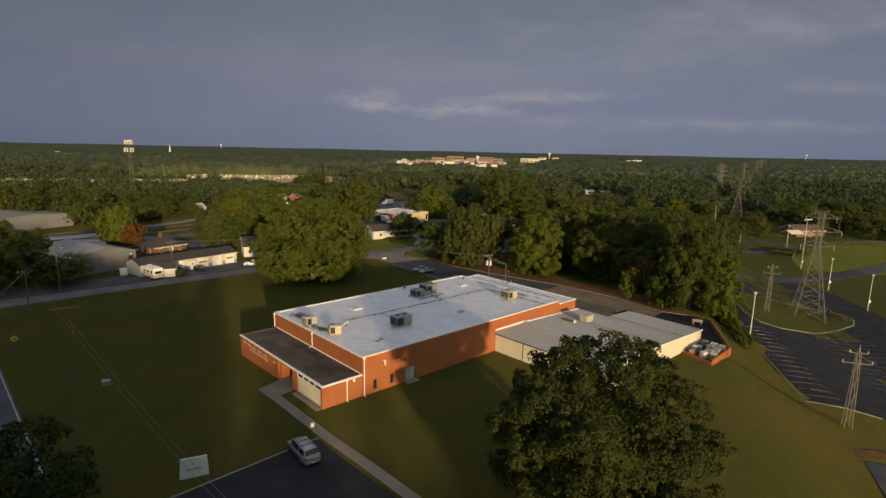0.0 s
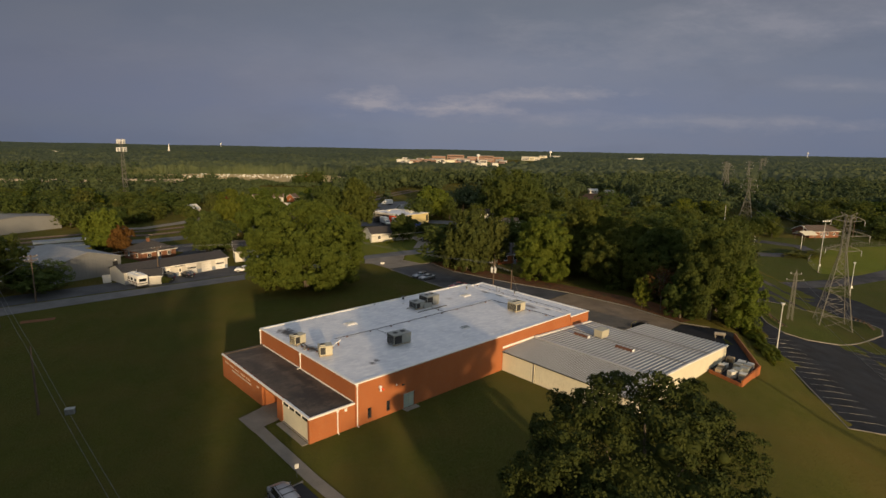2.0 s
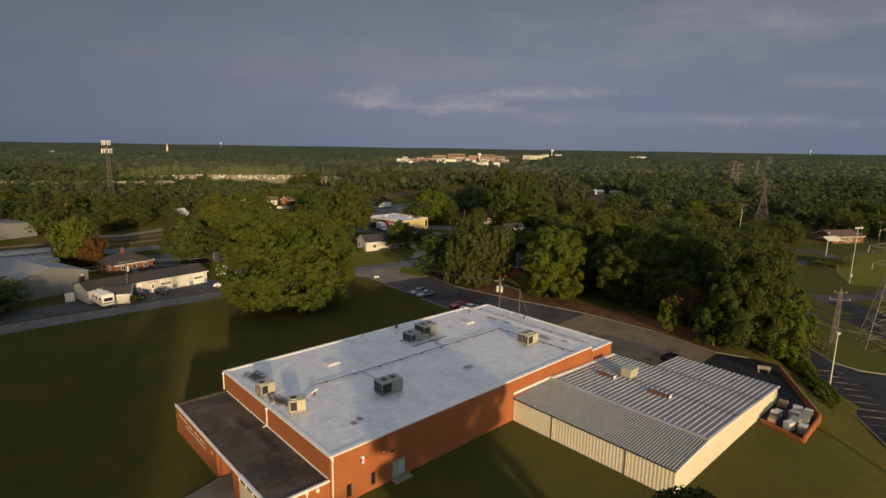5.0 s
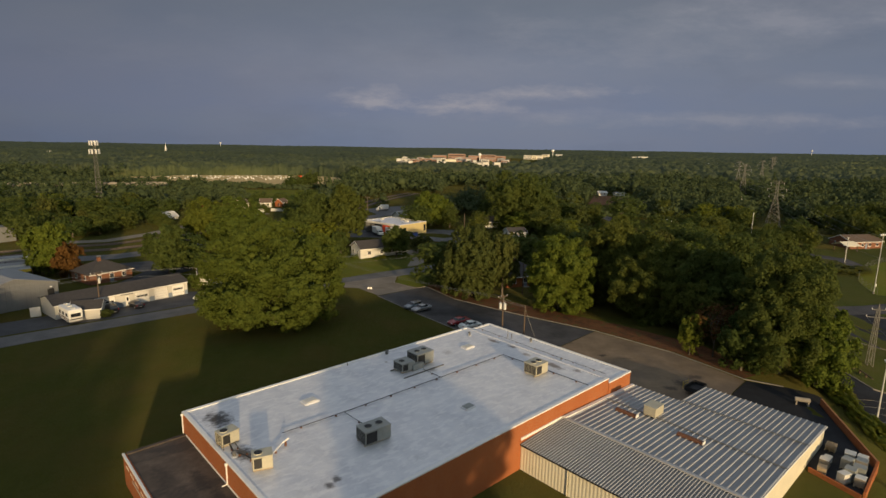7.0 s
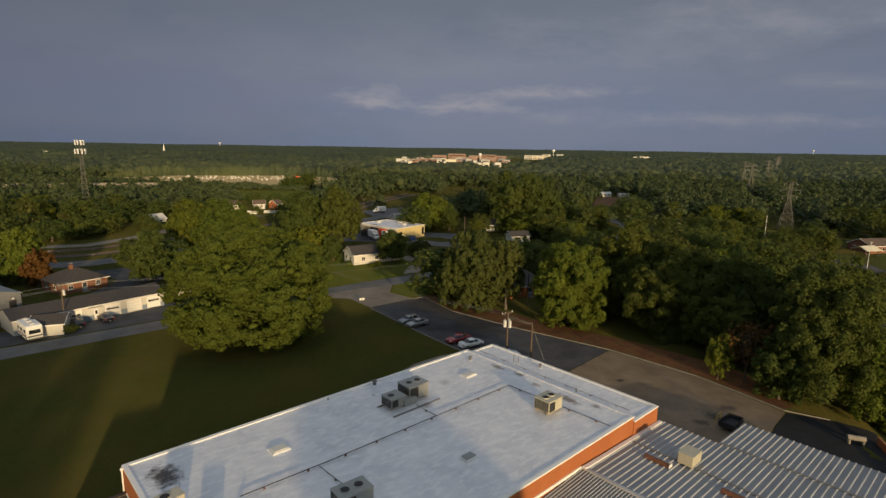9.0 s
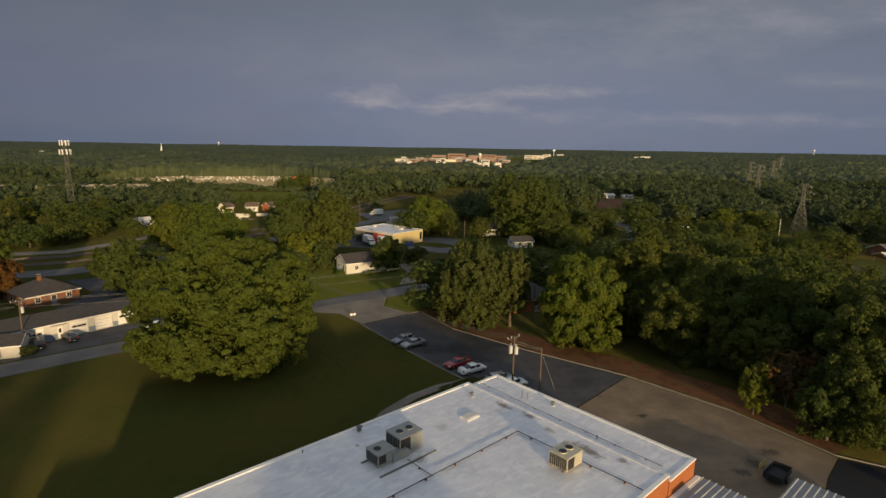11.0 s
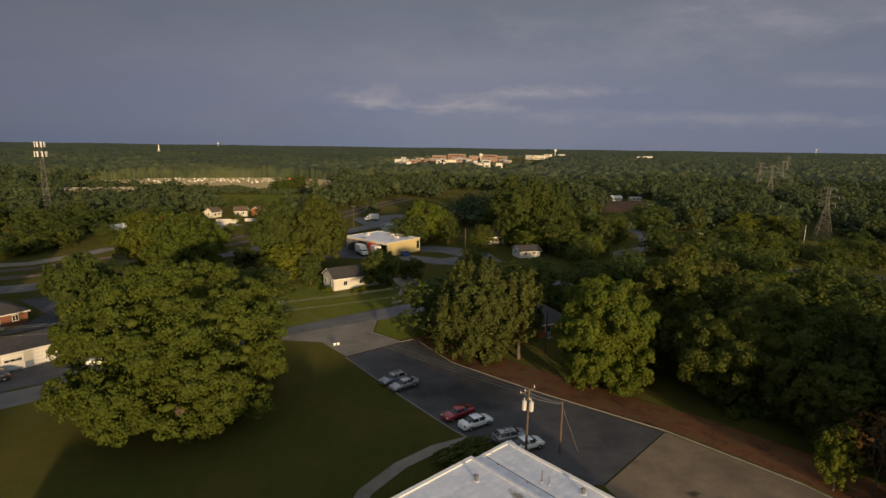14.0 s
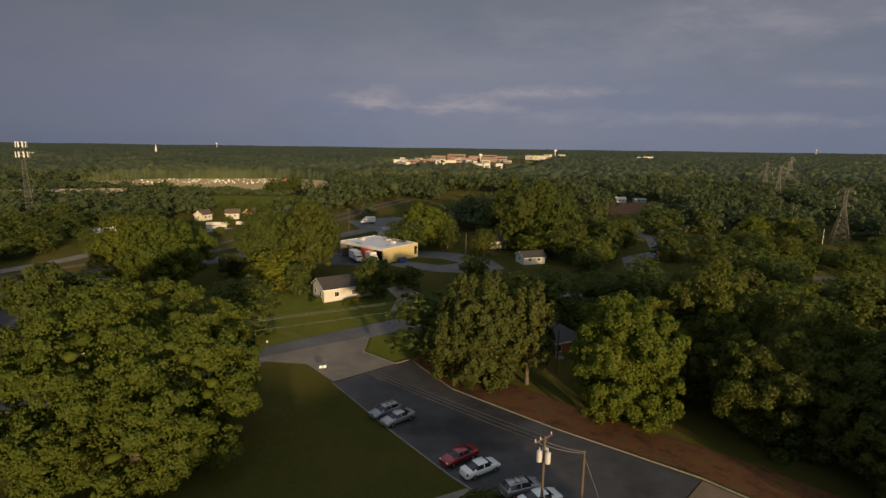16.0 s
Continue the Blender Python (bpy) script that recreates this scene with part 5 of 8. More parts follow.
hero(13.4, 42.7, 9.7, 0.9, 17.0, 190, 115000, 0.23, "leaf_oak", 3, "broad dark green oak on the front lawn", 0.12, 0.5)
hero(-34.2, 37.2, 6.9, 0.6, 11.0, 36, 22000, 0.30, "leaf_oak", 5, "dark green tree at the front lot", 0.2, 0.35)
hero(-32.7, 133.6, 14.3, -1.2, 20.0, 210, 150000, 0.30, "leaf_olive", 7, "huge spreading oak on the back lawn", 0.15, 0.7)
hero(6.2, 155.8, 8.0, -1.6, 16.8, 80, 40800, 0.34, "leaf_pine", 11, "tall bushy pine behind the lot", 0.35, 0.35)
hero(13.8, 155.0, 3.8, 2.6, 15.2, 27, 12000, 0.37, "leaf_pine", 12, "slim pine with a bare lower trunk", 0.3, 0.28)
hero(25.2, 146.0, 9.0, -0.6, 16.4, 90, 62400, 0.30, "leaf_light", 13, "bright green maple on the soil bank", 0.5, 0.35)
hero(43.5, 140.0, 10.6, -0.4, 16.8, 90, 62400, 0.31, "leaf", 14, "broad green tree on the soil bank", 0.3, 0.4)
hero(52.5, 112.5, 8.0, 0.3, 19.6, 57, 46800, 0.31, "leaf", 15, "tall dense green tree beside the service yard", 0.4, 0.4)
hero(58.0, 120.5, 7.0, 0.3, 17.0, 45, 31200, 0.31, "leaf", 16, "dense green tree beside the parking lot", 0.35, 0.4)
hero(47.0, 113.0, 4.0, 0.2, 9.5, 27, 12000, 0.31, "leaf", 17, "young green tree at the service yard", 0.4, 0.2)
hero(56.6, 109.5, 5.0, 0.1, 12.5, 32, 15600, 0.34, "leaf_light", 18, "green tree at the corner of the yard", 0.4, 0.25)
hero(41.6, 119.2, 2.4, 0.2, 7.6, 15, 3600, 0.25, "leaf_light", 19, "small green sapling at the kerb", 0.7, 0.09)
hero(61.0, 131.0, 7.5, 0.3, 18.0, 45, 28080, 0.33, "leaf_deep", 20, "tall green tree above the parking lot", 0.35, 0.4)
hero(38.0, 151.0, 8.6, 0.2, 19.5, 60, 36000, 0.35, "leaf", 21, "dark green wood-edge tree", 0.35, 0.4)
hero(53.0, 131.0, 8.5, 0.5, 18.5, 47, 31200, 0.35, "leaf", 22, "dark green wood-edge tree", 0.35, 0.4)
hero(47.5, 127.5, 5.4, 0.2, 10.5, 36, 20800, 0.30, "leaf", 42, "dense green tree above the soil bank", 0.3, 0.25)
hero(-14.9, 199.8, 5.0, 0.8, 9.6, 30, 6750, 0.44, "leaf", 23, "round green tree before the white house", 0.2, 0.25)
hero(-7.6, 209.0, 3.2, 0.1, 5.6, 20, 3750, 0.40, "leaf_pine", 24, "dark round evergreen bush by the drive", 0.0, 0.15)
hero(-5.8, 268.0, 8.8, 0.8, 14.2, 60, 17000, 0.56, "leaf_light", 25, "round-headed light green tree", 0.0, 0.4)
hero(29.0, 264.0, 12.0, 1.0, 24.6, 52, 13500, 0.68, "leaf", 26, "very tall dark green tree", 0.2, 0.5)
hero(39.0, 270.0, 10.4, 1.0, 22.6, 45, 10500, 0.68, "leaf", 27, "very tall dark green tree", 0.25, 0.5)
hero(-34.5, 219.0, 8.2, 2.4, 21.0, 60, 14000, 0.60, "leaf", 28, "tall poplar-like green tree", 0.35, 0.35)
hero(-46.0, 222.0, 8.0, 3.0, 19.0, 56, 13000, 0.60, "leaf", 29, "tall green tree beside the brick house", 0.25, 0.35)
hero(-33.0, 203.2, 3.6, 0.2, 7.6, 20, 3900, 0.44, "leaf", 30, "small conical green tree in the yard", 0.6, 0.15)
hero(-73.0, 238.0, 6.0, 1.2, 11.0, 30, 6000, 0.56, "leaf_light", 31, "light green tree at the junction", 0.1, 0.3)
hero(-107.5, 176.5, 6.2, 0.5, 13.5, 37, 9000, 0.60, "leaf_light", 32, "sunlit yellow-green tree beside the warehouse", 0.25, 0.35)
hero(-99.5, 172.5, 3.6, 0.4, 9.0, 22, 4200, 0.52, "leaf_rust", 33, "rust-brown tree beside the warehouse", 0.2, 0.22)
hero(-103.0, 126.5, 8.5, 0.6, 14.4, 42, 12000, 0.52, "leaf", 34, "dark spreading oak beside the street", 0.15, 0.4)
hero(-76.0, 179.0, 6.2, 1.0, 13.5, 40, 9000, 0.60, "leaf", 35, "green tree with a forked pale trunk", 0.2, 0.35)
hero(-67.5, 207.0, 9.4, 1.0, 18.5, 60, 14000, 0.52, "leaf_olive", 36, "broad green tree behind the small white house", 0.2, 0.35)
hero(-79.5, 215.0, 8.6, 1.0, 17.5, 60, 13000, 0.52, "leaf_olive", 37, "broad green tree behind the small white house", 0.2, 0.35)

hero(-109.5, 283.0, 3.2, 0.6, 7.5, 22, 3200, 0.5, "leaf_crimson", 38, "small crimson-leaved tree among green ones", 0.1, 0.2)
hero(-57.0, 224.0, 3.4, 0.1, 6.0, 22, 4200, 0.42, "leaf_pine", 39, "dark round bush beside the lawn", 0.1, 0.2)

# the brown, nearly bare tree at the yard
def bare_tree(x, y, h, seed, label):
    rnd = random.Random(seed)
    bm = bmesh.new()

    def grow(p, d, length, r, depth):
        q = p + d * length
        beam(bm, p, q, r * 2, r * 1.3, 5 if depth > 2 else 3)
        if depth:
            for _ in range(rnd.choice((2, 3, 3))):
                nd = (d + Vector((rnd.uniform(-0.7, 0.7), rnd.uniform(-0.7, 0.7), rnd.uniform(-0.05, 0.5)))).normalized()
                grow(q, nd, length * rnd.uniform(0.6, 0.85), r * 0.62, depth - 1)

    grow(Vector((0, 0, -0.3)), Vector((0, 0, 1)), h * 0.26, 0.16, 5)
    t = thing("bare_tree", ground_pose(x, y), label, "tree")
    part("trunk", bm, "bark", t)
    me, _ = crown_mesh("crown", seed, h * 0.36, h * 0.3, h * 0.95, 10, 500, 0.4, "leaf_rust", 0.1, False)
    o = new("crown", me)
    o.parent = t
    tagged(o, "sparse dead brown leaves")


bare_tree(45.2, 118.4, 9.5, 4, "half-dead brown tree with bare twigs")
bare_tree(48.4, 120.2, 8.5, 6, "half-dead brown tree with bare twigs")

# kinds for the woods
KINDS = []
for i, (r, lo, hi, mat, cone, lf) in enumerate([(5.6, 0.0, 13.0, "leaf", 0.25, 0.85), (6.4, 0.0, 14.0, "leaf", 0.15, 0.9), (5.0, 0.0, 15.0, "leaf", 0.4, 0.8), (5.6, 0.0, 12.0, "leaf_light", 0.2, 0.85), (4.2, 0.3, 15.5, "leaf_pine", 0.5, 0.75), (5.0, 0.0, 10.0, "leaf", 0.1, 0.8)]):
    me, tips = crown_mesh("crown", 60 + i, r, lo, hi, 30, 2700, lf * 0.68, mat, cone)
    KINDS.append((me, trunk_mesh("trunk", hi * 0.85, 0.26, tips, 60 + i, 3)))


def inside(p, poly):
    x, y, ok = p[0], p[1], False
    for i in range(len(poly)):
        (x0, y0), (x1, y1) = poly[i], poly[i - 1]
        if (y0 > y) != (y1 > y) and x < (x1 - x0) * (y - y0) / (y1 - y0) + x0:
            ok = not ok
    return ok


def near_line(p, line, w):
    q = Vector(p)
    for a, b in zip(line, line[1:]):
        a, b = Vector(a), Vector(b)
        t = max(0, min(1, (q - a).dot(b - a) / (b - a).length_squared))
        if (q - a.lerp(b, t)).length < w:
            return True
    return False


CLEAR = [
    [(-118, 352), (-76, 352), (-80, 385), (-92, 462), (-160, 454), (-142, 404)],   # meadow between the woods
    [(-138, 270), (-124, 294), (-104, 246), (-122, 226)],   # before the white-roofed house
    [(-118, 300), (-96, 296), (-74, 330), (-76, 356), (-116, 352)],   # gardens of the small houses
    [(-160, -120), (-160, 45), (-105, 96), (-78, 130), (-95, 136), (-100, 150), (-82, 152), (-84, 170), (-50, 176), (-40, 172), (-12, 182), (4, 190), (6, 178), (-4, 166), (14, 150), (30, 138), (42, 126), (50, 104), (57, 108), (64, 124), (68, 138), (82, 160), (98, 176), (96, 200), (92, 236), (118, 240), (140, 228), (150, 240), (178, 246), (196, 226), (230, 150), (160, 40), (90, -120)],
    [(-48, 176), (-10, 182), (6, 192), (12, 206), (6, 224), (20, 232), (18, 246), (6, 260), (-12, 256), (-20, 262), (-44, 262), (-56, 250), (-62, 224), (-40, 210)],
    [(-170, 205), (-132, 200), (-100, 200), (-84, 196), (-64, 216), (-58, 244), (-90, 222), (-140, 228), (-175, 224)],
    [(-48, 290), (-4, 290), (4, 340), (-24, 352), (-50, 330)],
    [(60, 244), (84, 252), (134, 244), (140, 280), (114, 300), (82, 302), (68, 262)],
    [(78, 322), (106, 322), (120, 378), (142, 438), (108, 442), (90, 374)],   # the bare field before the white cottages
    [(3, 256), (17, 254), (20, 300), (0, 300)],
    [(9, 198), (34, 200), (42, 236), (34, 246), (12, 240)],   # the lawn before the small white house
    [(-200, 195), (-138, 180), (-120, 196), (-150, 226), (-205, 226)],
    [(-112, 168), (-86, 168), (-82, 192), (-112, 194)],
    [(-316, 530), (-204, 496), (-90, 484), (-96, 600), (-118, 625), (-160, 650), (-280, 612), (-320, 560)],
    [(-270, 105), (-112, 118), (-94, 132), (-84, 158), (-70, 172), (-78, 190), (-96, 200), (-118, 202), (-270, 192)],
    [(-175, 160), (-100, 165), (-84, 196), (-96, 214), (-175, 212)],
    [(-270, 140), (-175, 160), (-175, 206), (-270, 196)],
    [(-98, 256), (-84, 256), (-60, 300), (-92, 316), (-106, 292)],
    [(56, 216), (112, 216), (132, 246), (60, 246)],
    [(-4, 420), (40, 420), (52, 500), (0, 495)],
    [(-60, 254), (-14, 258), (-12, 294), (-50, 294)],
    [(-88, 166), (-48, 172), (-42, 200), (-66, 202)],
    [(-70, 196), (-36, 190), (-44, 216), (-62, 230), (-68, 216)],
    [(-112, 262), (-68, 262), (-82, 330), (-96, 338), (-126, 335)],
    [(-30, 350), (20, 380), (60, 440), (20, 450), (-40, 380)],
]
STREETS = [(street, 9), (highway, 10), (track_a, 8), (track_b, 8), (back_road, 7), ([(56, 226), (62, 250), (76, 262), (84, 290), (78, 330), (70, 380)], 8)]
HOMES = [(-354, 606, 14), (-350, 590, 12), (-344, 572, 10), (19, 166, 14), (26.5, 243, 9), (-22, 200, 12), (158, 244, 12), (-46, 226, 9), (-110, 335, 7), (-100, 341, 7), (-91, 344, 6), (-79, 345, 6), (-133, 280, 8), (-129, 273, 7), (108, 420, 9), (126, 424, 9), (150, 408, 9), (118, 352, 8)]
SPOTS = [(13.4, 42.7, 12), (-32, 133, 15), (5, 155, 7), (25, 146, 8), (36, 136, 9), (46, 127, 11), (43, 140, 9), (52, 112, 8), (58, 120, 7), (61, 131, 6), (38, 151, 7), (53, 131, 7), (-6, 268, 10), (29, 264, 11), (31, 236, 8), (-35, 219, 6), (-46, 220, 6), (-107, 176, 6), (-104, 126, 8), (-76, 179, 7), (-72, 206, 7), (-84, 212, 6), (-73, 238, 6)]
TOWN_LAND = [(-100, 800), (110, 830), (210, 1240), (300, 1560), (440, 1640), (420, 1760), (200, 1700), (160, 1480), (-60, 1400), (-140, 1240)]
YOUNG = [(-350, 440), (-60, 425), (-84, 488), (-200, 500), (-330, 535)]   # low young trees before the open field
LINE_CUT = [(95, 135), (160, 290), (240, 480), (420, 900), (700, 1560), (1200, 2700)]   # the swath under the power line


def free_for_tree(x, y):
    p = (x, y)
    if any(inside(p, c) for c in CLEAR):
        return False
    if any(near_line(p, l, w) for l, w in STREETS) or near_line(p, LINE_CUT[:2], 16) or near_line(p, LINE_CUT[1:], 5):
        return False
    return not any((x - a) ** 2 + (y - b) ** 2 < r * r for a, b, r in HOMES + SPOTS)


rnd = random.Random(21)
placed = []
n_tree = 0
cand = []
for _ in range(9000):
    y = rnd.uniform(60, 470)
    x = rnd.uniform(-0.92, 0.92) * (y + 30)
    cand.append((x, y))
for x, y in sorted(cand, key=lambda p: p[1]):
    gap = 7.2 + 0.010 * y
    if n_tree >= 235 or not free_for_tree(x, y) or any((x - a) ** 2 + (y - b) ** 2 < gap * gap for a, b in placed[-140:]):
        continue
    placed.append((x, y))
    kk = KINDS[rnd.choices(range(6), (5, 5, 4, 2, 2, 4))[0]]
    plant_tree(x, y, *kk, rnd.choice(["green broadleaf tree in the wood", "dark green tree among others", "leafy green tree with a full crown"]), rnd.uniform(0, 360), rnd.uniform(0.55, 0.9), "trees of the wood", wide=rnd.uniform(1.3, 1.85))
    n_tree += 1
last_y = placed[-1][1]
# small trees scattered over the gardens beyond the street
for x, y, s in [(-121, 264, 0.42), (-127, 270, 0.46), (-116, 256, 0.36), (-118, 298, 0.42), (-101, 279, 0.36), (-88, 292, 0.34), (-74, 290, 0.40), (-69, 306, 0.52), (-83, 318, 0.38), (-63, 328, 0.60), (-58, 316, 0.55), (-128, 318, 0.50), (-100, 362, 0.62), (-88, 366, 0.58), (-112, 364, 0.66), (-74, 360, 0.64), (-64, 348, 0.60), (-122, 350, 0.6), (-96, 320, 0.30), (-110, 312, 0.34)]:
    plant_tree(x, y, *KINDS[rnd.choice((0, 1, 3, 5))], "small green garden tree", rnd.uniform(0, 360), s, "garden trees", wide=1.5)

# trees at the near edge of the tan field
for x, y, s in [(-124, 483, 1.0), (-116, 485, 1.1), (-109, 484, 0.95), (-130, 487, 0.7)]:
    plant_tree(x, y, *KINDS[rnd.choice((0, 1, 5))], "round green tree before the tan field", rnd.uniform(0, 360), s, "trees before the tan field", wide=1.2)
# trees along the power line's foot, before the earth lot
for x, y, s in [(102, 262, 0.60), (107.5, 264.5, 0.58), (106.5, 246, 0.72), (112, 249.5, 0.84), (118, 247, 0.72), (127, 248, 0.52), (133, 251, 0.56), (139, 248, 0.52), (144, 255, 0.62), (149, 260, 0.6), (124, 237, 0.58), (132, 239, 0.62), (140, 238, 0.66)]:
    plant_tree(x, y, *KINDS[rnd.choice((0, 1, 5))], "leafy green tree beside the power line", rnd.uniform(0, 360), s, "trees under the power line", wide=1.25)


def crown_hash(ix, iy, k):
    """An even random number for each cell of the plan."""
    v = np.sin(ix * 127.1 + iy * 311.7 + k * 74.7) * 43758.5453
    return v - np.floor(v)


def canopy_height(x, y):
    """The top of a closed wood over points of the plan: domes of single crowns, about 9 m apart."""
    cell = 9.0
    top = np.full(x.shape, 6.0)
    cx, cy = np.floor(x / cell), np.floor(y / cell)
    for dx in (-1, 0, 1):
        for dy in (-1, 0, 1):
            ix, iy = cx + dx, cy + dy
            px, py = (ix + crown_hash(ix, iy, 0)) * cell, (iy + crown_hash(ix, iy, 1)) * cell
            h, r = 7.6 + 4.6 * crown_hash(ix, iy, 2) ** 1.6, 4.4 + 3.4 * crown_hash(ix, iy, 3)
            q = ((x - px) ** 2 + (y - py) ** 2) / r ** 2
            top = np.maximum(top, h - 4.2 * q)
    return top


def far_canopy(start):
    """The closed woods from there to the skyline, one sheet of domed crowns with the clearings left open."""
    rng = np.random.default_rng(15)
    dist = [start]
    while dist[-1] < 5000:
        dist.append(dist[-1] * (1.0055 if dist[-1] < 1600 else 1.011))
    fan = np.linspace(-0.88, 0.88, 880)
    D, A = np.meshgrid(np.array(dist), fan, indexing="ij")
    x, y = D * A + rng.normal(size=D.shape) * 0.35, D + rng.normal(size=D.shape) * 0.6
    roll = 1.5 * np.sin(x * 0.0062 + y * 0.0041) + 1.2 * np.sin(y * 0.009 - x * 0.0036 + 2)
    z = canopy_height(x, y) + roll + rng.normal(size=D.shape) * 0.28 * (D < 1600)
    ground = np.array([land(a, b) for a, b in zip(x.ravel(), y.ravel())]).reshape(x.shape)
    open_land = np.zeros(D.shape, bool)
    near = D < 720
    open_land[near] = [not free_for_tree(a, b) for a, b in zip(x[near], y[near])]
    town = (D > 760) & (D < 1800) & (np.abs(A) < 0.35)
    open_land[town] = [inside((a, b), TOWN_LAND) and (b > 1250 or noise.noise(Vector((a * 0.02, b * 0.02, 7.0))) < 0.3) for a, b in zip(x[town], y[town])]
    glade = [noise.noise(Vector((a * 0.0045, b * 0.0045, 3.0))) < -0.5 for a, b in zip(x.ravel(), y.ravel())]
    open_land |= np.array(glade).reshape(D.shape) & (D < 1700)
    edge = open_land.astype(float)
    for _ in range(3):
        p = np.pad(edge, 1, mode="edge")
        edge = np.maximum(edge, (p[:-2, 1:-1] + p[2:, 1:-1] + p[1:-1, :-2] + p[1:-1, 2:] + p[1:-1, 1:-1]) / 5)
    z = np.where(open_land, -1.0, np.maximum(z * (1 - 0.8 * edge) + rng.normal(size=D.shape) * 1.6 * edge, 1.0)) + ground
    z[0] = ground[0] - 1.0
    rows, cols = D.shape
    idx = np.arange(rows * cols).reshape(rows, cols)
    quads = np.stack([idx[:-1, :-1], idx[:-1, 1:], idx[1:, 1:], idx[1:, :-1]], -1).reshape(-1, 4)
    bare = open_land.ravel()[quads].all(1)
    quads = quads[~bare]
    me = bpy.data.meshes.new("far_canopy")
    co = np.stack([x, y, z], -1).reshape(-1, 3)
    me.vertices.add(len(co))
    me.vertices.foreach_set("co", co.ravel())
    me.loops.add(quads.size)
    me.loops.foreach_set("vertex_index", quads.ravel())
    me.polygons.add(len(quads))
    me.polygons.foreach_set("loop_start", np.arange(len(quads)) * 4)
    me.polygons.foreach_set("loop_total", np.full(len(quads), 4))
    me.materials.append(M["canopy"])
    me.update(calc_edges=True)
    tagged(new("far_woods", me), "rolling green woods reaching to the skyline", "woods", "", "stuff")


def middle_woods(start, end):
    """The trees of the middle distance, past counting: leafy crowns of many sizes in one mesh."""
    rng = np.random.default_rng(5)
    r2 = random.Random(77)
    v1, f1 = ICO[1]
    P, N, S, solids = [], [], [], []
    d = start
    while d < end:
        n = int(1.9 * d / 8.4)
        for i in range(n):
            x, y = -0.86 * d + 1.72 * d * (i + r2.random()) / n, d + r2.uniform(-4, 4)
            if not free_for_tree(x, y) or noise.noise(Vector((x * 0.0045, y * 0.0045, 3.0))) < -0.5:
                continue
            clump = noise.noise(Vector((x * 0.012, y * 0.012, 9.0)))
            h = r2.uniform(6.5, 11.0) * (1 + 0.4 * clump) * r2.choice((0.7, 1.0, 1.0, 1.3))
            if inside((x, y), YOUNG):
                h *= 0.35
            w = r2.uniform(4.4, 6.6) * r2.choice((0.75, 1.0, 1.3))
            size, at = np.array([w, w, h * 0.46]), np.array([x, y, land(x, y) + h * 0.56])
            solids.append((v1 * (0.50 + rng.uniform(-0.18, 0.1, len(v1)))[:, None] * size + at, f1))
            # a few boughs carry the leaves
            nb = 12
            bd = unit(rng.normal(size=(nb, 3)) + np.array([0, -0.25, 0.45]))
            m = 124
            bi = rng.integers(0, nb, m)
            nr = unit(rng.normal(size=(m, 3)) * 0.7 + bd[bi] * 0.6)
            P.append((bd[bi] * rng.uniform(0.62, 0.86, nb)[bi][:, None] + nr * 0.28) * size + at)
            N.append(unit(nr + rng.normal(size=(m, 3)) * 0.25))
        d += 7.6
    P, N = np.concatenate(P), np.concatenate(N)
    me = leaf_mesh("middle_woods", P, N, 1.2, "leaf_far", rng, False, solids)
    tagged(new("middle_woods", me), "mixed green woods of full crowns beyond the houses", "woods", "", "stuff")


# far treetops, their greens bluer to carry the haze of distance
k = Mat("canopy", 0.85, 0, 0.1)
co = k.world_co()
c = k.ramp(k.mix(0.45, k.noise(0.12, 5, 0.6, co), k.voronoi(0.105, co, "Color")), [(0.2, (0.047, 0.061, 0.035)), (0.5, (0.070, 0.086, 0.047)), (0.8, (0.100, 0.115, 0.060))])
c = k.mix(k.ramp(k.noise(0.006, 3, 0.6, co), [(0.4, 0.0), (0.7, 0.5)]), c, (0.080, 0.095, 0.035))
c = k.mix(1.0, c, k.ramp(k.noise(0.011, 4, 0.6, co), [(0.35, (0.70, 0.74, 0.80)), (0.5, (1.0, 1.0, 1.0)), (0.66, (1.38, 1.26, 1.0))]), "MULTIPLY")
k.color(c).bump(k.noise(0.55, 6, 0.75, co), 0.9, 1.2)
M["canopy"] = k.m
middle_woods(last_y - 12, 588)
far_canopy(560.0)

# woods and trees behind the camera, whose long shade lies over the lawn
def shade_trees(rows, seed):
    r3 = random.Random(seed)
    for x, y, s in rows:
        kk = KINDS[r3.choice((0, 1, 2))]
        plant_tree(x, y, *kk, "tall tree behind the front lot", r3.uniform(0, 360), s, "trees behind the front lot", wide=1.2)

# ---- vehicles ----
def wheel(parent, x, y, r, w=0.2):
    s = 1 if y > 0 else -1
    t = part("wheel", beamed((0, -w / 2, 0), (0, w / 2, 0), r * 1.5, None, 12), "dark", parent, m=pose(x, y, r))
    bm = bmesh.new()
    n = 18
    prof = [(r * 0.64, -w / 2), (r * 0.92, -w / 2), (r, -w * 0.3), (r, w * 0.3), (r * 0.92, w / 2), (r * 0.64, w / 2)]
    rings = [[bm.verts.new((math.cos(math.tau * i / n) * q, yy, math.sin(math.tau * i / n) * q)) for q, yy in prof] for i in range(n)]
    for i in range(n):
        a, b = rings[i], rings[(i + 1) % n]
        for j in range(len(prof)):
            k2 = (j + 1) % len(prof)
            bm.faces.new((a[j], a[k2], b[k2], b[j]))
    bmesh.ops.recalc_face_normals(bm, faces=bm.faces[:])
    part("tyre", bm, "rubber", t)
    part("rim", beamed((0, s * (w / 2 - 0.03), 0), (0, s * (w / 2 + 0.005), 0), r * 1.24, r * 1.1, 10), "hub", t)


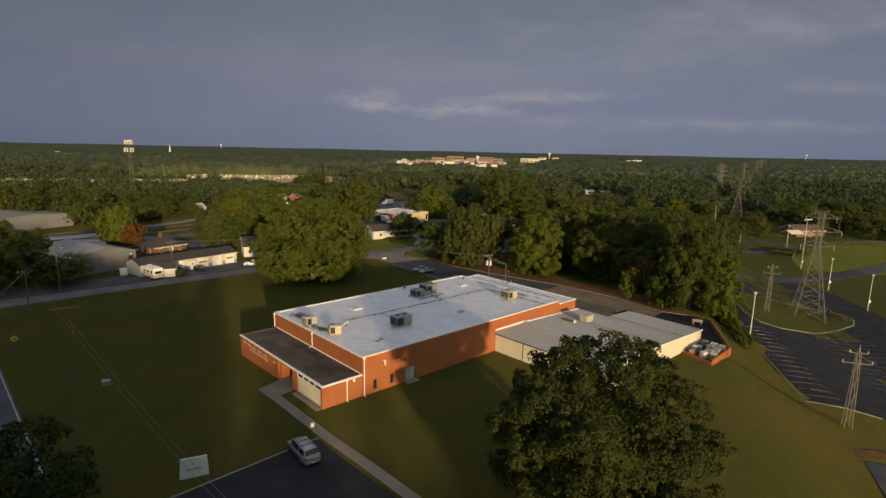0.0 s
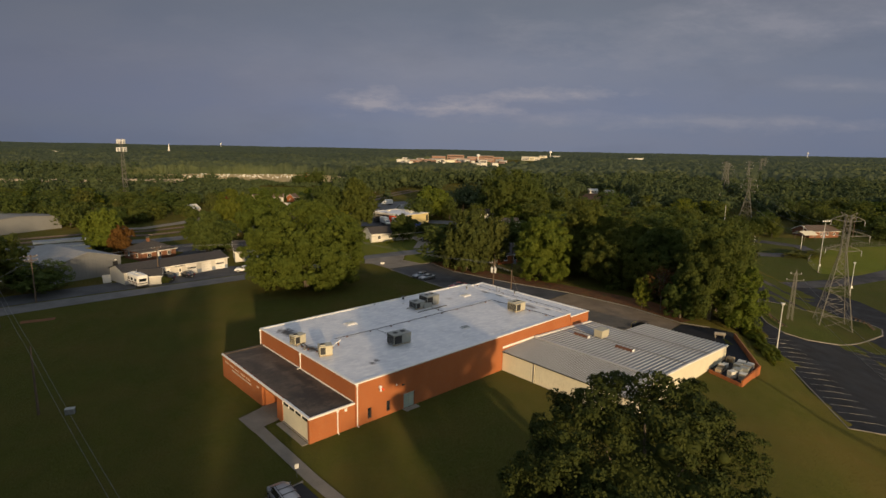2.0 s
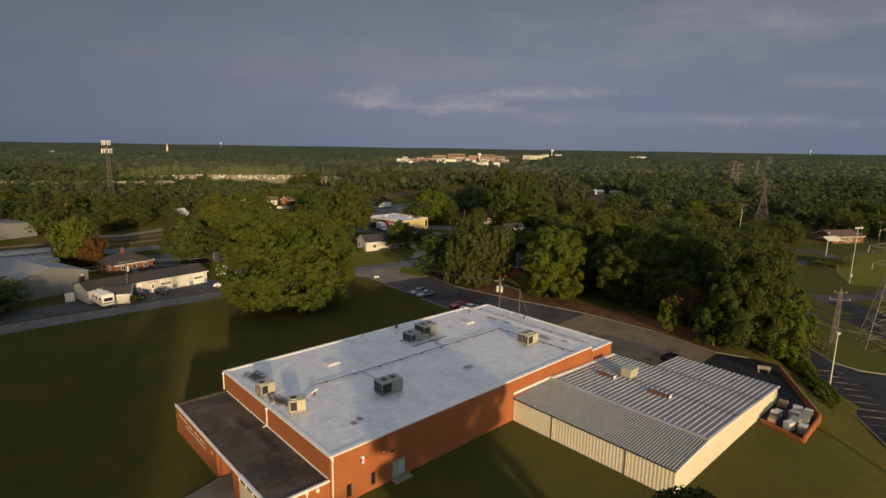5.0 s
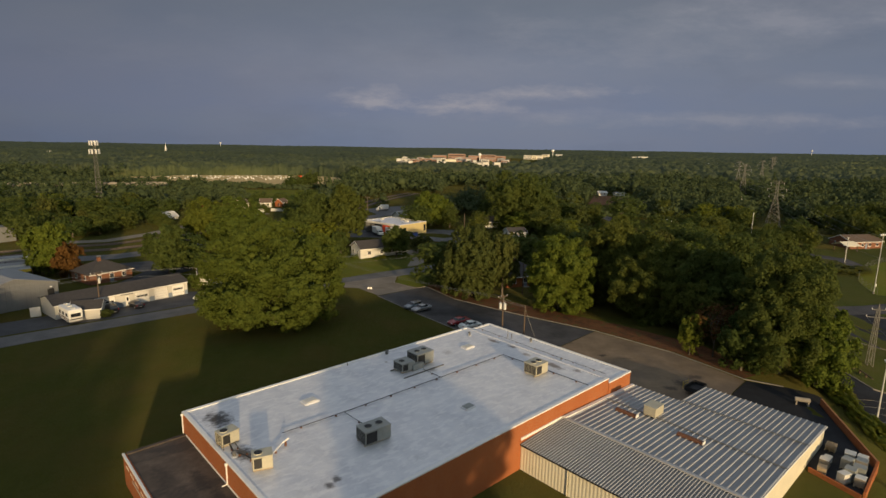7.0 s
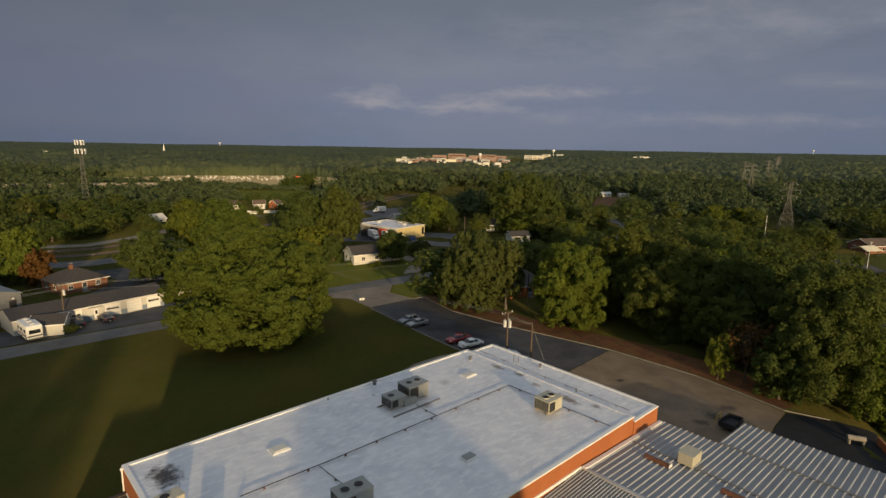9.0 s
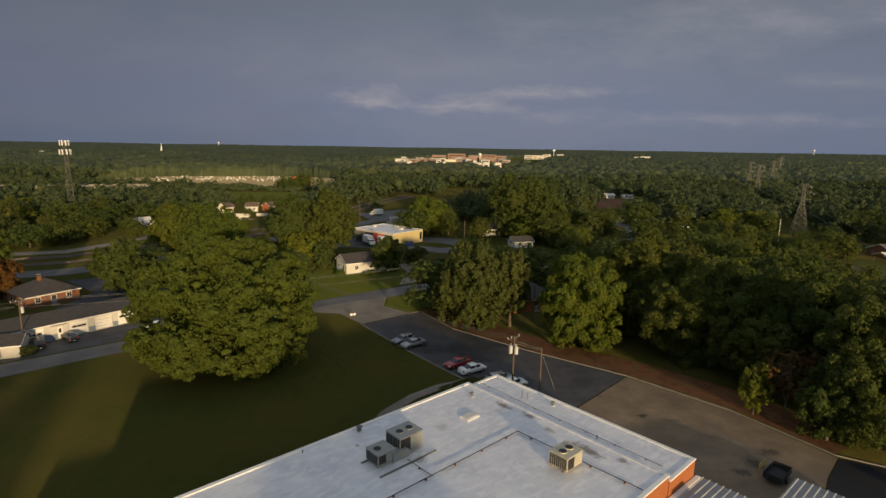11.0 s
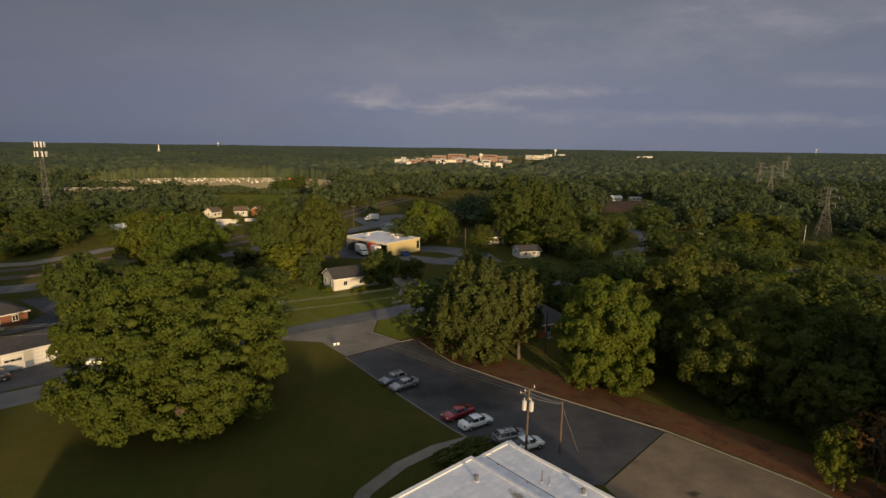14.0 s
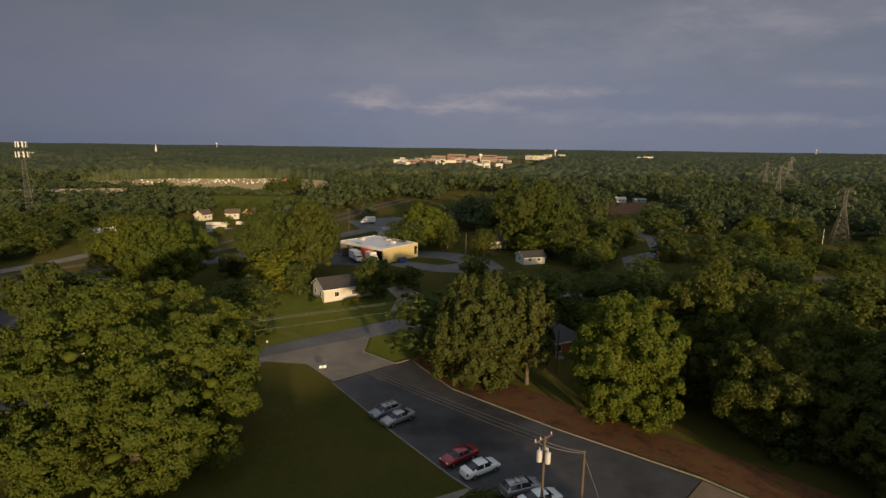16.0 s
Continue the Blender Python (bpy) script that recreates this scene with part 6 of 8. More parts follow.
def quad_panel(pts, push):
    """A thin pane on four corners, pushed out along its normal."""
    bm = bmesh.new()
    p = [Vector(q) for q in pts]
    n = (p[1] - p[0]).cross(p[3] - p[0]).normalized()
    a = [bm.verts.new(q + n * push) for q in p]
    b = [bm.verts.new(q - n * 0.01) for q in p]
    bm.faces.new(a), bm.faces.new(b[::-1])
    for i in range(4):
        bm.faces.new((a[i], b[i], b[(i + 1) % 4], a[(i + 1) % 4]))
    bmesh.ops.recalc_face_normals(bm, faces=bm.faces[:])
    return bm




# stations of a body from tail to nose: share of the length, half width, shoulder, top, half width of the top
SHAPE = {
    "sedan": (4.6, 0.32, (0.17, 0.34), (0.27, 0.485, 0.505, 0.69), (0.63, 0.76), [(0, 0.74, 0.64, 0.70, 0.6), (0.03, 0.85, 0.90, 0.98, 0.70), (0.15, 0.88, 0.96, 1.02, 0.70), (0.35, 0.89, 0.94, 1.40, 0.58), (0.50, 0.89, 0.92, 1.44, 0.60), (0.62, 0.89, 0.91, 1.38, 0.58), (0.77, 0.88, 0.90, 0.98, 0.66), (0.90, 0.86, 0.80, 0.87, 0.64), (0.97, 0.80, 0.66, 0.72, 0.58), (1, 0.68, 0.54, 0.60, 0.5)]),
    "wagon": (4.3, 0.32, (0.035, 0.13), (0.13, 0.40, 0.42, 0.67), (0.62, 0.76), [(0, 0.78, 0.80, 0.88, 0.66), (0.03, 0.86, 0.95, 1.05, 0.66), (0.14, 0.88, 0.95, 1.44, 0.58), (0.35, 0.88, 0.94, 1.49, 0.60), (0.50, 0.88, 0.93, 1.49, 0.60), (0.61, 0.88, 0.92, 1.42, 0.58), (0.77, 0.87, 0.91, 1.00, 0.66), (0.90, 0.85, 0.82, 0.89, 0.64), (0.97, 0.80, 0.68, 0.74, 0.58), (1, 0.68, 0.55, 0.61, 0.5)]),
    "van": (5.0, 0.34, (0.03, 0.09), (0.09, 0.32, 0.34, 0.72), (0.66, 0.82), [(0, 0.82, 0.86, 0.95, 0.72), (0.025, 0.92, 1.04, 1.16, 0.72), (0.09, 0.95, 1.06, 1.66, 0.66), (0.3, 0.96, 1.05, 1.74, 0.69), (0.52, 0.96, 1.04, 1.74, 0.69), (0.65, 0.96, 1.02, 1.66, 0.66), (0.83, 0.94, 1.00, 1.10, 0.72), (0.93, 0.90, 0.86, 0.94, 0.68), (0.98, 0.82, 0.70, 0.77, 0.6), (1, 0.70, 0.56, 0.63, 0.5)]),
    "suv": (4.7, 0.37, (0.03, 0.10), (0.10, 0.36, 0.385, 0.66), (0.60, 0.735), [(0, 0.82, 0.86, 0.95, 0.7), (0.025, 0.90, 1.06, 1.16, 0.70), (0.10, 0.92, 1.08, 1.66, 0.64), (0.3, 0.93, 1.06, 1.72, 0.66), (0.5, 0.93, 1.05, 1.72, 0.66), (0.60, 0.93, 1.04, 1.64, 0.64), (0.74, 0.92, 1.03, 1.12, 0.70), (0.92, 0.90, 0.98, 1.05, 0.70), (0.98, 0.84, 0.78, 0.84, 0.62), (1, 0.74, 0.60, 0.66, 0.55)]),
    "pickup": (5.3, 0.38, (0.385, 0.43), (0.43, 0.54, 0.56, 0.66), (0.60, 0.72), [(0, 0.86, 0.94, 0.98, 0.84), (0.02, 0.92, 1.03, 1.06, 0.86), (0.37, 0.93, 1.04, 1.07, 0.86), (0.385, 0.93, 1.05, 1.20, 0.80), (0.43, 0.93, 1.05, 1.70, 0.64), (0.52, 0.93, 1.05, 1.74, 0.66), (0.60, 0.93, 1.05, 1.66, 0.64), (0.73, 0.92, 1.04, 1.14, 0.72), (0.93, 0.90, 0.98, 1.06, 0.72), (0.98, 0.85, 0.80, 0.86, 0.64), (1, 0.76, 0.62, 0.68, 0.58)]),
}


def car_meshes(kind, paint):
    """The body shell and its panes, lofted through the stations."""
    length, wr, rear, sides, front, keys = SHAPE[kind]
    fr = sorted({round(i / 30, 4) for i in range(31)} | {k[0] for k in keys} | {*rear, *sides, *front})
    ks = np.array(keys)
    low = 0.27 if kind not in ("suv", "pickup") else 0.36
    rows = []
    for f in fr:
        hw, zs, zt, ht = (float(np.interp(f, ks[:, 0], ks[:, i])) for i in (1, 2, 3, 4))
        x = (f - 0.5) * length
        tall = zt - zs > 0.16
        base = hw - (0.07 if tall else 0.10)
        half = [(0, low), (hw - 0.14, low), (hw - 0.03, low + 0.10), (hw, 0.5 * (low + zs) + 0.05), (hw - 0.025, zs), (base, zs + 0.03), (ht + 0.05, zt - 0.07 if tall else zt - 0.02), (ht - 0.06, zt), (0, zt + 0.025)]
        rows.append([Vector((x, -y, z)) for y, z in half] + [Vector((x, y, z)) for y, z in half[-2:0:-1]])
    n = len(rows[0])

    def pane(i, j):
        m = 0.5 * (fr[i] + fr[i + 1])
        side = -1 if j < 8 else 1
        if j in (5, 10):
            for a, b in ((sides[0], sides[1]), (sides[2], sides[3])):
                if a < m < b and rows[i][6].z - rows[i][5].z > 0.05:
                    return ("side_window", a, side)
        if j in (7, 8) or j in (6, 9):
            if rear[0] < m < rear[1]:
                return ("rear_window", 0, 0)
            if front[0] < m < front[1]:
                return ("windscreen", 1, 0)
        return None

    groups = collections.defaultdict(list)
    for i in range(len(rows) - 1):
        for j in range(n):
            groups[pane(i, j)].append((i * n + j, (i + 1) * n + j, (i + 1) * n + (j + 1) % n, i * n + (j + 1) % n))
    groups[None] += [tuple(range(n)), tuple((len(rows) - 1) * n + j for j in reversed(range(n)))]
    pts = [p for r in rows for p in r]
    out = []
    for key, faces in groups.items():
        used = sorted({v for f in faces for v in f})
        at = {v: i for i, v in enumerate(used)}
        me = mesh_of(key[0] if key else "body", [pts[v] for v in used], [[at[v] for v in f] for f in faces], M["glass"] if key else M[paint], True)
        out.append((key[0] if key else "body", me))
    return out


CAR_SHELLS = {}


def car(x, y, turn, kind, paint, label, name="car", z=None):
    length, wr, rear, sides, front, keys = SHAPE[kind]
    w = 2 * max(k[1] for k in keys)
    t = thing(name, pose(x, y, (land(x, y) if z is None else z) + 0.055, 0, 0, turn), label, "car", "parked cars")
    if (kind, paint) not in CAR_SHELLS:
        CAR_SHELLS[kind, paint] = car_meshes(kind, paint)
    for n, me in CAR_SHELLS[kind, paint]:
        new(n, me).parent = t
    nose, tail = keys[-2][2], keys[1][2]
    for s in (-1, 1):
        part("headlight", boxed(length / 2 - 0.30, length / 2 - 0.06, s * 0.60 - 0.17, s * 0.60 + 0.17, nose - 0.06, nose + 0.07, bevel=0.04), "lamp_glass", t)
        part("tail_light", boxed(-length / 2 + 0.00, -length / 2 + 0.16, s * (w / 2 - 0.17) - 0.11, s * (w / 2 - 0.17) + 0.09, tail - 0.20, tail + 0.04, bevel=0.03), "tail", t)
        mx = (front[1] - 0.5) * length - 0.35
        part("mirror", boxed(mx - 0.08, mx + 0.08, s * (w / 2 + 0.06) - 0.08, s * (w / 2 + 0.06) + 0.08, keys[4][2] + 0.02, keys[4][2] + 0.15, bevel=0.03), paint, t)
        for wx in (-length * 0.29, length * 0.31):
            wheel(t, wx, s * (w / 2 - 0.1), wr)
    part("front_bumper", boxed(length / 2 - 0.10, length / 2 + 0.03, -0.62, 0.62, 0.34, 0.50, bevel=0.05), paint, t)
    part("rear_bumper", boxed(-length / 2 - 0.04, -length / 2 + 0.10, -0.72, 0.72, 0.36, 0.56, bevel=0.05), paint, t)
    part("number_plate", boxed(-length / 2 - 0.055, -length / 2 - 0.042, -0.16, 0.16, 0.40, 0.50), "white", t)
    if kind == "pickup":
        part("bed_floor", boxed(-2.50, -0.72, -0.76, 0.76, 1.06, 1.095), "dark", t)
    if kind in ("van", "wagon", "suv"):
        roof, wt = keys[4][3], keys[4][4]
        r0, r1 = (keys[2][0] - 0.5) * length + 0.3, (keys[5][0] - 0.5) * length - 0.2
        for s in (-1, 1):
            part("roof_rail", beamed((r0, s * (wt - 0.06), roof + 0.05), (r1, s * (wt - 0.06), roof + 0.05), 0.05, None, 6), "dark", t)
        for xx in (0.3, 0.7):
            c = r0 + (r1 - r0) * xx
            part("roof_bar", boxed(c - 0.03, c + 0.03, -wt + 0.09, wt - 0.09, roof + 0.035, roof + 0.065), "dark", t)
    return t


car(-14.9, 53.4, 128, "van", "car_silver", "silver minivan with roof bars parked at the lawn")
car(-6.3, 144.5, 222, "wagon", "car_grey", "blue-grey hatchback parked in the back lot")
car(-4.5, 142.6, 222, "sedan", "car_silver", "silver sedan parked in the back lot")
car(3.1, 133.8, 217, "sedan", "car_red", "dark red sedan parked in the back lot")
car(5.3, 131.5, 34, "sedan", "car_white", "white sedan parked in the back lot")
car(9.2, 128.2, 23, "wagon", "car_silver", "grey hatchback parked near the building")
car(10.8, 126.3, 26, "sedan", "car_white", "white sedan parked near the utility pole")
car(-70.6, 143.0, 142, "suv", "car_dark", "black sports utility car at the garage")
car(-67.4, 147.0, 142, "sedan", "car_dark", "black sedan at the garage doors")
car(-54.2, 152.2, 190, "pickup", "car_white", "white pickup truck on the forecourt", "pickup_truck")
car(-50.0, 153.6, 60, "sedan", "car_grey", "dark grey sedan near the small white house")
car(-6.0, 199.6, 155, "pickup", "car_dark", "dark pickup truck on the house drive", "pickup_truck")
car(104.0, 290.0, 20, "suv", "car_dark", "dark car parked on the earth lot")
car(107.5, 292.5, 20, "sedan", "car_white", "white car parked on the earth lot")


def box_truck(x, y, turn, label, paint="white", length=6.4):
    t = thing("box_truck", pose(x, y, land(x, y) + 0.055, 0, 0, turn), label, "truck")
    part("cargo_box", boxed(-length / 2, length / 2 - 2.0, -1.15, 1.15, 0.9, 3.2, bevel=0.05), paint, t)
    part("chassis", boxed(-length / 2 + 0.1, length / 2, -0.9, 0.9, 0.55, 0.88), "dark", t)
    bm = bmesh.new()
    prism(bm, [(length / 2 - 1.95, 0.6), (length / 2 - 1.95, 2.3), (length / 2 - 0.95, 2.3), (length / 2 - 0.45, 1.5), (length / 2 + 0.1, 1.35), (length / 2 + 0.15, 0.6)], -1.0, 1.0)
    part("cab", bm, paint, t)
    part("windscreen", quad_panel([(length / 2 - 0.92, 0.85, 2.2), (length / 2 - 0.92, -0.85, 2.2), (length / 2 - 0.5, -0.85, 1.58), (length / 2 - 0.5, 0.85, 1.58)], 0.02), "glass", t)
    for s in (-1, 1):
        part("side_window", boxed(length / 2 - 1.8, length / 2 - 0.95, s * 1.005 - 0.012, s * 1.005 + 0.012, 1.5, 2.1), "glass", t)
        for wx in (-length * 0.3, length * 0.33):
            wheel(t, wx, s * 0.95, 0.45, 0.26)


box_truck(-33.0, 320.5, 200, "white box truck parked on the far lot")
box_truck(-25.6, 240.8, 300, "white delivery truck in an open bay")
box_truck(-20.4, 238.6, 300, "white delivery truck in an open bay", length=5.6)

# motorhome
rv = thing("motorhome", pose(-75.2, 137.0, land(-75.2, 137.0) + 0.05, 0, 0, 141), "white motorhome with dark stripes beside the garage", "motorhome")
bm = bmesh.new()
prism(bm, [(-3.9, 0.55), (-3.95, 2.75), (-3.7, 3.0), (2.9, 3.0), (3.7, 2.75), (4.0, 2.0), (3.2, 1.75), (4.1, 1.35), (4.2, 0.6)], -1.2, 1.2)
bmesh.ops.bevel(bm, geom=[e for e in bm.edges if e.verts[0].co.y * e.verts[1].co.y > 0], offset=0.08, segments=2, affect="EDGES")
part("body", bm, "white", rv)
for s in (-1, 1):
    part("stripe", boxed(-3.8, 3.0, s * 1.205 - 0.012, s * 1.205 + 0.012, 1.10, 1.28), "rust", rv)
    part("stripe", boxed(-3.8, 3.0, s * 1.205 - 0.012, s * 1.205 + 0.012, 0.80, 0.90), "dark", rv)
    for a, b in ((-3.2, -2.2), (-1.2, -0.2), (0.6, 1.6), (2.2, 3.0)):
        part("window", boxed(a, b, s * 1.206 - 0.014, s * 1.206 + 0.014, 1.6, 2.25), "glass", rv)
    for wx in (-2.2, 2.7):
        wheel(rv, wx, s * 1.0, 0.42, 0.24)
part("rear_window", boxed(-3.99, -3.93, -0.85, 0.85, 1.55, 2.25), "glass", rv)
part("rear_stripe", boxed(-3.99, -3.92, -1.1, 1.1, 1.0, 1.2), "dark", rv)
part("windscreen", quad_panel([(3.25, 1.0, 1.78), (3.25, -1.0, 1.78), (4.05, -1.0, 1.42), (4.05, 1.0, 1.42)], 0.03), "glass", rv)
for x, w in ((-2.6, 0.35), (-0.6, 0.45), (1.4, 0.35)):
    part("roof_vent", boxed(x - w, x + w, -w, w, 3.005, 3.2, bevel=0.05), "ac_white", rv)
part("rear_bumper", boxed(-4.15, -3.98, -1.15, 1.15, 0.5, 0.7), "steel", rv)


# ---- houses ----
def house(m, length, width, wall_h, rise, wall, roof, label, gable_windows=1, side_windows=3, door=True, hip=False, chimney=False, eave=0.4, category="house", name="house", back=True):
    """A house with its ridge along x, a corner at the origin."""
    t = thing(name, m, label, category)
    wt = 0.2
    part("wall", boxed(0, length, 0, wt, -0.8, wall_h), wall, t)
    part("wall", boxed(0, length, width - wt, width, -0.8, wall_h), wall, t)
    for x in (0, length - wt):
        bm = bmesh.new()
        p = [(wt + 0.002, -0.8), (width - wt - 0.002, -0.8), (width - wt - 0.002, wall_h)] + ([] if hip else [(width / 2, wall_h + rise * 0.96)]) + [(wt + 0.002, wall_h)]
        a = [bm.verts.new((x, y, z)) for y, z in p]
        b = [bm.verts.new((x + wt, y, z)) for y, z in p]
        bm.faces.new(a[::-1]), bm.faces.new(b)
        for i in range(len(p)):
            bm.faces.new((a[i], a[(i + 1) % len(p)], b[(i + 1) % len(p)], b[i]))
        bmesh.ops.recalc_face_normals(bm, faces=bm.faces[:])
        part("gable_wall", bm, wall, t)
    slope_k = rise / (width / 2)
    inset = width / 2 if hip else 0.0
    for s in (0, 1):
        bm = bmesh.new()
        y0, zz = -eave, wall_h - eave * slope_k + 0.08
        low = [(-eave, y0, zz), (length + eave, y0, zz)]
        topz = wall_h + rise + 0.08
        up = [(length + (eave if not hip else -inset), width / 2, topz), ((-eave if not hip else inset), width / 2, topz)]
        pts = low + up
        if s:
            pts = [(x, width - y, z) for x, y, z in pts][::-1]
        a = [bm.verts.new(q) for q in pts]
        b = [bm.verts.new((x, y, z - 0.14)) for x, y, z in pts]
        bm.faces.new(a), bm.faces.new(b[::-1])
        for i in range(4):
            bm.faces.new((a[i], b[i], b[(i + 1) % 4], a[(i + 1) % 4]))
        bmesh.ops.recalc_face_normals(bm, faces=bm.faces[:])
        part("roof", bm, roof, t)
    if hip:
        for x0, x1 in ((-eave, inset), (length + eave, length - inset)):
            bm = bmesh.new()
            zz = wall_h - eave * slope_k + 0.08
            pts = [(x0, -eave, zz), (x0, width + eave, zz), (x1, width / 2, wall_h + rise + 0.08)]
            a = [bm.verts.new(q) for q in pts]
            b = [bm.verts.new((x, y, z - 0.14)) for x, y, z in pts]
            bm.faces.new(a), bm.faces.new(b[::-1])
            for i in range(3):
                bm.faces.new((a[i], b[i], b[(i + 1) % 3], a[(i + 1) % 3]))
            bmesh.ops.recalc_face_normals(bm, faces=bm.faces[:])
            part("roof", bm, roof, t)
    else:
        for x in (-eave - 0.03, length + eave + 0.002):
            bm = bmesh.new()
            zz = wall_h - eave * slope_k
            p = [(-eave, zz - 0.1), (-eave, zz + 0.1), (width / 2, wall_h + rise + 0.1), (width + eave, zz + 0.1), (width + eave, zz - 0.1), (width / 2, wall_h + rise - 0.1)]
            a = [bm.verts.new((x, y, z)) for y, z in p]
            b = [bm.verts.new((x + 0.028, y, z)) for y, z in p]
            bm.faces.new(a), bm.faces.new(b[::-1])
            for i in range(6):
                bm.faces.new((a[i], a[(i + 1) % 6], b[(i + 1) % 6], b[i]))
            bmesh.ops.recalc_face_normals(bm, faces=bm.faces[:])
            part("barge_board", bm, "white", t)
    part("fascia", boxed(-eave, length + eave, -eave - 0.03, -eave - 0.002, wall_h - eave * slope_k - 0.12, wall_h - eave * slope_k + 0.07), "white", t)

    def window(a, b, face):
        if face == "front":
            w = part("window", boxed(a, b, -0.05, -0.004, 0.9, 2.1), "white", t)
            part("pane", boxed(a + 0.08, (a + b) / 2 - 0.03, -0.065, -0.052, 0.98, 2.02), "glass", w)
            part("pane", boxed((a + b) / 2 + 0.03, b - 0.08, -0.065, -0.052, 0.98, 2.02), "glass", w)
            part("sill", boxed(a - 0.06, b + 0.06, -0.11, -0.004, 0.82, 0.896), "white", w)
        else:
            w = part("window", boxed(-0.05, -0.004, a, b, 0.9, 2.1), "white", t)
            part("pane", boxed(-0.065, -0.052, a + 0.08, (a + b) / 2 - 0.03, 0.98, 2.02), "glass", w)
            part("pane", boxed(-0.065, -0.052, (a + b) / 2 + 0.03, b - 0.08, 0.98, 2.02), "glass", w)
            part("sill", boxed(-0.11, -0.004, a - 0.06, b + 0.06, 0.82, 0.896), "white", w)

    for i in range(side_windows):
        c = length * (i + 0.7) / (side_windows + 0.4)
        window(c - 0.55, c + 0.55, "front")
    for i in range(gable_windows):
        c = width * (i + 0.6) / (gable_windows + 0.2)
        window(c - 0.45, c + 0.45, "gable")
    if door:
        c = length * 0.5
        d2 = part("door", boxed(c - 0.48, c + 0.48, -0.06, -0.004, 0.02, 2.05), "blue_wall", t)
        part("door_knob", boxed(c + 0.34, c + 0.40, -0.11, -0.062, 0.95, 1.02), "steel", d2)
        part("step", boxed(c - 0.8, c + 0.8, -1.1, -0.07, -0.8, 0.0), "kerb", t)
    if chimney:
        ch = part("chimney", boxed(length * 0.4, length * 0.4 + 0.7, width * 0.42, width * 0.42 + 0.7, wall_h, wall_h + rise + 0.7), "brick_brown", t)
        part("chimney_cap", boxed(length * 0.4 - 0.06, length * 0.4 + 0.76, width * 0.42 - 0.06, width * 0.42 + 0.76, wall_h + rise + 1.002, wall_h + rise + 1.1), "kerb", ch)
    return t


house(ground_pose(-25.6, 196.2, 33, 0.1), 14.5, 7.0, 3.0, 1.9, "white_wall", "shingle", "small white wooden house with a dark shingle roof", 2, 3, False)
house(ground_pose(15.8, 163.8, 25, 0.1), 11, 9, 2.7, 2.6, "brick", "shingle", "red brick house with a dark hipped roof", 2, 3, True, True, True)
house(ground_pose(25.2, 238.5, 18, 0.1), 7.2, 5.6, 2.2, 1.4, "white_wall", "shingle", "small white house with a dark shingle roof among trees", 1, 2, False)
house(ground_pose(-89.2, 165.4, 58, 0.1), 10.5, 9.8, 2.7, 2.5, "brick_brown", "shingle", "brick house with dark hipped roof and chimney", 2, 3, True, True, True)
house(ground_pose(-62.0, 166.0, 25, 0.1), 6.5, 8.5, 3.2, 2.4, "white_wall", "shingle", "small white house with a steep dark roof", 1, 2, True)
house(ground_pose(-46.0, 214.0, 20, 0.1), 10, 7.5, 2.7, 1.8, "brick", "shingle_brown", "small brick house under tall trees", 2, 3, True)
house(ground_pose(156.0, 238.0, 12, 0.1), 15, 9, 2.8, 2.0, "brick_brown", "shingle_brown", "long brown-roofed brick house behind the park road", 2, 4, True)
house(ground_pose(113.0, 431.0, 8, 0.0), 6.4, 5.0, 2.3, 1.2, "white_wall", "white_wall", "white cottage at the edge of the brown field", 1, 2, False)
house(ground_pose(126.0, 433.0, 5, 0.0), 7.0, 4.6, 2.1, 0.6, "white_wall", "grey_roof", "low white cottage at the edge of the brown field", 1, 2, False)
house(ground_pose(-129.5, 280.0, 58, -0.7), 7.5, 7, 2.2, 2.0, "white_wall", "white_wall", "white-roofed house far among the trees", 1, 2, False)
for i, (x, y, tn, l, w, wall, roof) in enumerate([(-112, 331, 70, 6, 5, "cream", "shingle_brown"), (-104, 338, 15, 6, 4, "white_wall", "shingle_brown"), (-92, 340, 70, 5, 5, "brick", "shingle_brown"), (-82, 344, 10, 5, 4, "cream", "shingle"), (150, 408, 25, 12, 8, "white_wall", "grey_roof"), (118, 352, -10, 11, 7, "white_wall", "shingle"), (-20, 276, 40, 8, 6, "white_wall", "grey_roof"), (16, 262, 20, 8, 6, "white_wall", "shingle")]):
    house(ground_pose(x, y, tn, 0.1), l, w, 2.8, 1.9, wall, roof, "distant small house among the trees", 1, 2, False)

for x, y, l, tn in [(-105, 318, 10, 12), (-100, 307, 8, 22), (-93, 322, 7, 5)]:
    t = thing("garden_wall", ground_pose(x, y, tn), "low white garden wall before the small houses", "wall", "garden walls")
    part("wall", boxed(0, l, -0.12, 0.12, -0.4, 1.3), "white_wall", t)
    part("cap", boxed(-0.06, l + 0.06, -0.18, 0.18, 1.302, 1.4, bevel=0.02), "white", t)

# the raised highway far beyond the trees
t = thing("overpass", pose(-330, 352, land(-330, 352), 0, 0, 19), "pale concrete highway overpass above the trees", "bridge")
part("deck", boxed(0, 150, -5, 5, 6.4, 7.2), "concrete", t)
for y in (-5.2, 4.9):
    part("parapet", boxed(0, 150, y, y + 0.3, 7.202, 8.3), "kerb", t)
for x in range(8, 150, 22):
    part("pier", boxed(x - 0.6, x + 0.6, -3.6, 3.6, -1, 6.398), "concrete", t)

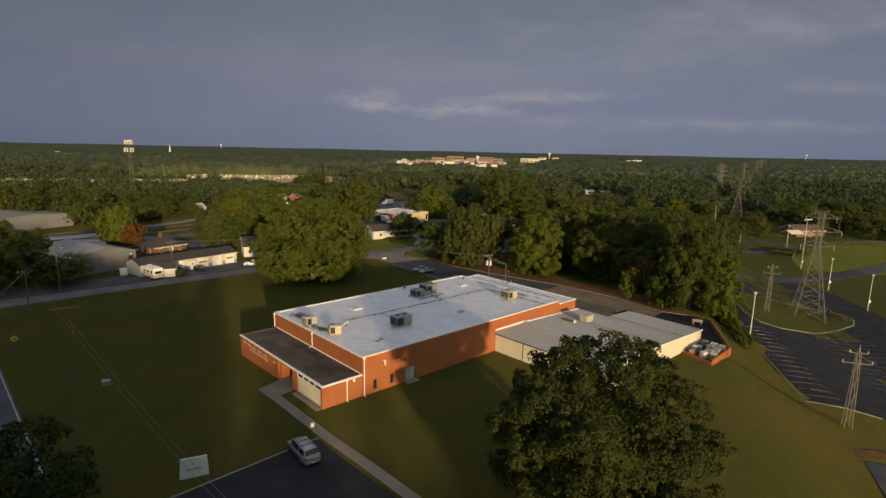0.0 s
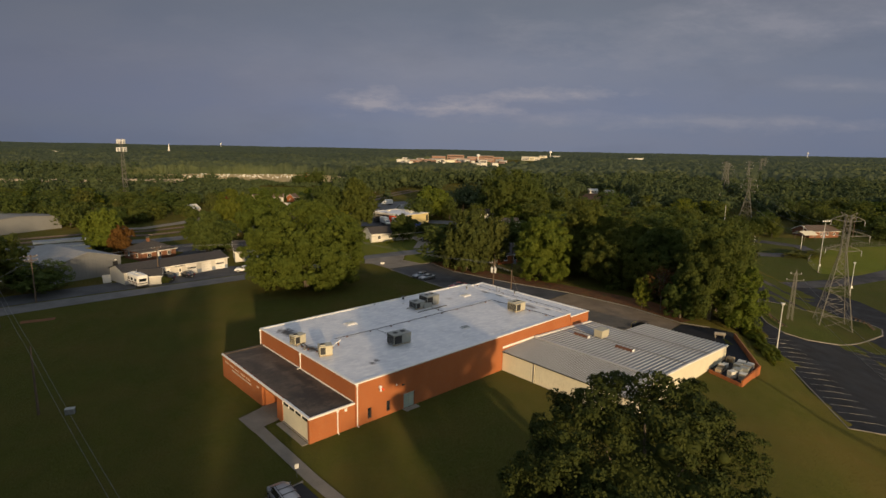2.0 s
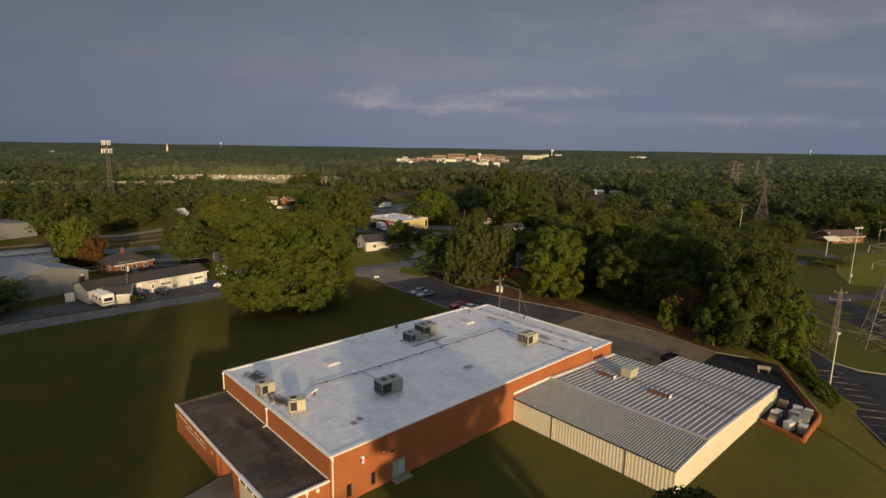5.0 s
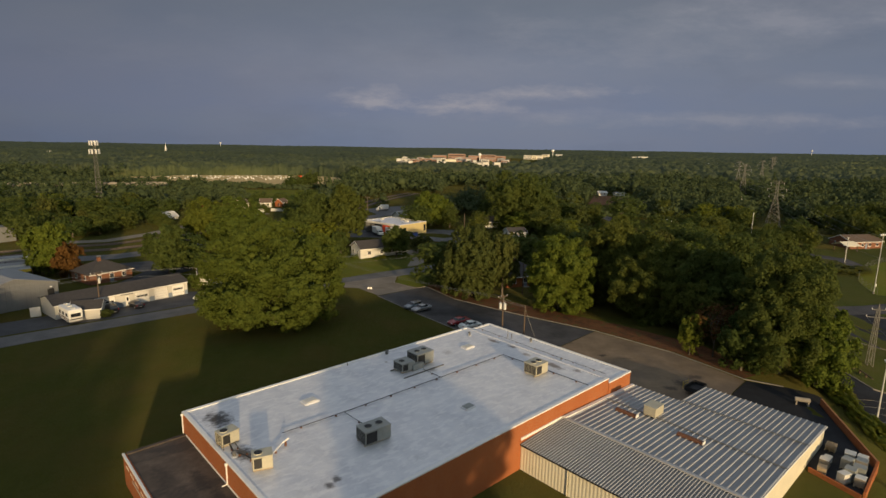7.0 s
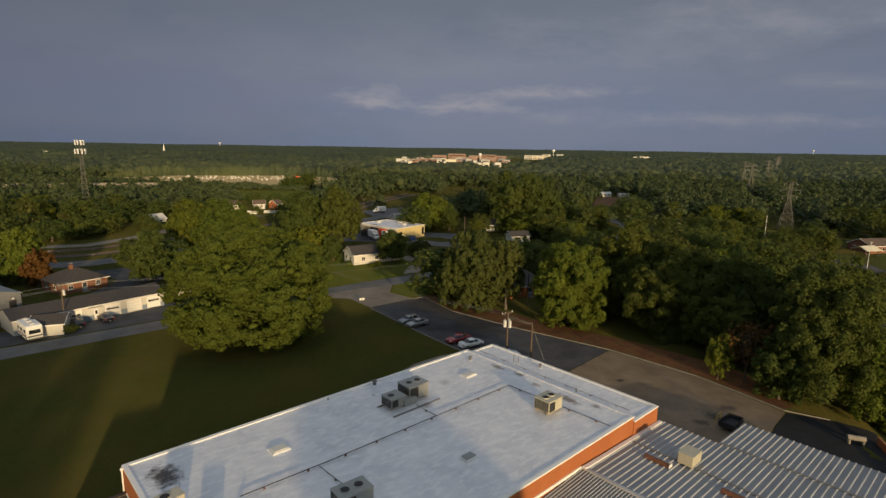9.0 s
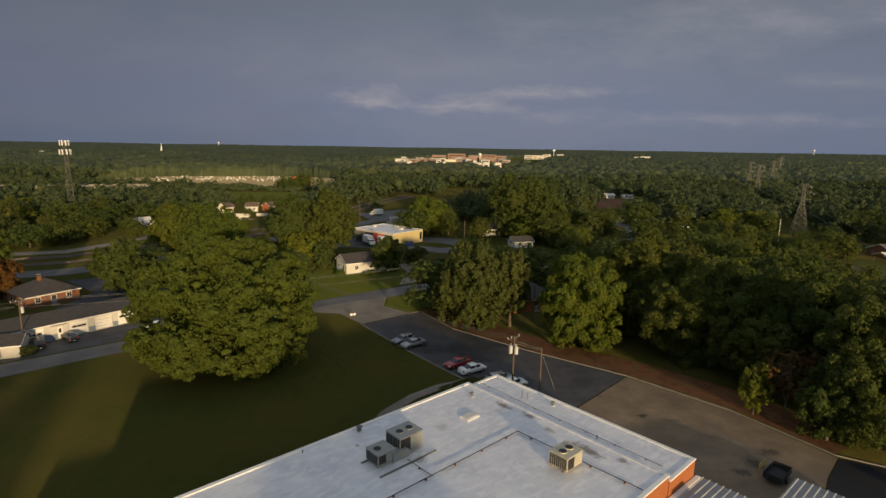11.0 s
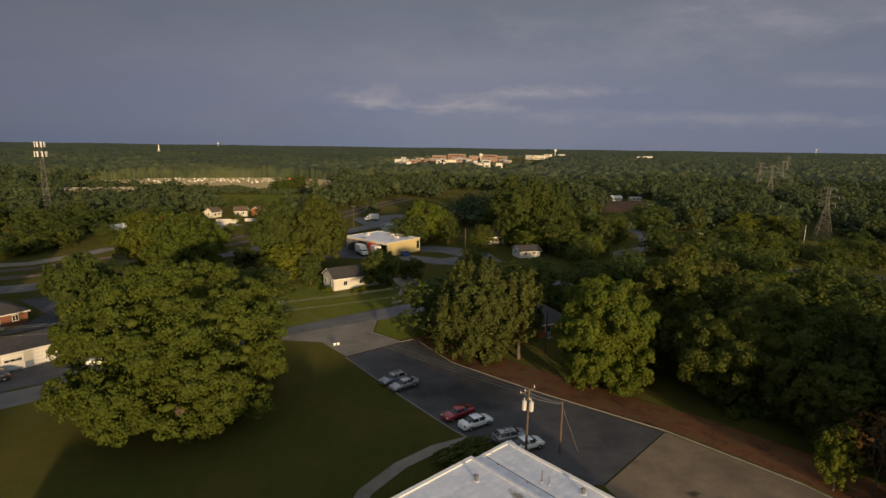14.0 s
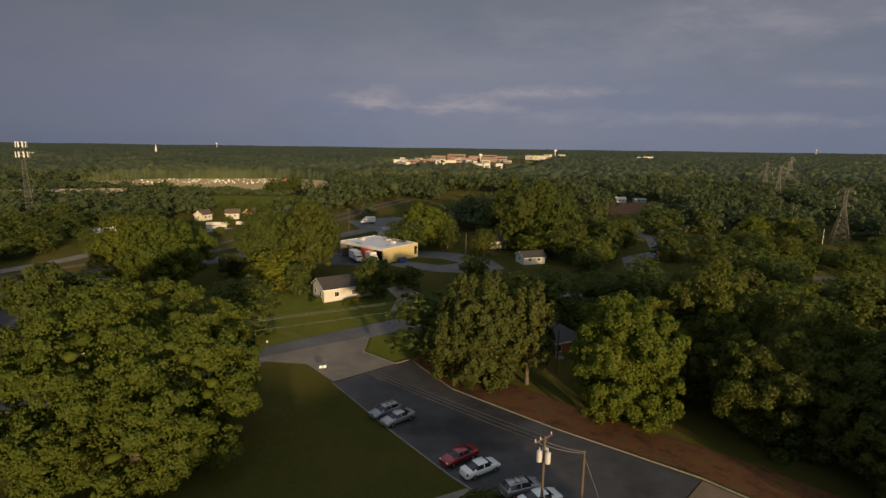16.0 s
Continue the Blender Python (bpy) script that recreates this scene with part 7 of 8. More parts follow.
# pavilion in the park
t = thing("pavilion", ground_pose(150.0, 232.0, 15), "open park pavilion with a pale gable roof", "pavilion")
for x in (0.2, 5.8):
    for y in (0.2, 4.8):
        part("post", boxed(x - 0.12, x + 0.12, y - 0.12, y + 0.12, -0.5, 2.6), "wood", t)
for s in (0, 1):
    bm = bmesh.new()
    q = [(-0.5, -0.6, 2.5), (6.5, -0.6, 2.5), (6.5, 2.5, 3.8), (-0.5, 2.5, 3.8)]
    q = [(x, 5 - y, z) for x, y, z in q][::-1] if s else q
    a = [bm.verts.new(p) for p in q]
    b = [bm.verts.new((p[0], p[1], p[2] - 0.12)) for p in q]
    bm.faces.new(a), bm.faces.new(b[::-1])
    for i in range(4):
        bm.faces.new((a[i], b[i], b[(i + 1) % 4], a[(i + 1) % 4]))
    part("roof", bm, "cream", t)

# the long white garage building
gar = thing("garage_building", ground_pose(-78.0, 137.0, 51.6, 0.05), "long low white garage with dark shingle roof", "garage")
GL, GW, GH = 27.0, 8.5, 3.0
doors = [(8.2, 11.2), (15.2, 18.2), (19.4, 22.4), (23.4, 26.2)]
gd = [(a, b, -0.1, 2.5) for a, b in doors] + [(13.2, 14.1, -0.1, 2.1), (4.0, 5.8, 1.2, 2.2)]
bm = bmesh.new()
cuts = sorted({0.0, GL, *(h[0] for h in gd), *(h[1] for h in gd)})
for a, b in zip(cuts, cuts[1:]):
    spans = [(-0.8, GH)]
    for h in gd:
        if h[0] <= a and b <= h[1]:
            spans = [(-0.8, h[2]), (h[3], GH)]
    for lo, hi in spans:
        box(bm, a, b, 0, 0.25, lo, hi)
bmesh.ops.remove_doubles(bm, verts=bm.verts, dist=0.001)
part("front_wall", bm, "white_wall", gar)
part("rear_wall", boxed(0, GL, GW - 0.25, GW, -0.8, GH), "white_wall", gar)
for x in (0, GL - 0.25):
    bm = bmesh.new()
    p = [(0.252, -0.8), (GW - 0.252, -0.8), (GW - 0.252, GH), (GW / 2, GH + 1.2), (0.252, GH)]
    a = [bm.verts.new((x, y, z)) for y, z in p]
    b = [bm.verts.new((x + 0.25, y, z)) for y, z in p]
    bm.faces.new(a[::-1]), bm.faces.new(b)
    for i in range(5):
        bm.faces.new((a[i], a[(i + 1) % 5], b[(i + 1) % 5], b[i]))
    bmesh.ops.recalc_face_normals(bm, faces=bm.faces[:])
    part("gable_wall", bm, "white_wall", gar)
for s in (0, 1):
    bm = bmesh.new()
    q = [(-0.3, -0.5, GH - 0.05), (GL + 0.3, -0.5, GH - 0.05), (GL + 0.3, GW / 2, GH + 1.32), (-0.3, GW / 2, GH + 1.32)]
    q = [(x, GW - y, z) for x, y, z in q][::-1] if s else q
    a = [bm.verts.new(p) for p in q]
    b = [bm.verts.new((p[0], p[1], p[2] - 0.12)) for p in q]
    bm.faces.new(a), bm.faces.new(b[::-1])
    for i in range(4):
        bm.faces.new((a[i], b[i], b[(i + 1) % 4], a[(i + 1) % 4]))
    part("roof", bm, "shingle", gar)
part("fascia", boxed(-0.3, GL + 0.3, -0.53, -0.502, GH - 0.22, GH - 0.03), "white", gar)
for i, (a, b) in enumerate(doors):
    d2 = part("garage_door", boxed(a + 0.03, b - 0.03, 0.08, 0.14, 0.0, 2.47), "white", gar, "white sectional garage door with a dark window row")
    for zz in (0.6, 1.2, 1.85):
        part("panel_seam", boxed(a + 0.05, b - 0.05, 0.070, 0.079, zz - 0.015, zz + 0.015), "grey_wall", d2)
    if i != 2:
        for j in range(3):
            c = a + 0.3 + (b - a - 0.6) * (j + 0.5) / 3
            part("pane", boxed(c - 0.36, c + 0.36, 0.066, 0.079, 1.35, 1.72), "glass", d2)
d2 = part("door", boxed(13.24, 14.06, 0.08, 0.14, 0, 2.08), "white", gar)
part("pane", boxed(13.45, 13.85, 0.068, 0.079, 1.0, 1.8), "glass", d2)
w = part("window", boxed(4.04, 5.76, 0.08, 0.14, 1.24, 2.16), "glass", gar)
for x in (4.6, 5.2):
    part("mullion", boxed(x - 0.03, x + 0.03, 0.05, 0.079, 1.24, 2.16), "white", w)
for a, b in ((0.0, 8.18), (11.22, 13.18), (14.12, 15.18), (18.22, 19.38), (22.42, 23.38), (26.22, 27.0)):
    part("skirting", boxed(a + 0.01, b - 0.01, -0.03, -0.004, -0.4, 0.95), "blue_wall", gar, "blue-grey painted base of the wall")
part("wall_sign", boxed(12.2, 14.8, -0.08, -0.004, 2.42, 2.75), "grey_wall", gar)
house(ground_pose(-74.4, 136.4, 22, 0.02), 5.0, 5.6, 2.3, 1.1, "white_wall", "shingle", "small white shed with a dark gable roof", 0, 0, False, category="shed", name="garden_shed")

# grey metal warehouse: gable towards the street
def warehouse(m, width, depth, eave, peak, wall, roof, label, name="warehouse"):
    t = thing(name, m, label, "warehouse")
    prof = [(0, -1), (0, eave), (width / 2, peak), (width, eave), (width, -1)]
    for y in (0, depth - 0.2):
        bm = bmesh.new()
        prism(bm, prof, y, y + 0.2)
        part("gable_wall", bm, wall, t)
    for x in (0, width - 0.2):
        part("wall", boxed(x, x + 0.2, 0.21, depth - 0.21, -1, eave - 0.02), wall, t)
    for s in (0, 1):
        bm = bmesh.new()
        q = [(-0.3, eave - 0.02), (width / 2, peak + 0.1), (width / 2, peak), (-0.3, eave - 0.12)]
        q = [(width - x, z) for x, z in q] if s else q
        prism(bm, q, -0.25, depth + 0.25)
        part("roof", bm, roof, t)
    n = int(width / 0.9)
    for i in range(1, n):
        x = width * i / n
        zt = eave + (peak - eave) * (1 - abs(x - width / 2) / (width / 2)) - 0.1
        part("rib", boxed(x - 0.03, x + 0.03, -0.045, -0.004, -0.5, zt), wall, t)
    return t


t = warehouse(ground_pose(-94.6, 136.3, 60, 0.0), 16.2, 20, 4.5, 6.6, "grey_wall", "grey_roof", "tall grey metal warehouse beside the street")
part("tall_door", boxed(14.0, 15.3, -0.06, -0.004, 0.0, 3.2), "dark", t, "tall dark doorway")
part("wall_lamp", boxed(14.5, 14.9, -0.4, -0.004, 3.5, 3.75, bevel=0.04), "white", t)
warehouse(ground_pose(-166.0, 197.0, 66, 0.0), 30, 26, 5.0, 6.2, "grey_wall", "metal_roof_dull", "large pale warehouse with a dull grey roof")
for i, (x, y, l) in enumerate([(-119, 163.5, 14), (-114.5, 158.0, 13), (-126, 172, 16)]):
    t = thing("canopy", ground_pose(x, y, 40), "long low canopy with white and yellow fascia", "canopy")
    for px in (0.6, l / 2, l - 0.6):
        for py in (0.5, 4.5):
            part("post", boxed(px - 0.1, px + 0.1, py - 0.1, py + 0.1, -0.6, 3.4), "steel", t)
    part("roof", boxed(0, l, 0, 5, 3.402, 3.7), "grey_roof", t)
    part("fascia", boxed(-0.05, l + 0.05, -0.06, -0.004, 3.2, 3.85), "yellow_paint" if i == 1 else "white", t)

# yellow commercial building with open truck bays
yb = thing("yellow_building", ground_pose(-16.8, 236.8, 50, 0.05), "yellow commercial building with a pale flat roof", "building")
YL, YW, YH = 15.0, 20.0, 4.4
part("side_wall", boxed(0.3, YL, 0, 0.3, -0.6, YH), "yellow_wall", yb, "sunlit yellow side wall")
part("side_window", boxed(YL - 1.6, YL - 0.4, -0.03, -0.004, 1.0, 3.6), "glass", yb)
part("rear_wall", boxed(YL - 0.3, YL, 0.31, YW, -0.6, YH), "yellow_wall", yb)
part("end_wall", boxed(0, YL - 0.31, YW - 0.3, YW, -0.6, YH), "grey_wall", yb)
for i in range(5):
    y = i * (YW - 0.7) / 4
    part("pier", boxed(0, 0.29, y + 0.001, y + 0.4, -0.6, YH - 0.7), "yellow_wall" if i == 0 else "grey_wall", yb)
part("lintel", boxed(0, 0.29, 0.001, YW - 0.31, YH - 0.698, YH), "white_wall", yb)
part("back_of_bays", boxed(8.0, 8.2, 0.31, YW - 0.31, -0.6, YH - 0.31), "grey_wall", yb)
part("bay_door", boxed(0.05, 0.13, 5.3, 9.6, 0, 3.6), "orange_paint", yb, "faded orange bay door")
part("roof", boxed(0.3, YL - 0.31, 0.31, YW - 0.31, YH - 0.3, YH - 0.05), "membrane", yb)
for q in ((-0.05, YL + 0.05, -0.06, 0.3), (-0.05, YL + 0.05, YW - 0.3, YW + 0.05), (-0.05, 0.3, 0.31, YW - 0.31), (YL - 0.3, YL + 0.05, 0.31, YW - 0.31)):
    part("coping", boxed(*q, YH + 0.002, YH + 0.12), "white", yb)
for u, v in ((6, 16), (9, 5), (11, 9)):
    part("roof_unit", boxed(u, u + 1.2, v, v + 1.4, YH - 0.049, YH + 0.6, bevel=0.04), "ac_white", yb)
t = thing("skip_bin", ground_pose(-11.5, 239.6, 30), "blue steel waste container beside yellow wall", "container")
bm = bmesh.new()
prism(bm, [(-1.0, 0.15), (1.0, 0.15), (1.25, 1.4), (-1.25, 1.4)], -0.8, 0.8)
part("bin", bm, "blue_paint", t)
part("lid", boxed(-1.28, 1.28, -0.82, 0.82, 1.402, 1.46), "dark", t)
for x in (-0.7, 0.7):
    part("foot", boxed(x - 0.1, x + 0.1, -0.7, 0.7, 0, 0.148), "dark", t)


# ---- poles, wires and pylons ----
def sag(bm, a, b, drop, w=0.03, n=12):
    """A hanging cable as one thin tube."""
    a, b = Vector(a), Vector(b)
    d = (b - a).normalized()
    e = d.cross(Vector((0, 0, 1))).normalized()
    f = d.cross(e)
    rings = []
    for i in range(n + 1):
        c = a.lerp(b, i / n) - Vector((0, 0, drop * 4 * (i / n) * (1 - i / n)))
        rings.append([bm.verts.new(c + (e * math.cos(q) + f * math.sin(q)) * w / 2) for q in (0.5, 2.6, 4.7)])
    for p, q in zip(rings, rings[1:]):
        for i in range(3):
            bm.faces.new((p[i], p[(i + 1) % 3], q[(i + 1) % 3], q[i]))


def wires(spans, label, w=0.05, name="power_line"):
    t = thing(name, pose(0, 0, 0), label, "cable", "overhead cables")
    for a, b, d in spans:
        bm = bmesh.new()
        sag(bm, a, b, d, w)
        part("cable", bm, "wire", t)


def utility_pole(x, y, h, turn, label, arms=1, transformers=0, guy=None, lean=0.0):
    z = land(x, y)
    t = thing("utility_pole", pose(x, y, z, lean, 0, turn), label, "utility pole", "utility poles")
    part("pole", beamed((0, 0, -0.5), (0, 0, h), 0.32, 0.2, 10), "wood", t)
    for i in range(arms):
        zz = h - 0.35 - i * 0.9
        part("crossarm", boxed(-1.2, 1.2, 0.11, 0.23, zz - 0.07, zz + 0.07), "wood", t)
        for xx in (-1.1, -0.4, 1.1):
            part("insulator", beamed((xx, 0.17, zz + 0.07), (xx, 0.17, zz + 0.32), 0.12, 0.07, 8), "ceramic", t)
        for s in (-1, 1):
            part("brace", beamed((s * 0.7, 0.17, zz - 0.07), (0, 0.13, zz - 0.7), 0.05, None, 4), "steel", t)
    for i in range(transformers):
        a = math.tau * i / 3 + 0.5
        c = (math.cos(a) * 0.45, math.sin(a) * 0.45)
        k2 = part("transformer", beamed((c[0], c[1], h - 2.5), (c[0], c[1], h - 1.5), 0.52, None, 12), "pole_steel", t, "grey pole transformer can")
        part("transformer_lid", beamed((c[0], c[1], h - 1.498), (c[0], c[1], h - 1.40), 0.54, 0.3, 12), "pole_steel", k2)
        part("bushing", beamed((c[0], c[1], h - 1.398), (c[0], c[1], h - 1.1), 0.10, 0.06, 6), "ceramic", k2)
    if guy:
        part("guy_wire", beamed((0, 0, h - 0.6), guy, 0.03, None, 4), "wire", t)
    return z + h


utility_pole(-50.5, 70.9, 8.9, 45, "slim dark wooden pole on the front lawn", 0)
utility_pole(-82.0, 104.0, 8.9, 45, "slim dark wooden pole beside the street", 1)
utility_pole(-5.0, 24.0, 8.9, 45, "slim dark wooden pole at the front lot", 1)
utility_pole(-87.2, 120.2, 10.4, 45, "wooden utility pole with crossarm beside the street", 2)
utility_pole(-73.0, 143.4, 8.6, 50, "wooden utility pole before the garage", 1, 1)
utility_pole(10.5, 124.0, 8.6, 40, "wooden utility pole carrying three grey transformers", 1, 3)
utility_pole(14.6, 125.4, 6.4, 40, "wooden pole with a steep guy wire", 0, 0, (1.9, -1.2, 0))
utility_pole(-39.5, 174.2, 8.2, 40, "wooden utility pole in the grass", 1)
utility_pole(-40.6, 246.0, 9.5, 40, "wooden utility pole beside the yellow building", 1)
utility_pole(-38.0, 300.0, 9.5, 40, "wooden utility pole beside the highway", 1)
utility_pole(8.0, 245.0, 8.5, 40, "thin wooden utility pole", 0)
utility_pole(19.0, 158.5, 7.5, 20, "thin wooden pole beside the brick house", 0)
utility_pole(176.0, 240.0, 9.0, 20, "wooden utility pole near the park house", 1)
utility_pole(73.8, 258.0, 8.5, 20, "wooden utility pole at the side street", 1)
wires([((-82.0 + o, 104.0, 7.1), (-50.5 + o, 70.9, 7.7), 0.5) for o in (-0.4, 0.4)] + [((-50.5 + o, 70.9, 7.7), (-5.0 + o, 24.0, 8.4), 0.9) for o in (-0.4, 0.4)], "pair of thin cables across the front lawn", 0.04)
wires([((-87.2, 120.2 + o, 8.2 - abs(o)), (-73.0, 143.4 + o, 6.2 - abs(o)), 0.5) for o in (-0.8, 0, 0.8)] + [((-87.2, 120.2, 8.4), (-122, 84, 8.4), 0.8)], "street power cables between wooden poles")
wires([((10.5, 124.0 + o, 8.1), (-39.5, 174.2 + o, 6.6), 1.2) for o in (-0.8, 0.0, 0.8)], "three cables crossing the back lot", 0.03)
wires([((10.5, 124.0, 7.6 + o), (14.6, 125.4, 6.0 + o * 0.4), 0.15) for o in (0, 0.4)], "short cables between two poles")
wires([((-73.0, 143.4 + o, 6.4), (5.0, 175.0 + o, 8.0), 0.9) for o in (-0.5, 0.5)] + [((-73.0, 143.4, 5.2), (5.0, 175.0, 6.4), 1.1)], "street cables past the white house", 0.035)
utility_pole(5.0, 175.0, 8.4, 40, "wooden utility pole among the pines", 1)
wires([((-87.2, 120.2, 7.9), (-82, 104, 7.2), 0.2), ((-82, 104, 7.0), (-90, 100, -1.5), 0.05), ((-82, 104, 7.0), (-87, 96, -1.5), 0.05)], "guy wires beside the street")


def pylon(x, y, h, base, turn, label, arms=((0.80, 0.168), (0.925, 0.118), (0.67, 0.128)), bays=7, member=0.16):
    """A lattice tower: four legs drawn in to a waist, braced faces and cross-arms."""
    z = land(x, y)
    t = thing("pylon", pose(x, y, z, 0, 0, turn), label, "pylon", "lattice pylons")
    waist, wz = base * 0.17, h * 0.66

    def half(zz):
        return base / 2 + (waist / 2 - base / 2) * min(zz / wz, 1.0)

    levels = [wz * (1 - (1 - i / bays) ** 1.25) for i in range(bays + 1)] + [wz + (h * 0.97 - wz) * i / 4 for i in range(1, 5)]
    for sx in (-1, 1):
        for sy in (-1, 1):
            bm = bmesh.new()
            beam(bm, (sx * base / 2, sy * base / 2, -0.6), (sx * waist / 2, sy * waist / 2, wz), member * 1.25, member)
            beam(bm, (sx * waist / 2, sy * waist / 2, wz), (sx * waist / 2, sy * waist / 2, h * 0.97), member, member * 0.8)
            part("leg", bm, "steel", t)
    for face in range(4):
        bm = bmesh.new()
        for a, b in zip(levels, levels[1:]):
            ha, hb = half(a), half(b)
            c = [(-ha, -ha, a), (ha, -ha, a), (hb, -hb, b), (-hb, -hb, b)]
            r = Matrix.Rotation(math.pi / 2 * face, 4, "Z")
            c = [r @ Vector(p) for p in c]
            beam(bm, c[0], c[2], member * 0.6), beam(bm, c[1], c[3], member * 0.6), beam(bm, c[2], c[3], member * 0.6)
        part("bracing", bm, "steel", t)
    for f, reach in arms:
        zz, ln = h * f, h * reach
        bm = bmesh.new()
        for s in (-1, 1):
            tip = (s * ln, 0, zz + 0.35)
            for yy in (-waist / 2, waist / 2):
                beam(bm, (s * waist / 2, yy, zz), tip, member * 0.7)
                beam(bm, (s * waist / 2, yy, zz + h * 0.055), tip, member * 0.6)
            for q in (0.35, 0.68):
                p = Vector((s * waist / 2, 0, zz)).lerp(Vector(tip), q)
                beam(bm, p + Vector((0, -waist / 2 * (1 - q), 0)), p + Vector((0, waist / 2 * (1 - q), h * 0.05 * (1 - q))), member * 0.5)
        beam(bm, (-waist / 2, 0, zz), (waist / 2, 0, zz), member)
        arm = part("crossarm", bm, "steel", t)
        for s in (-1, 1):
            part("insulator", beamed((s * ln, 0, zz + 0.30), (s * ln, 0, zz - 0.9), 0.11, 0.08, 6), "ceramic", arm)
    bm = bmesh.new()
    for s in (-1, 1):
        beam(bm, (0, 0, h * 0.97), (s * 1.5, 0, h), member * 0.7)
        beam(bm, (s * waist / 2, 0, h * 0.93), (s * 1.5, 0, h), member * 0.6)
    part("peak", bm, "steel", t)
    return z


PY = [(88.9, 128.0, 26.3, 6.6), (156.6, 289.6, 22.5, 6.4), (228, 450, 26, 6.4), (334, 611, 26, 6.4), (277, 550, 26, 6.4), (456, 800, 27, 6.4), (555, 960, 27, 6.4)]
for i, (x, y, h, b) in enumerate(PY):
    pylon(x, y, h, b, -23, "tall grey lattice power pylon" if i == 0 else "grey lattice power pylon rising from the trees", bays=7 if i < 2 else 5, member=0.095 if i < 2 else 0.2)


def lattice_mast(x, y, h, turn, label):
    z = land(x, y)
    t = thing("lattice_mast", pose(x, y, z, 0, 0, turn), label, "mast", "small lattice masts")
    b0, b1 = 0.46, 0.2
    for sx in (-1, 1):
        for sy in (-1, 1):
            part("leg", beamed((sx * b0, sy * b0, -0.4), (sx * b1, sy * b1, h * 0.92), 0.075, 0.06, 4), "steel", t)
    n = 9
    for face in range(4):
        r = Matrix.Rotation(math.pi / 2 * face, 4, "Z")
        for i in range(n):
            za, zb = h * 0.92 * i / n, h * 0.92 * (i + 1) / n
            ha, hb = b0 + (b1 - b0) * i / n, b0 + (b1 - b0) * (i + 1) / n
            s = 1 if i % 2 else -1
            part("brace", beamed(r @ Vector((-ha * s, -ha, za)), r @ Vector((hb * s, -hb, zb)), 0.035, None, 4), "steel", t)
            part("rung", beamed(r @ Vector((-hb, -hb, zb)), r @ Vector((hb, -hb, zb)), 0.035, None, 4), "steel", t)
    for f, ln in ((0.78, 1.75), (0.90, 1.05)):
        a = part("crossarm", boxed(-ln, ln, -0.05, 0.05, h * f - 0.05, h * f + 0.05), "steel", t)
        for s in (-1, 1):
            part("insulator", beamed((s * ln * 0.95, 0, h * f + 0.052), (s * ln * 0.95, 0, h * f + 0.4), 0.12, 0.08, 6), "ceramic", a)
    part("tip", beamed((0, 0, h * 0.92), (0, 0, h), 0.3, 0.06, 6), "steel", t)


lattice_mast(77.2, 125.2, 11.8, -15, "small grey lattice mast with two crossarms")
lattice_mast(53.5, 67.0, 11.4, -15, "small grey lattice mast on the verge")
# pylon conductors
spans = []
for (a, b) in ((0, 1), (1, 2)):
    for f, ln in ((0.80, 4.5), (0.90, 3.5)):
        for s in (-1, 1):
            e = []
            for (x, y, h, _) in (PY[a], PY[b]):
                c = Matrix.Rotation(radians(-23), 3, "Z") @ Vector((s * ln, 0, h * f - 1.3))
                e.append((x + c.x, y + c.y, land(x, y) + c.z))
            spans.append((e[0], e[1], 4.0))
wires(spans, "thin conductors strung between the pylons", 0.04, "conductor_set")
wires([((53.5 + o, 67.0, land(53.5, 67) + 8.9), (77.2 + o, 125.2, land(77.2, 125.2) + 9.2), 0.9) for o in (-1.9, 1.9)] + [((53.5 + o, 67.0, land(53.5, 67) + 8.9), (36 + o, 8.0, 8.5), 0.9) for o in (-1.9, 1.9)], "thin cables between the small masts", 0.05)


def light_pole(x, y, h, turn, label, heads=1, box_on=False):
    t = thing("light_pole", ground_pose(x, y, turn), label, "street lamp", "park light poles")
    part("foot", beamed((0, 0, -0.4), (0, 0, 0.5), 0.5, None, 10), "kerb", t)
    part("pole", beamed((0, 0, 0.5), (0, 0, h), 0.22, 0.15, 8), "pole_steel", t)
    if heads == 1:
        part("lamp_head", beamed((0, 0, h), (0, 0, h + 0.4), 0.30, 0.75, 10), "white", t)
    elif heads > 1:
        arm = part("lamp_rack", boxed(-1.5, 1.5, -0.06, 0.06, h - 0.06, h + 0.06), "steel", t)
        for i in range(heads):
            part("floodlight", boxed(-1.4 + 2.8 * i / (heads - 1) - 0.22, -1.4 + 2.8 * i / (heads - 1) + 0.22, -0.35, -0.07, h - 0.2, h + 0.35, bevel=0.05), "white", arm)
    if box_on:
        part("control_box", boxed(-0.25, 0.25, -0.32, -0.12, 2.2, 2.9, bevel=0.02), "white", t)


light_pole(59.6, 101.2, 8.7, 0, "white lot light pole with a round lamp head")
light_pole(104.0, 188.5, 10.4, 0, "tall plain pale pole in the park", 0)
light_pole(113.9, 156.3, 9.2, 0, "white lamp post with a control box", 1, True)
light_pole(109.3, 135.2, 9.2, 0, "white lamp post with a control box", 1, True)
light_pole(122.6, 182.4, 17.0, 20, "tall sports field floodlight pole", 4, True)
light_pole(138.6, 216.4, 8.6, 0, "white park lamp post")
light_pole(133.8, 266.5, 9.5, 0, "pale pole among the trees", 0)
light_pole(161.0, 327.0, 12.0, 0, "pale pole among the trees", 0)

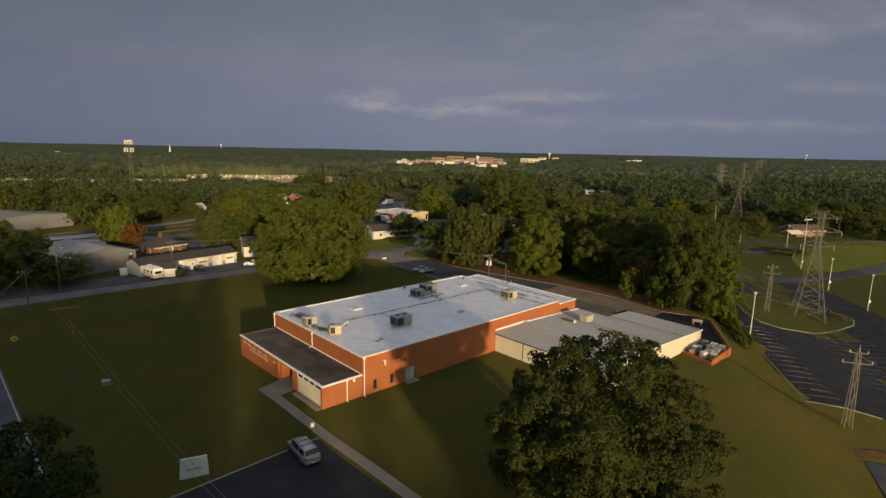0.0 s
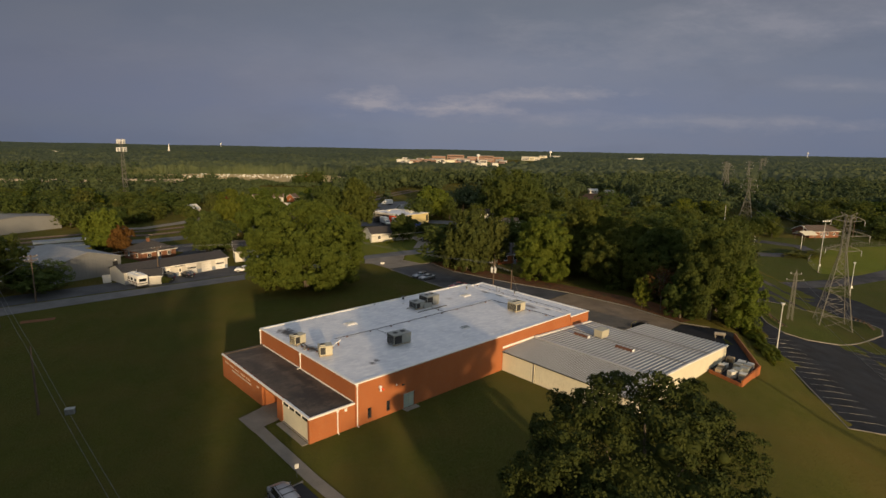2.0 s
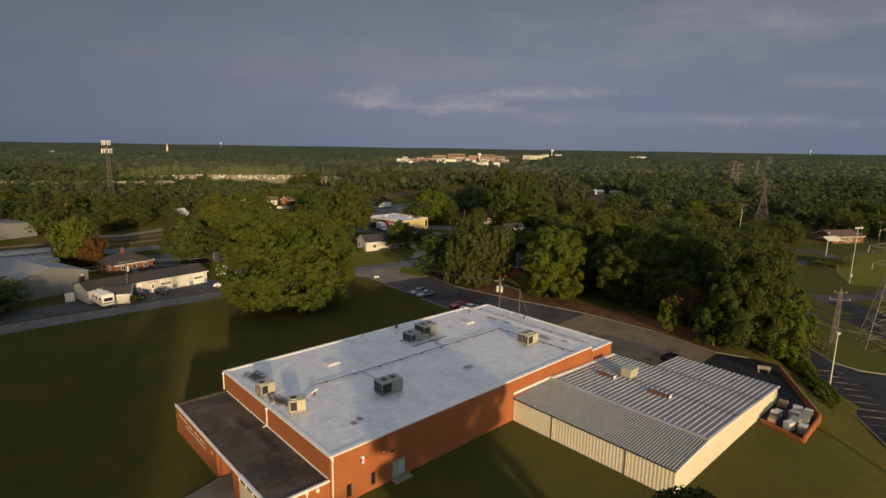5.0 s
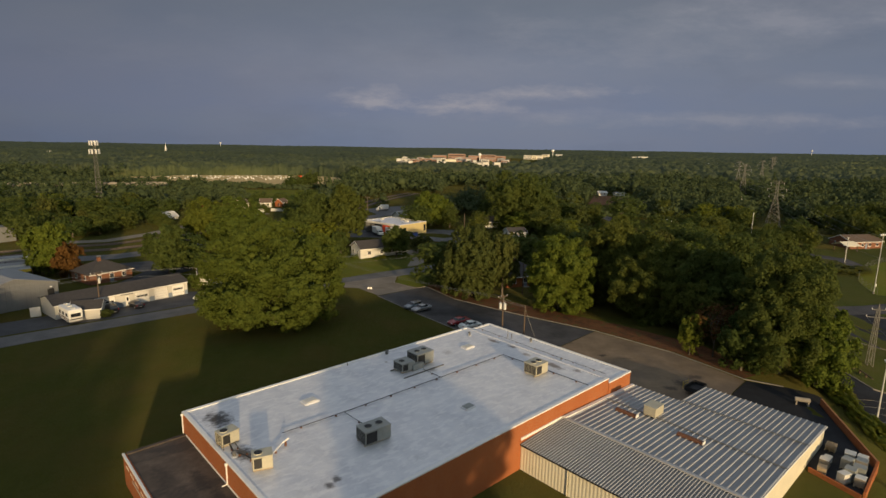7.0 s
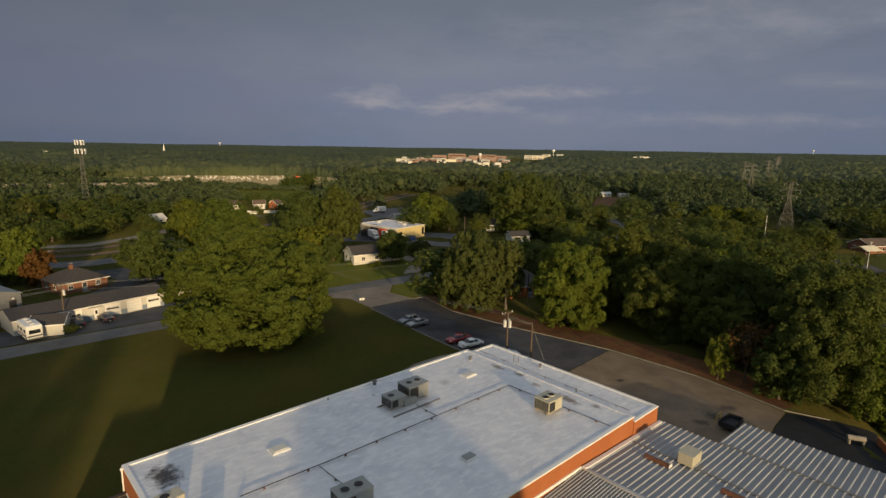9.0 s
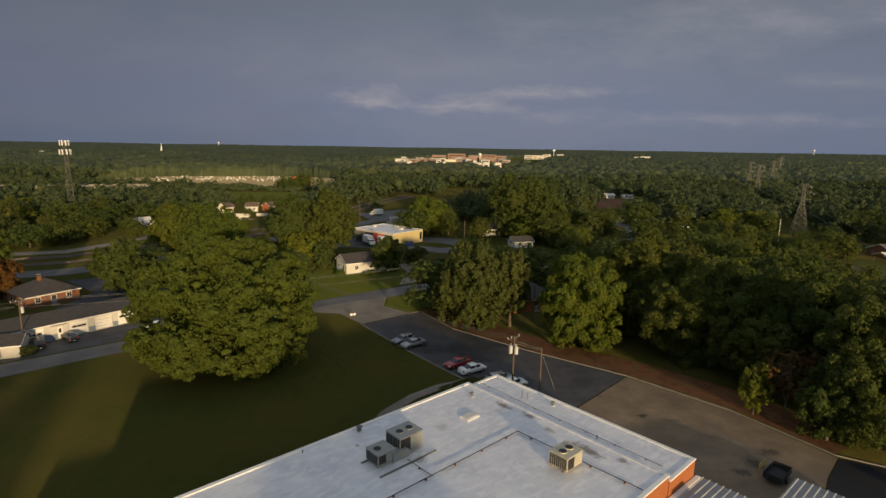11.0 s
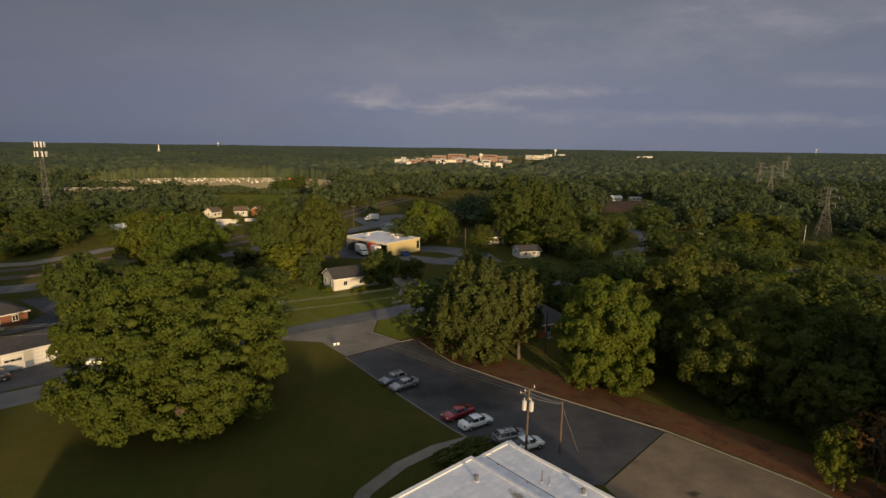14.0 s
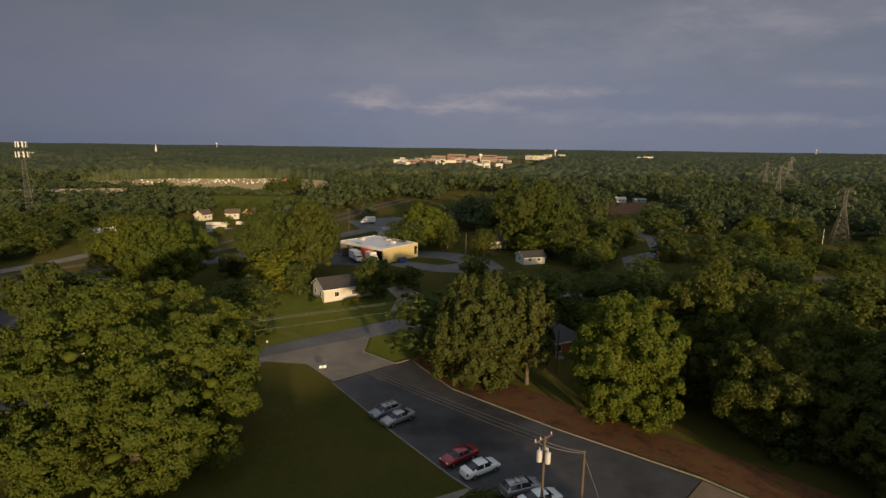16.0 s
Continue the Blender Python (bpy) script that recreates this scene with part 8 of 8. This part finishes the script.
# the mobile phone tower
ct = thing("cell_tower", ground_pose(-177.6, 311.0), "tapered lattice telephone tower with white antennas", "tower")
for i in range(3):
    a = math.tau * i / 3 + 0.4
    part("leg", beamed((math.cos(a) * 1.9, math.sin(a) * 1.9, -1), (math.cos(a) * 0.55, math.sin(a) * 0.55, 34.0), 0.22, 0.16, 6), "tower_steel", ct)
for i in range(3):
    a, b = math.tau * i / 3 + 0.4, math.tau * (i + 1) / 3 + 0.4
    bm = bmesh.new()
    for j in range(14):
        z0, z1 = 34.0 * j / 14, 34.0 * (j + 1) / 14
        r0, r1 = 1.85 - 1.3 * j / 14, 1.85 - 1.3 * (j + 1) / 14
        p, q = (a, b) if j % 2 else (b, a)
        beam(bm, (math.cos(p) * r0, math.sin(p) * r0, z0), (math.cos(q) * r1, math.sin(q) * r1, z1), 0.09)
        beam(bm, (math.cos(a) * r1, math.sin(a) * r1, z1), (math.cos(b) * r1, math.sin(b) * r1, z1), 0.10)
    part("bracing", bm, "tower_steel", ct)
for zz, n, r in ((34.0, 9, 2.0), (29.8, 9, 2.4)):
    ring = part("antenna_platform", beamed((0, 0, zz - 0.15), (0, 0, zz + 0.1), r * 1.7, None, 12), "steel", ct)
    for i in range(n):
        a = math.tau * i / n
        part("antenna", boxed(-0.12, 0.12, -0.25, 0.25, -0.9, 1.5, bevel=0.04), "white", ring, m=pose(math.cos(a) * r, math.sin(a) * r, zz, 0, 0, math.degrees(a)))

# the ball field's wire fence: posts, rails and thin wires
fence = thing("field_fence", pose(0, 0, 0), "pale wire fence round the ball field", "fence")
ring = outfield[:10]
for a, b in zip(ring, ring[1:]):
    n = max(1, round((Vector(b) - Vector(a)).length / 3.2))
    for i in range(n):
        p, q = Vector(a).lerp(Vector(b), i / n), Vector(a).lerp(Vector(b), (i + 1) / n)
        zp, zq = land(*p), land(*q)
        part("post", beamed((p.x, p.y, zp - 0.3), (p.x, p.y, zp + 1.9), 0.07, None, 6), "steel", fence)
        part("rail", beamed((p.x, p.y, zp + 1.86), (q.x, q.y, zq + 1.86), 0.05, None, 5), "steel", fence)
        bm = bmesh.new()
        for h in (0.15, 0.5, 0.85, 1.2, 1.55):
            beam(bm, (p.x, p.y, zp + h), (q.x, q.y, zq + h), 0.025)
        part("wire", bm, "wire", fence)
# timber guard rail on the edge of the parking island
for line in ([(74.5, 131.0), (71.6, 123.0), (70.6, 116.0)], [(98.2, 134.4), (98.4, 129.4), (96.4, 124.8)]):
    t = thing("guard_rail", pose(0, 0, 0), "low weathered timber guard rail on the parking island", "rail", "guard rails of the island")
    for a, b in zip(line, line[1:]):
        for i in range(4):
            p, q = Vector(a).lerp(Vector(b), i / 4), Vector(a).lerp(Vector(b), (i + 1) / 4)
            zp, zq = land(*p) + 0.16, land(*q) + 0.16
            part("post", boxed(p.x - 0.12, p.x + 0.12, p.y - 0.12, p.y + 0.12, zp - 0.4, zp + 0.62), "wood", t)
            part("beam", beamed((p.x, p.y, zp + 0.5), (q.x, q.y, zq + 0.5), 0.16, None, 4), "wood", t)

# ---- small things on the lawns ----
t = thing("sign_board", pose(-24.9, 49.9, land(-24.9, 49.9), 0, 0, 24), "pale double-sided sign board on the lawn", "sign")
for s in (-1, 1):
    bm = bmesh.new()
    a = [bm.verts.new(p) for p in ((-1.35, s * 0.62, 0), (1.35, s * 0.62, 0), (1.22, s * 0.13, 1.75), (-1.22, s * 0.13, 1.75))]
    b = [bm.verts.new((p.co.x, p.co.y - s * 0.07, p.co.z)) for p in a]
    bm.faces.new(a), bm.faces.new(b[::-1])
    for i in range(4):
        bm.faces.new((a[i], b[i], b[(i + 1) % 4], a[(i + 1) % 4]))
    bmesh.ops.recalc_face_normals(bm, faces=bm.faces[:])
    pn = part("panel", bm, "sign_green", t)
    part("sign_bar", boxed(-0.7, 0.7, -0.004, 0.004, -0.06, 0.06), "grey_wall", pn, m=pose(0, s * 0.43, 0.80, s * 15.6, 0, 0))
part("cap", boxed(-1.24, 1.24, -0.14, 0.14, 1.752, 1.80, bevel=0.02), "sign_green", t)
t = thing("parking_sign", ground_pose(-14.9, 57.6, 30), "small white sign on a post at the lot", "sign")
part("post", beamed((0, 0, -0.3), (0, 0, 1.5), 0.06, None, 6), "steel", t)
part("plate", boxed(-0.2, 0.2, -0.05, -0.032, 1.0, 1.5), "white", t)
t = thing("crossing_sign", ground_pose(-69.8, 84.6, 50), "round yellow crossing sign on a post", "sign")
part("post", beamed((0, 0, -0.3), (0, 0, 2.2), 0.07, None, 6), "steel", t)
pl = part("plate", beamed((0, -0.05, 2.1), (0, -0.075, 2.1), 0.95, None, 20), "yellow_paint", t)
for an in (45, -45):
    part("cross_bar", boxed(-0.42, 0.42, -0.006, 0.006, -0.05, 0.05), "dark", pl, m=pose(0, -0.083, 2.1, 0, an, 0))
t = thing("mail_sign", ground_pose(-17.6, 158.6, 20), "small white sign pair at the driveway", "sign")
for x in (-0.3, 0.3):
    part("post", beamed((x, 0, -0.3), (x, 0, 0.8), 0.06, None, 6), "wood", t)
    part("plate", boxed(x - 0.24, x + 0.24, -0.06, -0.032, 0.55, 1.0), "white", t)
t = thing("mailbox", ground_pose(-29.5, 168.5, 20), "white mailbox on a wooden post", "mailbox")
part("post", beamed((0, 0, -0.3), (0, 0, 1.1), 0.1, None, 6), "wood", t)
part("box", boxed(-0.14, 0.14, -0.28, 0.28, 1.1, 1.4, bevel=0.06), "white", t)
for x, y in ((-46.7, 71.1), (-20.5, 63.5)):
    if x < -40:
        t = thing("utility_box", ground_pose(x, y, 20), "low grey utility box in the lawn", "utility box")
        part("cabinet", boxed(-0.5, 0.5, -0.35, 0.35, -0.1, 0.65, bevel=0.03), "grey_wall", t)
        part("lid", boxed(-0.54, 0.54, -0.39, 0.39, 0.652, 0.71, bevel=0.02), "ac_grey", t)
t = thing("flag_tarp", ground_pose(73.6, 256.8, 15), "bright orange-red traffic marker at the street", "marker")
bm = bmesh.new()
prism(bm, [(-0.9, 0), (0.9, 0), (0.3, 1.3), (-0.3, 1.3)], -0.5, 0.5)
part("tarp", bm, "orange_paint", t)
t = thing("spare_panel", ground_pose(-83.5, 139.0, 40), "pale board leaning beside the motorhome", "board")
part("board", boxed(-0.9, 0.9, -0.05, 0.05, 0, 2.0), "white_wall", t, m=pose(0, 0, 0, -25, 0, 0))
# clipped hedges and planting near the building
def hedge(x, y, a, b, h, turn, seed, label, mat="leaf_pine"):
    me, _ = crown_mesh("hedge", seed, 1.0, 0.0, h, 26, 1600, 0.22, mat)
    o = new("hedge", me)
    o.matrix_basis = ground_pose(x, y, turn) @ Matrix.Diagonal((a, b, 1, 1))
    tagged(o, label, "hedge", "", "stuff")


hedge(3.2, 124.4, 4.2, 1.2, 1.3, 40, 91, "dark clipped hedge at the rear corner")
hedge(6.4, 123.0, 2.0, 1.2, 1.2, -45, 92, "dark clipped hedge at the rear corner")
hedge(56.5, 99.0, 1.6, 6.5, 1.6, -16, 93, "green scrub on the bank beside the lot", "leaf_light")
hedge(58.5, 107.5, 1.8, 5.0, 2.0, -16, 94, "green scrub on the bank beside the lot", "leaf_light")
hedge(132.0, 204.0, 8.0, 4.0, 2.2, 10, 95, "rough green scrub beside the park road")
hedge(-69.2, 139.4, 1.4, 1.0, 1.5, 40, 96, "dark bush beside the small shed")
hedge(-27.0, 197.0, 2.4, 1.0, 1.1, 67, 97, "clipped green shrubs before the white house", "leaf_light")
hedge(-19.4, 196.6, 3.0, 0.7, 0.9, 67, 98, "clipped green shrubs before the white house", "leaf_light")
draped("planting_bed", [(46.6, 62.0), (49.5, 60.9), (54.5, 61.6), (54.3, 60.2), (49.3, 59.3), (46.4, 60.8)], "soil", 0.05, "brown mulched planting bed on the verge", "soil")

# an open dark trailer and a yellow guard rail at the shed
t = thing("utility_trailer", ground_pose(36.2, 104.9, 42, 0.05), "open black utility trailer in the service yard", "trailer")
part("bed", boxed(-1.6, 1.6, -0.9, 0.9, 0.45, 0.55), "dark", t)
for y in (-0.9, 0.86):
    part("side_board", boxed(-1.6, 1.6, y, y + 0.04, 0.552, 1.1), "dark", t)
for x in (-1.6, 1.56):
    part("end_board", boxed(x, x + 0.04, -0.858, 0.858, 0.552, 1.1), "dark", t)
part("drawbar", beamed((1.6, 0, 0.5), (2.9, 0, 0.42), 0.09), "dark", t)
for y in (-1.0, 1.0):
    wheel(t, -0.2, y, 0.32)
t = thing("guard_rail", ground_pose(34.9, 106.0, 42, 0.0), "yellow pipe guard rail beside the shed wall", "rail")
for x in (0.0, 1.6):
    part("post", beamed((x, 0, -0.1), (x, 0, 1.05), 0.07), "yellow_paint", t)
for z in (0.55, 1.0):
    part("rail", beamed((-0.05, 0, z), (1.65, 0, z), 0.06), "yellow_paint", t)

# ---- the far country ----
draped("fair_field", [(-290, 545), (-200, 506), (-98, 497), (-104, 598), (-120, 620), (-160, 644), (-276, 606), (-314, 560)], "dry_field", 0.3, "bare tan field with rows of pale stands", "field", cell=12)
bm = bmesh.new()
r5 = random.Random(12)
for i in range(120):
    f = r5.random()
    x, y = -270 + 110 * f + r5.uniform(-8, 8), 568 + 20 * f + r5.uniform(-30, 36)
    s = r5.uniform(0.2, 0.5)
    z = land(x, y)
    box(bm, x - s, x + s, y - s, y + s, z, z + r5.uniform(0.6, 1.5))
tagged(part("field_stands", bm, "white"), "rows of small white stands on the bare field", "stand", "", "stuff")
t = thing("freight_trailer", ground_pose(-354, 606, 12), "red freight trailer parked beside the bare field", "trailer")
part("box", boxed(-6, 6, -1.25, 1.25, 1.1, 3.9, bevel=0.05), "red_paint", t)
part("chassis", boxed(-5.8, 5.8, -0.9, 0.9, 0.8, 1.098), "dark", t)
for x in (-4.6, -3.4, 4.4):
    for y in (-1.0, 1.0):
        wheel(t, x, y, 0.5, 0.3)
t = thing("red_machine", pose(-150, 600, land(-150, 600), 0, 0, 20), "red digging machine on the bare field", "machine")
part("body", boxed(-1.7, 1.7, -1.1, 1.1, 0.8, 2.6, bevel=0.2), "orange_paint", t)
part("boom", beamed((1.5, 0, 2.4), (5.2, 0, 4.8), 0.5, 0.3, 4), "dark", t)
for s in (-1, 1):
    part("track", boxed(-2.2, 2.2, s * 1.2 - 0.3, s * 1.2 + 0.3, 0, 0.9, bevel=0.2), "dark", t)


def town_block(x, y, w, d, h, turn, wall, roof, label):
    t = thing("town_building", pose(x, y, land(x, y), 0, 0, turn), label, "building", "buildings of the town")
    part("wall", boxed(-w / 2, w / 2, -d / 2, d / 2, -1, h), wall, t)
    part("roof", boxed(-w / 2 - 0.4, w / 2 + 0.4, -d / 2 - 0.4, d / 2 + 0.4, h + 0.002, h + 0.6), roof, t)
    for f in range(max(1, int(h / 4.5))):
        part("window_band", boxed(-w / 2 + 2, w / 2 - 2, -d / 2 - 0.08, -d / 2 - 0.01, 1.6 + f * 4.5, 3.4 + f * 4.5), "glass", t)


r6 = random.Random(31)
# the brick hospital: joined wings of several heights
for x, y, w, d, h in [(-12, 1290, 30, 20, 12), (28, 1330, 40, 22, 15), (70, 1320, 30, 20, 12), (102, 1345, 34, 20, 14), (134, 1370, 26, 18, 11), (40, 1285, 50, 14, 8), (98, 1300, 36, 14, 7)]:
    town_block(x, y, w, d, h, r6.uniform(-5, 5), "far_brick", "grey_roof", "distant red brick hospital block with pale roofs")
for x, y, w, d, h in [(-70, 905, 26, 14, 6), (-46, 930, 14, 10, 5), (-66, 970, 12, 9, 5), (10, 1090, 22, 12, 8), (44, 1010, 14, 9, 5), (-20, 1180, 18, 12, 8)]:
    town_block(x, y, w, d, h, r6.uniform(-8, 8), "cream", "grey_roof", "distant cream flat-roofed town building")
for i in range(60):
    y = r6.uniform(950, 1290)
    x = (r6.uniform(-95, 125)) * y / 1150
    town_block(x, y, r6.uniform(6, 16), r6.uniform(8, 12), r6.uniform(5, 10), r6.uniform(-14, 14), r6.choice(["white_wall", "far_brick", "white_wall", "far_brick", "grey_wall"]), "grey_roof", "distant small town building")
for i in range(12):
    y = r6.uniform(1560, 1720)
    town_block(r6.uniform(0.145, 0.215) * y, y, r6.uniform(9, 24), r6.uniform(8, 14), r6.uniform(6, 14), r6.uniform(-14, 14), r6.choice(["white_wall", "white_wall", "cream"]), "grey_roof", "distant pale building at the town's edge")
for x, y, w, d, h in [(-612, 1000, 16, 12, 8), (-594, 996, 16, 12, 8), (-572, 1004, 18, 12, 8), (-550, 992, 18, 12, 8), (-536, 1010, 16, 12, 8), (-632, 1195, 26, 12, 9), (-612, 1190, 14, 10, 9), (-375, 640, 20, 8, 4.5), (-352, 636, 26, 6, 3.5), (-870, 1250, 16, 10, 9), (-300, 640, 16, 8, 4), (520, 1100, 22, 12, 9), (560, 1130, 18, 12, 8), (566, 1612, 26, 12, 13), (538, 1604, 12, 10, 12), (-90, 1120, 12, 9, 8), (-330, 1180, 18, 9, 8), (-265, 1240, 14, 9, 8)]:
    town_block(x, y, w, d, h, r6.uniform(-15, 15), "white_wall", "white_wall", "distant white-roofed building among the woods")
t = thing("church", pose(-752, 1530, land(-752, 1530)), "distant white church steeple above the trees", "church")
part("nave", boxed(-7, 7, -12, 12, 0, 8), "white_wall", t)
part("tower", boxed(-2, 2, -16, -12, 0, 14.5), "white_wall", t)
part("spire", beamed((0, -14, 14.5), (0, -14, 30), 4.2, 0.3, 8), "white", t)


def water_tower(x, y, h, r, label):
    t = thing("water_tower", pose(x, y, land(x, y)), label, "water tower")
    part("stem", beamed((0, 0, 0), (0, 0, h - r), r * 0.4, None, 10), "white", t)
    bm = bmesh.new()
    bmesh.ops.create_uvsphere(bm, u_segments=16, v_segments=10, radius=r)
    for v in bm.verts:
        v.co.z = v.co.z * 0.75 + h - r * 0.5
    part("tank", bm, "white", t, smooth=True)
    part("skirt", beamed((0, 0, h - r * 1.6), (0, 0, h - r * 0.7), r * 0.5, r * 1.5, 12), "white", t)


water_tower(345, 1800, 27, 5, "distant white water tower on the skyline")
water_tower(2366, 3600, 40, 6, "distant white water tower on the skyline")
water_tower(-1330, 3300, 32, 5, "distant pale water tower on the skyline")
water_tower(66, 1080, 20, 3.4, "white water tower beside the town")

# trees standing behind the front lot, out of sight, shading the lawn
r7 = random.Random(40)
plant_tree(-8.6, -8, *KINDS[1], "tall tree behind the front lot", 30, 1.62, "trees behind the front lot", wide=0.88)
for i in range(1, 13):
    shade_trees([(-13 - i * 6.2 + r7.uniform(-1.5, 1.5), -6 - (i % 3) * 5 + 0.30 * i * 6, (1.5 if i < 4 else 1.9) + r7.uniform(-0.08, 0.1))], 50 + i)
for x, y, s in ((2.0, -22, 0.98), (8.0, -26, 1.02), (13.0, -24, 0.98), (23.6, -24, 0.88), (37.0, -24, 1.36), (43.0, -20, 1.2), (39.0, -36, 1.42), (31.5, -34, 1.3)):
    shade_trees([(x, y, s)], int(x * 10))
